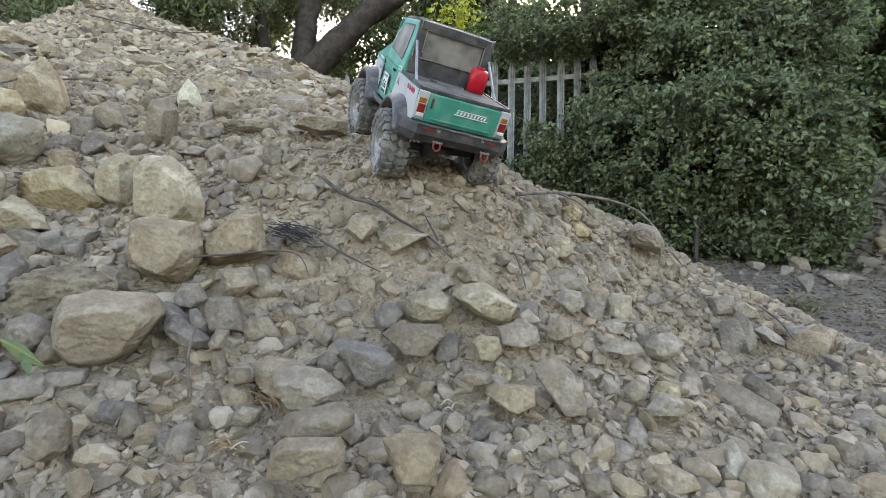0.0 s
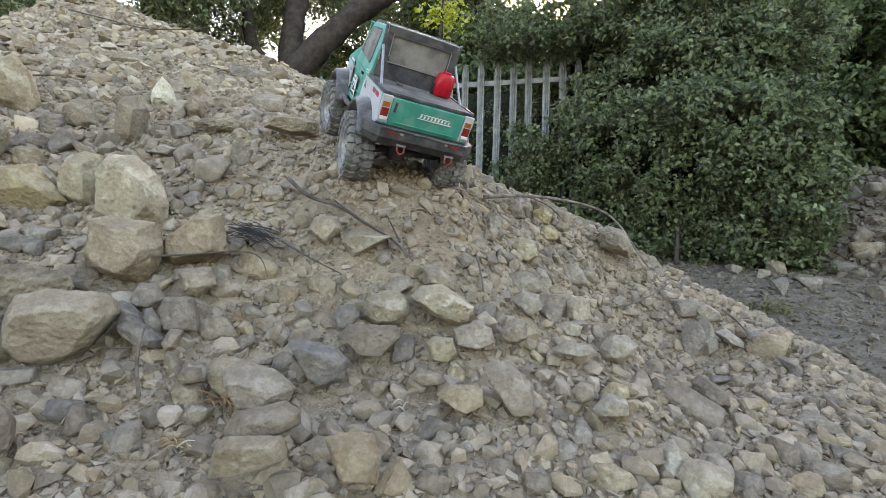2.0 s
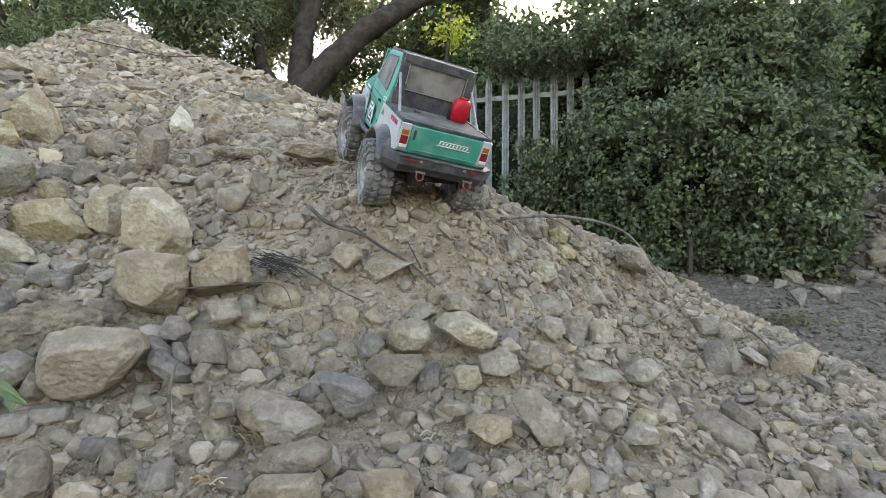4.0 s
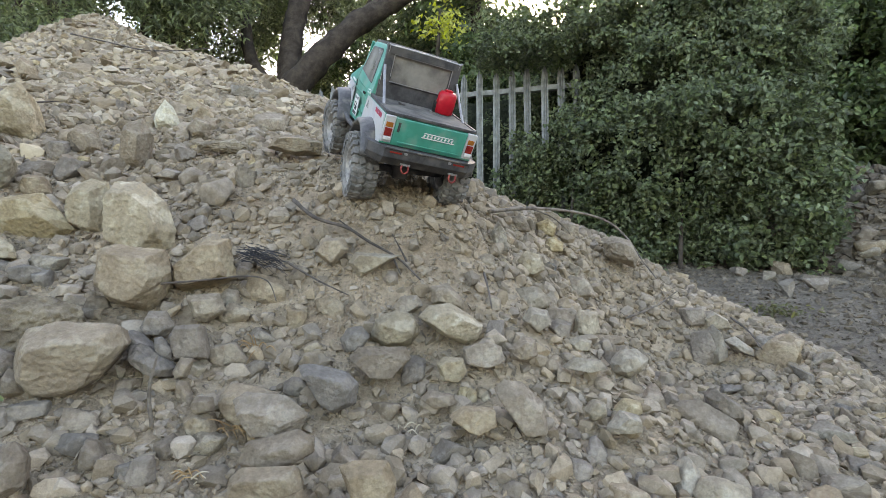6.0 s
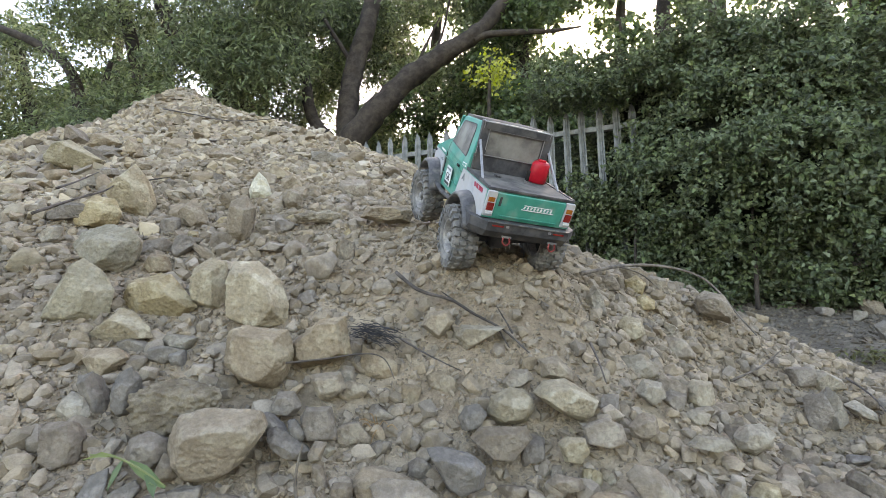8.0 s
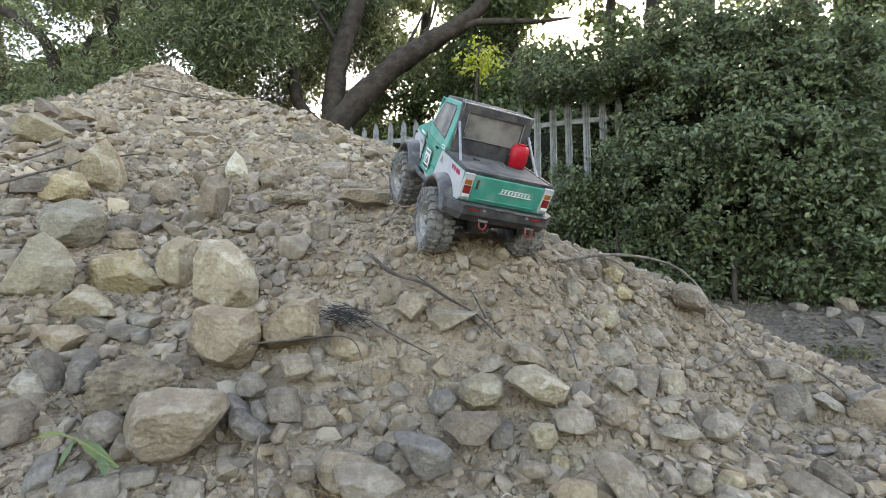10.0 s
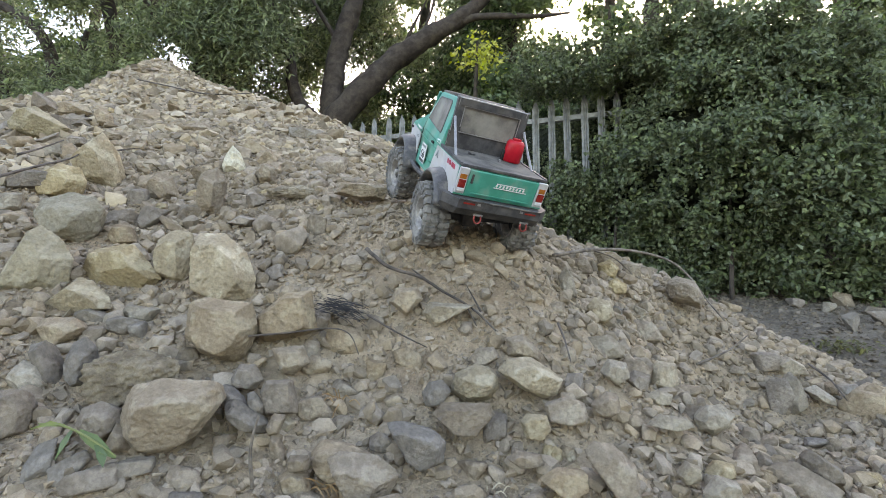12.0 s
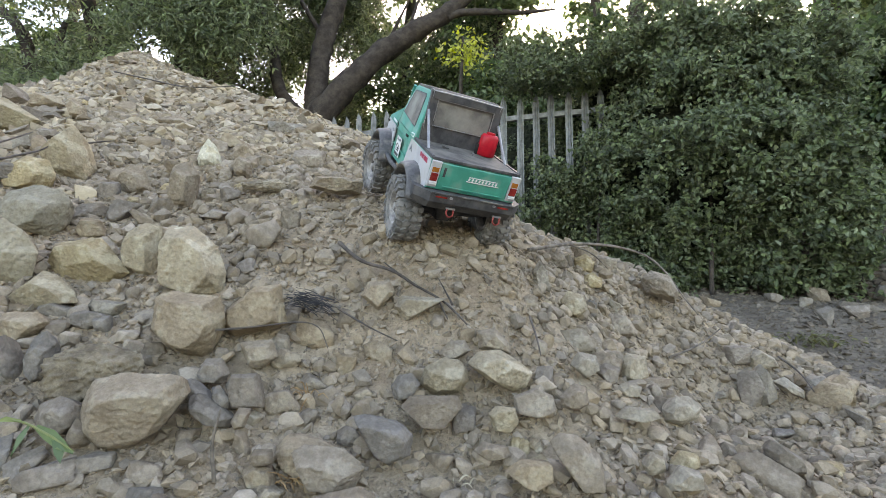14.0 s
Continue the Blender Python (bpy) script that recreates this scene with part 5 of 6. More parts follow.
block(TAN, (0.148, 0.755, 0.367), (0.0131, 0.0096, 0.0114), (7, -0, 5), 9054, [(-1.0, 0.2), (-0.3, 1.0), (0.9, 0.4), (1.0, -0.7), (-0.3, -1.0)])
block(PALE, (0.264, 0.755, 0.329), (0.0215, 0.0146, 0.0120), (7, -0, 5), 9055, [(-1.0, 0.3), (-0.1, 1.0), (1.0, 0.4), (0.8, -0.9), (-0.7, -1.0)])
block(GREY, (0.346, 0.826, 0.306), (0.0148, 0.0112, 0.0139), (7, -0, 5), 9056, [(-1.0, -0.2), (-0.4, 1.0), (0.8, 0.9), (1.0, -0.3), (-0.1, -1.0)], worn=True)
block(PALE, (0.255, 0.672, 0.308), (0.0331, 0.0139, 0.0108), (7, -0, 5), 9057, [(-1.0, -0.3), (-0.5, 1.0), (0.6, 0.6), (1.0, -0.6), (0.2, -1.0)])
block(TAN, (0.111, 0.645, 0.326), (0.0295, 0.0195, 0.0197), (7, -0, 5), 9058, [(-1.0, 0.4), (0.1, 1.0), (0.8, 0.5), (1.0, -0.5), (0.1, -1.0), (-0.9, -0.7)])
block(GREY, (0.167, 0.665, 0.330), (0.0209, 0.0171, 0.0193), (7, -0, 5), 9059, [(-1.0, -0.0), (-0.0, 1.0), (0.8, 0.7), (1.0, -0.5), (0.1, -1.0), (-0.8, -0.7)])
block(GREY, (0.051, 0.578, 0.278), (0.0226, 0.0124, 0.0116), (7, -0, 5), 9060, [(-1.0, 0.1), (-0.5, 1.0), (0.8, 0.6), (1.0, -0.5), (-0.2, -1.0)])
block(YELLOW, (0.092, 0.615, 0.274), (0.0093, 0.0084, 0.0129), (7, -0, 5), 9061, [(-1.0, 0.3), (-0.1, 1.0), (0.8, 0.6), (1.0, -0.7), (-0.4, -1.0)], worn=True)
block(YELLOW, (0.111, 0.617, 0.273), (0.0065, 0.0068, 0.0093), (7, -0, 5), 9062, [(-1.0, 0.2), (0.3, 1.0), (1.0, -0.2), (-0.6, -1.0)], worn=True)
block(TAN, (0.092, 0.550, 0.262), (0.0285, 0.0193, 0.0168), (7, -0, 5), 9063, [(-1.0, 0.3), (-0.4, 1.0), (0.9, 0.9), (1.0, -0.3), (-0.0, -1.0)])
block(PALE, (0.677, 1.165, 0.344), (0.0366, 0.0243, 0.0227), (7, -0, 5), 9064, [(-1.0, 0.2), (-0.4, 1.0), (0.7, -0.0), (1.0, -0.9), (-0.7, -1.0)])
block(PALE, (0.633, 1.080, 0.293), (0.0222, 0.0292, 0.0456), (7, -0, 5), 9065, [(-1.0, 0.3), (-0.3, 1.0), (0.8, 0.3), (1.0, -0.7), (-0.4, -1.0)])
block(PALE, (0.678, 1.066, 0.292), (0.0344, 0.0210, 0.0218), (7, -0, 5), 9066, [(-1.0, 0.6), (-0.3, 1.0), (0.9, -0.2), (1.0, -1.0), (-0.3, -0.3)])
block(TAN, (0.765, 1.043, 0.289), (0.0268, 0.0270, 0.0334), (7, -0, 5), 9067, [(-1.0, 0.5), (-0.1, 1.0), (0.8, 0.7), (1.0, -1.0), (-0.2, -0.7)])
block(GREY, (0.446, 0.673, 0.254), (0.0283, 0.0194, 0.0231), (7, -0, 5), 9068, [(-1.0, 0.5), (-0.6, 1.0), (0.8, -0.0), (1.0, -0.9), (0.1, -1.0), (-0.9, -0.2)])
block(GREY, (0.375, 0.689, 0.255), (0.0146, 0.0139, 0.0153), (7, -0, 5), 9069, [(-1.0, -0.2), (-0.1, 1.0), (0.9, 0.5), (1.0, -0.8), (-0.3, -1.0)])
block(PALE, (0.246, 0.589, 0.265), (0.0141, 0.0118, 0.0135), (7, -0, 5), 9070, [(-1.0, -0.1), (-0.2, 1.0), (0.8, 0.6), (1.0, -0.7), (-0.3, -1.0)], worn=True)
block(YELLOW, (0.299, 0.632, 0.257), (0.0200, 0.0144, 0.0143), (7, -0, 5), 9071, [(-1.0, -0.2), (-0.2, 1.0), (0.8, 0.6), (1.0, -0.4), (0.3, -1.0), (-0.7, -1.0)], worn=True)
block(PALE, (0.276, 0.573, 0.254), (0.0215, 0.0163, 0.0144), (7, -0, 5), 9072, [(-1.0, -0.3), (-0.2, 1.0), (0.8, 0.6), (1.0, -0.8), (-0.9, -1.0)])
block(TAN, (0.346, 0.695, 0.264), (0.0202, 0.0095, 0.0070), (7, -0, 5), 9073, [(-1.0, -0.1), (-0.3, 1.0), (1.0, 0.8), (0.7, -1.0), (-0.5, -1.0)])
block(OLIVE, (-1.399, 1.354, 1.040), (0.0975, 0.0641, 0.0532), (7, -0, 5), 9074, [(-1.0, -0.0), (-0.5, 0.9), (-0.1, 1.0), (0.5, 0.2), (1.0, -0.3), (0.6, -0.9), (-0.1, -1.0), (-0.9, -0.6)])
block(GREY, (-1.696, 1.679, 1.251), (0.0567, 0.0374, 0.0458), (7, -0, 5), 9075, [(-1.0, -0.5), (-0.6, 1.0), (0.2, 0.5), (1.0, -0.7), (0.0, -1.0)])
block(TAN, (-1.467, 1.562, 1.168), (0.0647, 0.0378, 0.0344), (7, -0, 5), 9076, [(-1.0, -0.3), (-0.4, 1.0), (0.6, 0.6), (1.0, -0.3), (-0.1, -1.0), (-0.8, -0.9)])
block(PALE, (-1.143, 1.123, 0.868), (0.0398, 0.0234, 0.0250), (7, -0, 5), 9077, [(-1.0, -0.6), (-0.3, 0.4), (0.8, 1.0), (1.0, -0.2), (0.1, -1.0), (-0.9, -1.0)])
block(GREY, (-1.201, 1.272, 0.948), (0.0396, 0.0193, 0.0165), (7, -0, 5), 9078, [(-1.0, -0.2), (-0.2, 1.0), (0.8, 0.8), (1.0, -0.6), (-0.4, -1.0)])
block(TAN, (-1.302, 1.499, 1.114), (0.0337, 0.0284, 0.0405), (7, -0, 5), 9079, [(-1.0, 0.3), (-0.4, 1.0), (0.8, 0.2), (1.0, -0.9), (-0.4, -1.0)])
block(TAN, (-1.150, 1.349, 0.993), (0.0329, 0.0247, 0.0225), (7, -0, 5), 9080, [(-1.0, 0.3), (0.1, 1.0), (1.0, 0.1), (0.8, -1.0), (-0.6, -0.8)])
block(GREY, (-1.007, 0.945, 0.743), (0.0513, 0.0268, 0.0250), (7, -0, 5), 9081, [(-1.0, -0.2), (-0.0, 1.0), (1.0, 0.7), (0.9, -0.5), (-0.3, -1.0), (-0.9, -1.0)])
block(PALE, (-0.950, 0.855, 0.670), (0.0227, 0.0179, 0.0227), (7, -0, 5), 9082, [(-1.0, -0.0), (0.2, 1.0), (1.0, 0.9), (0.8, -0.4), (-0.5, -1.0)])
block(TAN, (-0.713, 0.860, 0.603), (0.0288, 0.0214, 0.0233), (7, -0, 5), 9083, [(-1.0, -0.1), (-0.4, 1.0), (0.6, 0.8), (1.0, -0.6), (-0.5, -1.0)])
block(GREY, (-0.519, 0.961, 0.648), (0.0338, 0.0183, 0.0133), (7, -0, 5), 9084, [(-1.0, -0.5), (-0.1, 1.0), (1.0, 0.3), (0.5, -1.0)])
block(TAN, (-0.574, 1.186, 0.814), (0.0295, 0.0267, 0.0281), (7, -0, 5), 9085, [(-1.0, 0.1), (-0.2, 1.0), (1.0, 0.4), (0.8, -1.0), (-0.6, -1.0)])
block(TAN, (-0.282, 1.033, 0.726), (0.0604, 0.0289, 0.0216), (7, -0, 5), 9086, [(-1.0, -0.2), (-0.7, 1.0), (0.5, 1.0), (1.0, 0.5), (0.9, -0.8), (0.1, -1.0)])
block(CLOD, (-0.451, 1.059, 0.733), (0.0605, 0.0216, 0.0184), (7, -0, 5), 9087, [(-1.0, 0.4), (0.5, 1.0), (1.0, 0.3), (1.0, -1.0), (-0.3, -0.7), (-0.9, -0.4)])
block(TAN, (-0.163, 0.548, 0.275), (0.0408, 0.0282, 0.0278), (4, 0, 2), 9088, [(-1.0, 0.4), (-0.6, 1.0), (0.3, 0.7), (1.0, 0.2), (0.8, -0.8), (-0.2, -1.0), (-0.7, -0.5)])
block(GREY, (-0.108, 0.459, 0.252), (0.0387, 0.0249, 0.0210), (4, 0, 2), 9089, [(-1.0, -0.6), (-0.7, 0.4), (0.6, 1.0), (1.0, 0.6), (1.0, -0.1), (0.5, -0.6), (-0.7, -1.0)])
block(TAN, (-0.101, 0.409, 0.234), (0.0358, 0.0196, 0.0200), (4, 0, 2), 9090, [(-1.0, -1.0), (-0.8, 0.6), (-0.5, 0.9), (0.9, 1.0), (1.0, 0.0), (0.6, -0.3), (-0.1, -0.7)])
block(TAN, (-0.094, 0.451, 0.205), (0.0250, 0.0165, 0.0144), (4, 0, 2), 9091, [(-1.0, -1.0), (-0.3, 0.3), (0.6, 1.0), (1.0, -0.6)])
block(TAN, (-0.010, 0.428, 0.229), (0.0270, 0.0207, 0.0247), (4, 0, 2), 9092, [(-1.0, 0.8), (-0.5, 1.0), (0.7, 1.0), (1.0, 0.2), (0.9, -1.0), (-0.4, -0.9)])
block(GREY, (-0.047, 0.502, 0.227), (0.0146, 0.0154, 0.0226), (4, 0, 2), 9093, [(-1.0, 0.4), (-0.2, 1.0), (1.0, 0.1), (0.7, -1.0), (-0.7, -0.4)])
block(TAN, (-0.210, 0.509, 0.263), (0.0206, 0.0167, 0.0181), (4, 0, 2), 9094, [(-1.0, 0.4), (-0.3, 1.0), (0.5, 0.6), (1.0, -0.9), (-0.7, -1.0)])
block(GREY, (-0.286, 0.446, 0.249), (0.0123, 0.0126, 0.0173), (4, 0, 2), 9095, [(-1.0, -0.6), (-0.5, 1.0), (0.3, 0.7), (1.0, -0.5), (0.4, -0.9), (-0.7, -1.0)])
block(GREY, (-0.415, 0.493, 0.309), (0.0148, 0.0138, 0.0186), (4, 0, 2), 9096, [(-1.0, -0.1), (-0.2, 1.0), (0.8, 0.5), (1.0, -0.5), (-0.6, -1.0)])
block(PALE, (-0.251, 0.572, 0.313), (0.0147, 0.0104, 0.0105), (4, 0, 2), 9097, [(-1.0, 0.3), (-0.0, 1.0), (1.0, 0.3), (0.5, -1.0), (-0.5, -1.0)])
block(GREY, (-0.243, 0.536, 0.291), (0.0105, 0.0104, 0.0177), (4, 0, 2), 9098, [(-0.9, 1.0), (0.1, 0.8), (1.0, -1.0), (-0.2, -0.9), (-1.0, -0.1)])
block(GREY, (-0.207, 0.504, 0.285), (0.0137, 0.0099, 0.0106), (4, 0, 2), 9099, [(-1.0, 0.1), (-0.6, 1.0), (0.9, 1.0), (1.0, -0.5), (-0.6, -1.0)])
block(GREY, (-0.237, 0.442, 0.234), (0.0160, 0.0124, 0.0171), (4, 0, 2), 9100, [(-1.0, -0.8), (-0.3, 0.8), (0.9, 1.0), (1.0, -0.5), (0.3, -1.0)])
block(GREY, (-0.324, 0.391, 0.254), (0.0150, 0.0160, 0.0250), (4, 0, 2), 9101, [(-1.0, -0.8), (-0.9, 0.6), (0.3, 1.0), (1.0, 0.4), (0.9, -0.6), (0.0, -1.0)])
rock(TAN, (-0.753, 1.215, 0.813), (0.0430, 0.0245, 0.0258), (14, 10, 33), 211)
rock(SLATE, (-0.532, 0.641, 0.432), (0.0230, 0.0142, 0.0156), (-2, 10, 36), 222)
rock(SLATE, (-0.439, 0.454, 0.287), (0.0203, 0.0144, 0.0166), (-14, -6, 41), 236)
rock(SLATE, (-0.472, 0.449, 0.293), (0.0125, 0.0132, 0.0271), (-13, 12, 39), 237)
rock(GREY, (-0.411, 0.447, 0.276), (0.0270, 0.0150, 0.0156), (-15, -8, 40), 238)
rock(SLATE, (-0.381, 0.476, 0.283), (0.0223, 0.0128, 0.0135), (-14, 8, 33), 239)
rock(GREY, (-0.326, 0.479, 0.275), (0.0189, 0.0124, 0.0139), (-16, 0, 31), 240)
rock(GREY, (-0.305, 0.526, 0.299), (0.0144, 0.0101, 0.0116), (-13, 0, 27), 241)
rock(TAN, (-0.116, 0.707, 0.383), (0.0227, 0.0176, 0.0210), (-5, -6, 9), 251)
rock(TAN, (-0.159, 0.681, 0.366), (0.0154, 0.0139, 0.0202), (-7, 4, 12), 253)
rock(TAN, (-0.215, 0.712, 0.411), (0.0304, 0.0212, 0.0244), (-3, 8, 15), 254, worn=True)
rock(YELLOW, (0.083, 0.617, 0.275), (0.0091, 0.0081, 0.0117), (-14, -0, -6), 258, worn=True)
rock(TAN, (0.106, 0.623, 0.275), (0.0091, 0.0080, 0.0109), (-14, -0, -8), 259, worn=True)
rock(TAN, (-0.228, 0.609, 0.327), (0.0271, 0.0152, 0.0159), (-10, -8, 20), 260)
rock(TAN, (-0.126, 0.650, 0.332), (0.0153, 0.0119, 0.0142), (-9, 0, 10), 261)
rock(GREY, (0.013, 0.640, 0.302), (0.0195, 0.0169, 0.0225), (-13, 20, -5), 264)
rock(GREY, (-0.015, 0.583, 0.260), (0.0200, 0.0126, 0.0138), (-16, 0, 2), 265)
rock(GREY, (0.239, 0.789, 0.362), (0.0277, 0.0176, 0.0195), (-6, 8, -16), 270)
rock(PALE, (0.199, 0.826, 0.398), (0.0347, 0.0208, 0.0224), (-4, -10, -11), 271)
rock(TAN, (0.344, 1.084, 0.420), (0.0318, 0.0246, 0.0292), (-2, -10, -16), 274)
rock(GREY, (0.613, 1.085, 0.279), (0.0267, 0.0256, 0.0440), (-8, -14, -26), 277)
rock(GREY, (0.415, 0.656, 0.234), (0.0438, 0.0238, 0.0244), (-15, 35, -38), 279)
rock(TAN, (0.750, 1.051, 0.282), (0.0371, 0.0326, 0.0446), (-8, 20, -36), 280)
rock(GREY, (0.621, 1.165, 0.344), (0.0327, 0.0243, 0.0285), (-5, -0, -26), 281)
rock(GREY, (0.345, 0.669, 0.260), (0.0166, 0.0149, 0.0217), (-15, -29, -17), 282)
rock(TAN, (0.394, 0.683, 0.248), (0.0145, 0.0130, 0.0188), (-14, -0, -27), 283, worn=True)
rock(TAN, (0.301, 1.238, 0.583), (0.0330, 0.0242, 0.0283), (5, 8, -12), 287)
rock(GREY, (0.213, 1.126, 0.565), (0.0284, 0.0198, 0.0227), (5, -8, -10), 288)
rock(YELLOW, (0.299, 1.169, 0.521), (0.0295, 0.0171, 0.0181), (3, -0, -13), 289)
rock(TAN, (0.368, 1.276, 0.569), (0.0234, 0.0199, 0.0243), (5, -0, -15), 290)
rock(TAN, (0.121, 0.861, 0.456), (0.0230, 0.0175, 0.0207), (-0, -0, -7), 292, worn=True)
rock(TAN, (0.040, 0.807, 0.443), (0.0200, 0.0151, 0.0178), (-1, -0, -2), 293)
rock(GREY, (0.322, 0.764, 0.300), (0.0230, 0.0153, 0.0172), (-7, -0, -20), 294)
rock(TAN, (0.130, 0.768, 0.387), (0.0151, 0.0133, 0.0184), (-5, -0, -8), 295, worn=True)
rock(TAN, (-0.245, 0.666, 0.376), (0.0219, 0.0149, 0.0169), (-6, 10, 18), 296)
rock(TAN, (-0.198, 0.652, 0.347), (0.0202, 0.0131, 0.0145), (-8, 0, 16), 297)
rock(GREY, (-0.190, 0.600, 0.306), (0.0213, 0.0134, 0.0147), (-12, -10, 18), 298)
rock(GREY, (-0.129, 0.590, 0.289), (0.0173, 0.0124, 0.0144), (-14, 0, 11), 299)
rock(TAN, (-0.456, 1.364, 0.883), (0.0477, 0.0292, 0.0318), (16, 0, 18), 302)
rock(TAN, (-0.649, 1.354, 0.902), (0.0447, 0.0297, 0.0334), (16, 0, 25), 305)
rock(TAN, (-0.334, 0.904, 0.627), (0.0193, 0.0170, 0.0235), (9, 0, 19), 306)
rock(GREY, (-0.662, 0.998, 0.667), (0.0283, 0.0231, 0.0279), (9, 0, 32), 308)
rock(GREY, (-0.709, 0.942, 0.651), (0.0265, 0.0232, 0.0316), (9, 20, 38), 309)
rock(GREY, (-0.819, 1.035, 0.717), (0.0302, 0.0218, 0.0254), (11, -10, 35), 310)
rock(GREY, (-0.965, 1.132, 0.799), (0.0420, 0.0213, 0.0210), (13, 8, 40), 311)
rock(PALE, (-0.669, 1.718, 1.108), (0.0669, 0.0318, 0.0301), (19, 6, 23), 312)
rock(TAN, (-0.997, 1.555, 1.087), (0.0579, 0.0265, 0.0245), (18, 4, 33), 313)
rock(TAN, (-1.220, 1.576, 1.109), (0.0530, 0.0268, 0.0264), (18, 0, 36), 314)
rock(GREY, (-1.375, 1.452, 1.065), (0.0598, 0.0310, 0.0310), (16, 0, 42), 316)
rock(GREY, (-0.764, 0.923, 0.648), (0.0364, 0.0197, 0.0202), (9, -12, 36), 317)
rock(GREY, (-0.424, 0.637, 0.393), (0.0165, 0.0102, 0.0112), (-4, 0, 31), 318)
rock(TAN, (-0.201, 0.806, 0.505), (0.0176, 0.0130, 0.0152), (3, 0, 13), 319)
rock(PALE, (0.329, 0.532, 0.202), (0.0188, 0.0168, 0.0240), (-16, -10, -19), 323)
rock(PALE, (0.356, 0.506, 0.187), (0.0283, 0.0217, 0.0257), (-18, -0, -24), 324, worn=True)
rock(GREY, (0.062, 0.462, 0.194), (0.0230, 0.0134, 0.0142), (-20, 0, 3), 325)
rock(TAN, (0.259, 0.499, 0.192), (0.0247, 0.0167, 0.0189), (-18, 8, -19), 326)
rock(GREY, (0.286, 0.492, 0.182), (0.0132, 0.0120, 0.0179), (-19, -0, -19), 327)
rock(GREY, (0.211, 0.527, 0.213), (0.0154, 0.0110, 0.0128), (-16, -0, -11), 328)
rock(GREY, (0.241, 0.556, 0.223), (0.0162, 0.0140, 0.0182), (-15, 10, -16), 329)
rock(GREY, (0.135, 0.485, 0.203), (0.0178, 0.0113, 0.0125), (-18, -8, -2), 330)
rock(CLOD, (-0.199, 0.493, 0.247), (0.0251, 0.0146, 0.0155), (-13, 0, 27), 332)
rock(GREY, (0.412, 0.528, 0.179), (0.0185, 0.0138, 0.0161), (-17, -0, -28), 333)
rock(GREY, (0.498, 0.598, 0.194), (0.0239, 0.0149, 0.0163), (-15, 19, -36), 334)
rock(PALE, (0.618, 0.713, 0.201), (0.0296, 0.0169, 0.0178), (-12, 24, -39), 335)
rock(GREY, (0.599, 0.626, 0.181), (0.0205, 0.0152, 0.0178), (-14, -0, -36), 336)
rock(SLATE, (-0.252, 0.442, 0.233), (0.0136, 0.0098, 0.0113), (-14, 0, 33), 337)
rock(SLATE, (-0.311, 0.452, 0.254), (0.0172, 0.0139, 0.0167), (-13, 20, 33), 338)
rock(GREY, (-0.034, 0.444, 0.200), (0.0132, 0.0105, 0.0126), (-19, 0, 14), 339)
rock(GREY, (0.171, 0.471, 0.193), (0.0167, 0.0116, 0.0133), (-20, 11, -12), 340)
rock(GREY, (0.064, 0.528, 0.227), (0.0205, 0.0153, 0.0180), (-17, 29, -6), 341)
rock(YELLOW, (-0.165, 1.430, 0.837), (0.036, 0.034, 0.042), (0, 12, 20), 501)

# ---- rubble at the foot of the hedge ----
def bank_z(x, y):
    return ground_z(x, y) - 0.03 + 0.75 * np.clip(1 - np.abs(x - 3.7) / 0.95, 0, 1) * np.clip((y - 3.3) / 0.8, 0, 1) * np.clip((4.95 - y) / 0.3, 0, 1)


def build_far_rubble():
    rng = random.Random(77)
    mats = (GREY, TAN, SLATE, GREY, PALE)
    for k in range(62):
        x, y = rng.uniform(2.85, 4.2), rng.uniform(3.35, 4.4)
        r = rng.uniform(0.03, 0.1)
        rock(rng.choice(mats), (x, y, float(bank_z(x, y)) + r * 0.3), (r * 1.2, r, r * 0.75), (rng.uniform(-35, 35), rng.uniform(-35, 35), rng.uniform(0, 360)), 600 + k,
             group="rubble beside the hedge", where="in the rubble beside the hedge", fine=3)
    xs, ys = np.linspace(2.7, 4.5, 40), np.linspace(3.3, 4.9, 36)
    gx, gy = np.meshgrid(xs, ys)
    z = bank_z(gx, gy)
    tagged(new("rubble_bank", sheet("rubble_bank", np.stack([gx, gy, z], -1).reshape(-1, 3), grid_faces(40, 36), GROUND, True)), "low bank of grey earth and rubble", "bank", kind="structure")
    for x, y, half, turn, m in ((1.99, 3.0, (0.045, 0.03, 0.07), (0, 10, 30), SLATE), (1.6, 3.55, (0.055, 0.045, 0.045), (0, 5, 10), TAN), (2.22, 3.55, (0.05, 0.04, 0.04), (5, 0, 60), PALE),
                                (2.5, 3.45, (0.14, 0.07, 0.03), (4, 8, -22), SLATE), (2.3, 3.2, (0.075, 0.06, 0.05), (0, 0, 40), GREY), (2.42, 3.75, (0.07, 0.06, 0.06), (0, 6, 0), TAN),
                                (2.62, 3.05, (0.08, 0.06, 0.05), (5, 0, 20), GREY), (2.85, 3.3, (0.07, 0.07, 0.05), (0, 9, 80), GREY), (2.1, 3.7, (0.05, 0.05, 0.04), (0, 0, 0), GREY)):
        rock(m, (x, y, float(ground_z(x, y)) + half[2] * 0.55), half, turn, int(1000 * x), group="stones on the yard", where="lying on the dusty yard")


build_far_rubble()


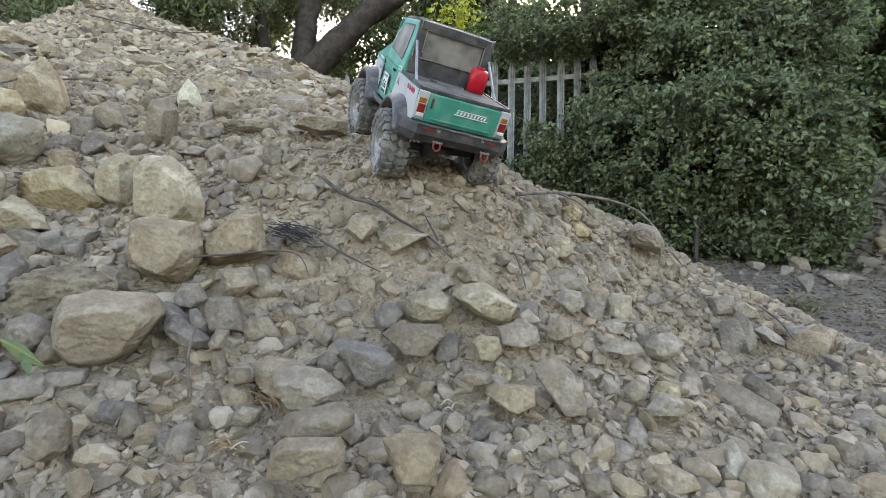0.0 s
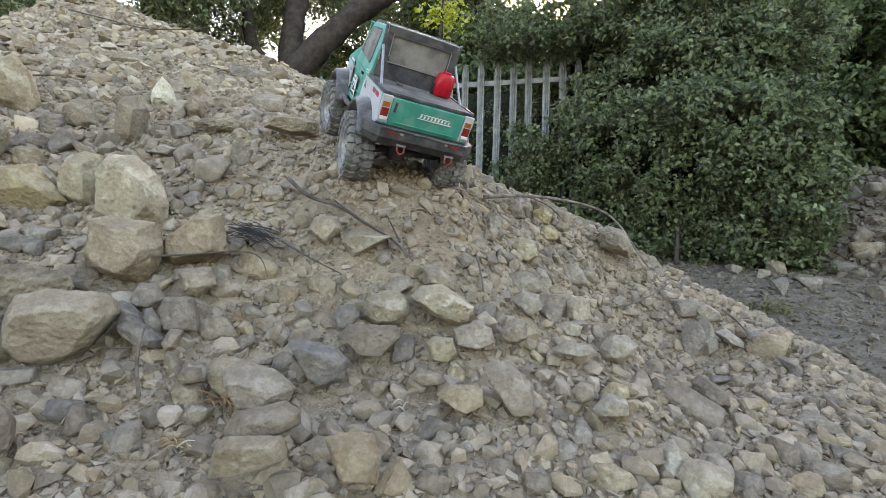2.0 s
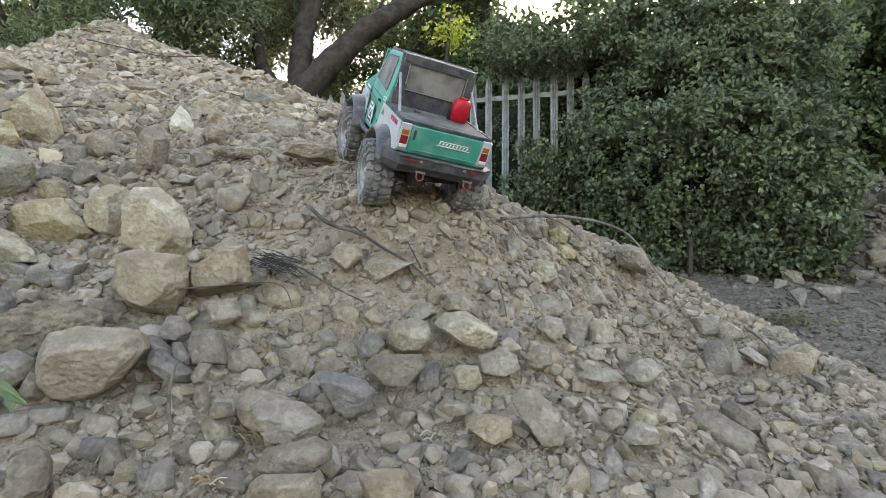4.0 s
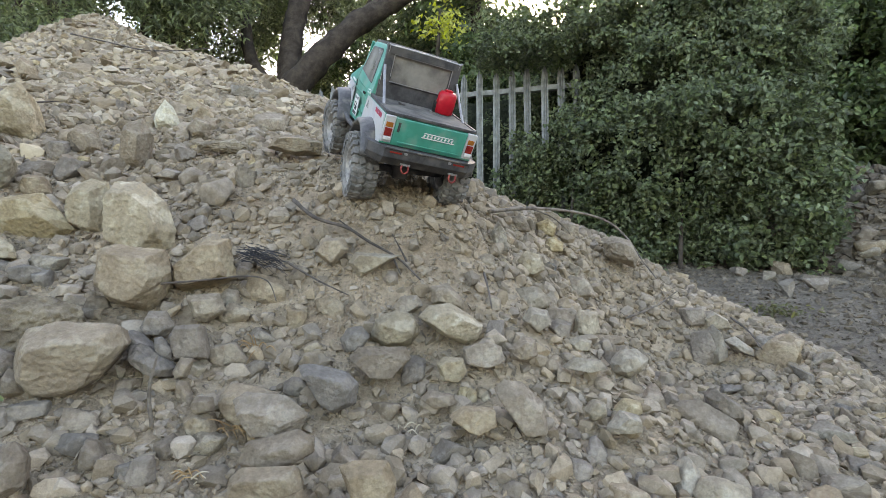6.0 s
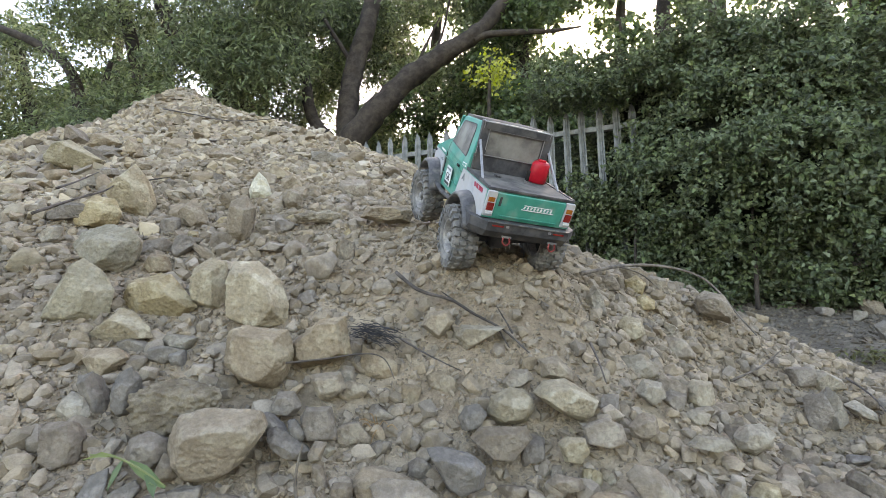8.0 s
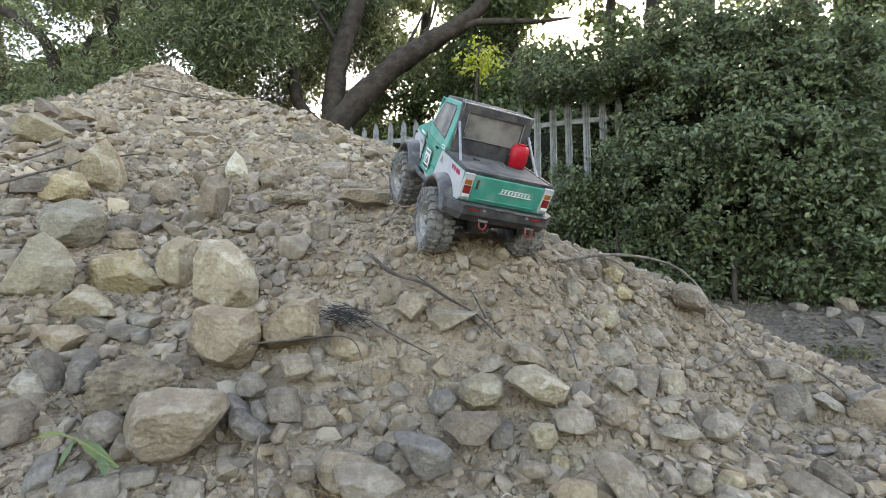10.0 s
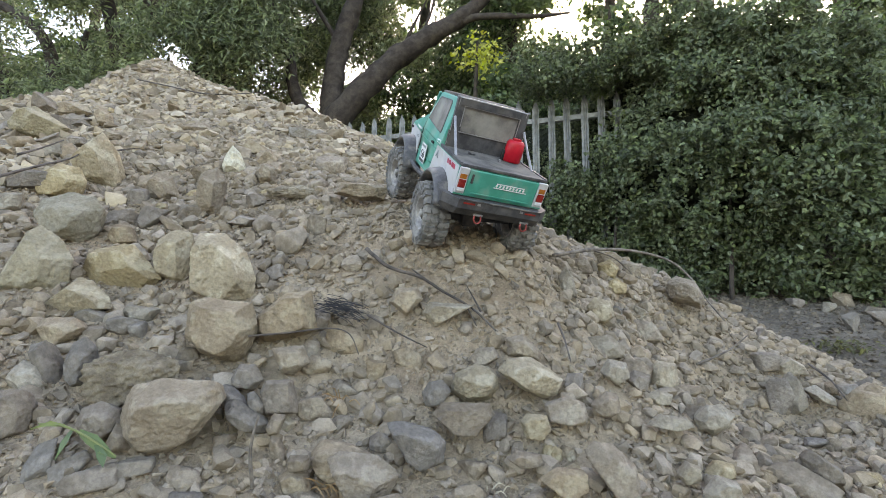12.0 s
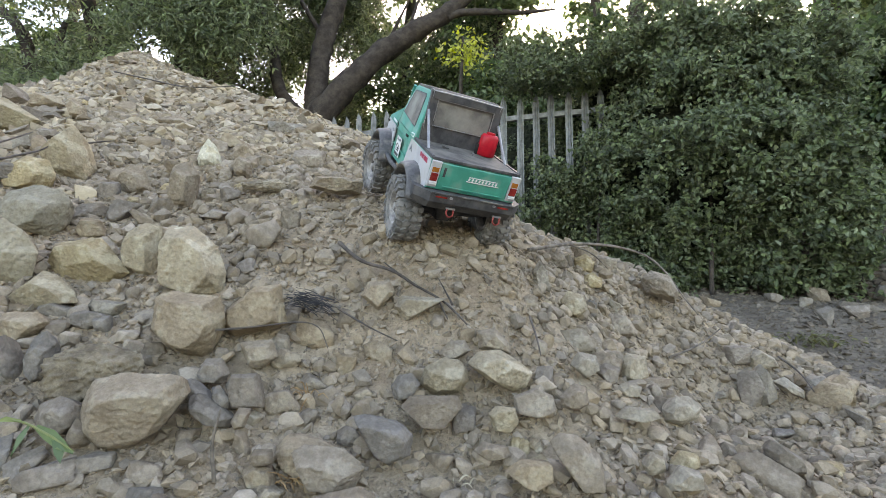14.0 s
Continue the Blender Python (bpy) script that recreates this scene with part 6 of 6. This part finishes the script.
# ---- sticks, roots and plants ----
def stick(name, label, points, radius, shoots=(), category="twig", material=None):
    base = Vector(points[0])
    t = thing(name, label, category, Matrix.Translation(base))
    n = len(points)
    part("stem", limb([Vector(p) - base for p in points], [radius * (1 - 0.65 * k / (n - 1)) for k in range(n)], 7, n), material or TWIG, t, smooth=True)
    for line in shoots:
        part("shoot", limb([Vector(p) - base for p in line], [radius * 0.55 * (1 - 0.6 * k / (len(line) - 1)) for k in range(len(line))], 6, n), material or TWIG, t, smooth=True)
    return t


DARK_TWIG = surface("dark_twig", (0.05, 0.042, 0.036), (0.12, 0.1, 0.085), 40.0, 0.9, 0.6, 150.0, 0.001)
stick("branch", "thin dark dead branch lying across the worn slope",
      [(-0.208, 0.806, 0.567), (-0.161, 0.775, 0.532), (-0.108, 0.773, 0.515), (-0.066, 0.764, 0.489), (-0.02, 0.753, 0.463), (0.018, 0.722, 0.428)], 0.0036,
      [[(-0.006, 0.75, 0.458), (-0.018, 0.76, 0.48), (-0.031, 0.766, 0.503)], [(-0.03, 0.757, 0.468), (-0.012, 0.72, 0.436)], [(-0.1, 0.772, 0.512), (-0.125, 0.79, 0.53)]], material=DARK_TWIG)
stick("twig", "thin dark twig caught between the stones", [(-0.178, 0.7, 0.452), (-0.133, 0.684, 0.428), (-0.082, 0.673, 0.405)], 0.002, material=DARK_TWIG)
stick("twig", "grey dead twig arching over the crest of the heap",
      [(0.141, 1.0, 0.575), (0.247, 1.15, 0.605), (0.36, 1.3, 0.622), (0.44, 1.33, 0.612), (0.49, 1.32, 0.588), (0.525, 1.3, 0.545), (0.545, 1.26, 0.49), (0.564, 1.215, 0.44)], 0.0046,
      [[(0.247, 1.15, 0.605), (0.31, 1.2, 0.59), (0.36, 1.24, 0.555)]])
stick("root", "curved dark brown root lying under a flat block", [(-0.369, 0.632, 0.416), (-0.33, 0.632, 0.421), (-0.276, 0.64, 0.426), (-0.223, 0.656, 0.432), (-0.193, 0.655, 0.424), (-0.174, 0.636, 0.397)], 0.0019, category="root", material=DARK_TWIG)
stick("twig", "long bent twig on the upper heap", [(-1.78, 2.28, 1.635), (-1.534, 2.17, 1.54), (-1.286, 2.06, 1.445), (-1.1, 2.02, 1.42), (-0.93, 1.93, 1.385)], 0.004, material=DARK_TWIG)
stick("twig", "short straight twig on the upper heap", [(-1.216, 1.7, 1.2), (-1.155, 1.77, 1.232), (-1.102, 1.84, 1.262)], 0.004, material=DARK_TWIG)
stick("twig", "long dark twig lying among the big rocks", [(-0.979, 0.830, 0.715), (-0.978, 0.925, 0.767), (-0.971, 1.003, 0.808), (-0.986, 1.051, 0.836)], 0.0036, material=DARK_TWIG)
stick("twig", "short dark twig lying over the big rocks", [(-1.040, 0.943, 0.802), (-1.042, 1.000, 0.835), (-1.075, 1.099, 0.890)], 0.0032, material=DARK_TWIG)
stick("twig", "thin dark twig lying flat on the heap", [(-1.033, 1.179, 0.881), (-1.019, 1.233, 0.906), (-1.001, 1.283, 0.927)], 0.0035, material=DARK_TWIG)
stick("twig", "thin grey twig sticking out of the gravel", [(0.437, 1.06, 0.352), (0.518, 1.11, 0.375), (0.59, 1.16, 0.41)], 0.003)
stick("twig", "thin dark twig lying in the gravel", [(0.697, 1.132, 0.35), (0.71, 1.08, 0.32), (0.7, 1.02, 0.29)], 0.0026, material=DARK_TWIG)
stick("twig", "thin brown twig on the stones", [(0.118, 0.77, 0.44), (0.123, 0.728, 0.411), (0.125, 0.69, 0.385)], 0.0022, material=DARK_TWIG)
stick("dry_stalk", "upright dry stalk of a dead weed", [(-0.243, 0.47, 0.27), (-0.246, 0.468, 0.31), (-0.238, 0.466, 0.345)], 0.0025, category="stalk")


def build_bristles():
    bundle = thing("bristle_bundle", "tangled bundle of black fibrous bristles on the stones", "bristles", pose(-0.215, 0.69, 0.46) @ Matrix.Scale(0.85, 4))
    rng = random.Random(3)
    ink = surface("black_fibre", (0.012, 0.012, 0.014), (0.05, 0.05, 0.055), 60.0, 0.8, 0)
    v, f = [], []
    for k in range(62):
        o = Vector((rng.gauss(-0.012, 0.012), rng.gauss(0, 0.008), rng.gauss(0.004, 0.006)))
        d = Vector((1, rng.gauss(-0.15, 0.22), rng.gauss(-0.32, 0.18))).normalized()
        ln = rng.uniform(0.025, 0.055)
        mid = o + d * ln * 0.5 + Vector((0, rng.gauss(0, 0.003), rng.gauss(0.004, 0.003)))
        side = Vector((0, 0.0005, 0.0004))
        up = Vector((0, -0.0003, 0.0006))
        b = len(v)
        for p in (o - d * ln * 0.45, mid, o + d * ln):
            v += [p + side, p - side, p + up]
        for q in (0, 3):
            f += [(b + q, b + q + 1, b + q + 4, b + q + 3), (b + q + 1, b + q + 2, b + q + 5, b + q + 4), (b + q + 2, b + q, b + q + 3, b + q + 5)]
    part("fibre_tuft", sheet("fibres", [p[:] for p in v], f, ink), ink, bundle)


build_bristles()


def blade(points, width, name, material, parent):
    """A long leaf, creased along its middle."""
    pts = [Vector(p) for p in points]
    bm = bmesh.new()
    rows = []
    n = len(pts)
    for i, p in enumerate(pts):
        d = (pts[min(i + 1, n - 1)] - pts[max(i - 1, 0)]).normalized()
        s = d.cross(Vector((0, -0.6, 0.8))).normalized()
        w = width * math.sin(math.pi * min(0.97, 0.12 + 0.88 * i / (n - 1)))
        rows.append([bm.verts.new(p + s * w), bm.verts.new(p + Vector((0, 0.001, -0.002))), bm.verts.new(p - s * w)])
    for a, b in zip(rows[:-1], rows[1:]):
        for i in (0, 1):
            bm.faces.new((a[i], a[i + 1], b[i + 1], b[i]))
    part(name, bm, material, parent, smooth=True)


def build_plants():
    bright = leafy("fresh_leaf", (0.11, 0.165, 0.055), (0.19, 0.25, 0.095), 0.1)
    young = leafy("yellow_green_leaf", (0.17, 0.20, 0.05), (0.28, 0.31, 0.10), 0.1)
    # darker copy of the leaf green: shade painted onto the drooping leaves
    shaded = leafy("shaded_leaf", (0.075, 0.12, 0.05), (0.12, 0.175, 0.075), 0.1)
    plant = thing("weed", "wilting green weed with long leaves among the stones", "weed", pose(-0.44, 0.462, 0.318) @ Matrix.Scale(0.72, 4))
    part("stem", limb([(-0.066, 0.0, 0.018), (-0.02, -0.003, 0.016), (0.03, -0.01, 0.0), (0.075, -0.014, -0.022)], [0.0012, 0.0018, 0.0016, 0.001], 6, 2), young, plant, "pale green stem")
    blade([(-0.022, -0.002, 0.017), (-0.045, -0.006, 0.02), (-0.072, -0.008, 0.012)], 0.0055, "leaf", young, plant)
    blade([(-0.006, -0.004, 0.012), (-0.012, -0.012, -0.006), (-0.02, -0.016, -0.03)], 0.007, "leaf", shaded, plant)
    blade([(0.002, -0.002, 0.01), (0.028, -0.006, -0.001), (0.052, -0.012, -0.014), (0.074, -0.015, -0.024)], 0.009, "leaf", bright, plant)
    blade([(0.04, -0.012, -0.006), (0.056, -0.018, -0.022), (0.06, -0.02, -0.036)], 0.007, "leaf", shaded, plant)
    olive = leafy("olive_leaf", (0.085, 0.082, 0.032), (0.15, 0.145, 0.06))
    rng = np.random.default_rng(5)
    clump = thing("weed", "small olive green weed growing at the foot of the heap", "weed", pose(1.65, 2.55, float(ground_z(1.65, 2.55))))
    at = rng.normal(size=(150, 3)) * np.array([0.09, 0.07, 0.018]) + np.array([0, 0, 0.03])
    v, f = leaves(rng, at, np.tile((0, -0.4, 0.8), (150, 1)), 0.034, 0.014, 0.7)
    part("leaves", sheet("leaves", v, f, olive), olive, clump)


build_plants()


def build_straw():
    """Small tufts of dead stalks caught between the stones."""
    dry = surface("dry_straw", (0.22, 0.13, 0.06), (0.36, 0.24, 0.12), 60.0, 0.9, 0)
    pale = surface("pale_straw", (0.40, 0.34, 0.24), (0.52, 0.46, 0.34), 60.0, 0.9, 0)
    rng = random.Random(17)
    for at, count, reach, material in STRAW:
        tuft = thing("straw_tuft", "few dead brown stalks caught between stones" if material == "dry" else "pale dry straw stalks lying on the stones", "straw", pose(*at))
        for k in range(count):
            o = Vector((rng.gauss(0, reach * 0.35), rng.gauss(0, reach * 0.2), rng.uniform(0, 0.006)))
            d = Vector((rng.gauss(0, 1), rng.gauss(-0.3, 0.5), rng.gauss(-0.1, 0.6))).normalized() * reach * rng.uniform(0.4, 1.0)
            bend = Vector((0, 0, rng.uniform(0.0, 0.25) * reach))
            part("stalk", limb([o, o + d * 0.5 + bend, o + d], [0.0009, 0.0008, 0.0004], 4, k), dry if material == "dry" else pale, tuft)


STRAW = (((-0.180, 0.518, 0.254), 16, 0.03, "dry"), ((-0.205, 0.627, 0.332), 12, 0.026, "dry"), ((-0.187, 0.454, 0.222), 7, 0.024, "pale"), ((-0.201, 0.455, 0.227), 9, 0.02, "dry"), ((0.010, 0.561, 0.243), 5, 0.02, "pale"))
build_straw()


# ---- loose stone on the heap ----
HERO_AT = np.array(HEROES)


def clear(x, y, room=1.0):
    """True where no placed rock covers the spot."""
    ok = np.ones(len(x), bool)
    for hx, hy, hz, r in HERO_AT:
        ok &= (x - hx) ** 2 + (y - hy) ** 2 > (room * r) ** 2
    return ok


def scattered(rng, count, box, small, large, spots, stay):
    """Spots for stones that neither overlap each other nor lie on the worn track or under the truck: (x, y, half size)."""
    out = []
    for _ in range(12000):
        if len(out) == count:
            break
        x, y, r = rng.uniform(box[0], box[1]), rng.uniform(box[2], box[3]), small * (large / small) ** rng.random() ** 1.4
        if heap_z(x, y) < ground_z(x, y) or rng.random() < stay * bare(x, y) or (abs(x) < 0.34 and 0.9 < y < 1.6 and r > 0.015):
            continue
        if any((x - a) ** 2 + (y - b) ** 2 < (0.8 * (r + c)) ** 2 for a, b, c in spots):
            continue
        spots.append((x, y, r))
        out.append((x, y, r))
    return out


def build_rubble():
    """Broken stones of middling size low on the slope, and the cobbles packed between the larger rocks."""
    rng = random.Random(58)
    spots = [(q[0], q[1], q[3]) for q in HEROES]
    for x, y, r in scattered(rng, 95, (-0.3, 0.95, 0.3, 1.15), 0.013, 0.027, spots, 1.5):
        half = (r, r * rng.uniform(0.6, 0.9), r * rng.uniform(0.5, 0.9))
        rock(rng.choice((TAN, GREY, GREY, PALE, GREY, TAN, SLATE, YELLOW)), (x, y - 0.2 * r, float(heap_z(x, y)) + 0.35 * half[2]), half,
             (rng.uniform(5, 50), rng.uniform(-25, 25), rng.uniform(0, 360)), 4000 + len(spots), fine=4 if r > 0.022 else 3)
    mats = (TAN, GREY, TAN, GREY, YELLOW, TAN)
    shapes = [sheet("stone", rock_shape(7000 + k, 3, 4 + k % 4, 150.0, 0.016, (0.66, 1.0), 0.3)[0] * 0.015, ICO[3][1], mats[k % len(mats)], k % 2 == 0) for k in range(36)]
    cobbles = scattered(rng, 140, (-1.75, -0.28, 0.32, 1.75), 0.015, 0.034, spots, 1.5) + scattered(rng, 158, (-0.85, 0.95, 0.28, 1.3), 0.009, 0.02, spots, 1.0)
    for x, y, r in cobbles:
        n = Vector(slope_normal(np.array([x]), np.array([y]))[0])
        turn = Vector((0, 0, 1)).rotation_difference(n + Vector((rng.gauss(0, 0.3), rng.gauss(0, 0.3), rng.gauss(0, 0.3)))).to_matrix().to_4x4()
        s = (r * rng.uniform(1.0, 1.3), r * rng.uniform(0.75, 1.0), r * rng.uniform(0.5, 0.9))
        ob = new("stone", rng.choice(shapes))
        ob.matrix_basis = Matrix.Translation(Vector((x, y, float(surface_z(x, y)))) + n * s[2] * 0.45) @ turn @ pose(0, 0, 0, 0, 0, rng.uniform(0, 360)) @ Matrix.Diagonal((s[0] / 0.015, s[1] / 0.015, s[2] / 0.015, 1))
        ob.parent = heap
    return np.array([(x, y, 0, r) for x, y, r in spots])


HERO_AT = build_rubble()
scatter("fine_gravel", 56000, 1, 7, (-1.15, 1.1, 0.05, 1.75), (0.0022, 0.009), (0.5, 0.9), on_heap, "fine beige gravel strewn over the slope", heap)
scatter("small_stones", 19000, 2, 26, (-1.2, 1.2, 0.05, 1.8), (0.0045, 0.0165), (0.4, 0.9),
        lambda x, y, rng: on_heap(x, y, rng) & (rng.random(len(x)) > 0.93 * bare(x, y)) & clear(x, y, 0.8) & patchy(x, y, rng, 0.5), "small broken grey and buff stones", heap, sink=0.05, bias=2.0)
scatter("upper_stones", 40000, 3, 12, (-4.0, 2.2, 0.9, 3.7), (0.0055, 0.025), (0.35, 0.8),
        lambda x, y, rng: on_heap(x, y, rng) & ((x < -0.85) | (y > 1.45)) & clear(x, y) & patchy(x, y, rng, 0.4), "small broken stones on the upper heap", heap, BUFF)
scatter("outer_stones", 15000, 6, 8, (-6.2, 2.8, -1.1, 4.9), (0.008, 0.034), (0.35, 0.8),
        lambda x, y, rng: on_heap(x, y, rng) & ((x < -1.1) | (x > 1.0) | (y < 0.15) | (y > 1.7)), "broken stones on the flanks of the heap", heap)
scatter("bank_stones", 2600, 5, 11, (2.75, 4.4, 3.3, 4.7), (0.014, 0.05), (0.5, 0.9), lambda x, y, rng: bank_z(x, y) > ground_z(x, y), "broken grey stones covering the bank", bpy.data.objects["rubble_bank"], DULL, lie=bank_z)
scatter("yard_stones", 10000, 4, 8, (0.6, 4.2, 1.6, 4.4), (0.004, 0.022), (0.4, 0.8), lambda x, y, rng: ~on_heap(x, y, rng), "loose grey stones on the ground", new("yard_litter"), DULL)
scatter("yard_gravel", 7000, 7, 8, (-7.0, 6.0, -4.5, 3.0), (0.005, 0.026), (0.4, 0.8), lambda x, y, rng: ~on_heap(x, y, rng), "loose grey stones on the ground", bpy.data.objects["yard_litter"], DULL)
tagged(bpy.data.objects["yard_litter"], "scattered grey stones lying on the yard", "stones", kind="stuff")
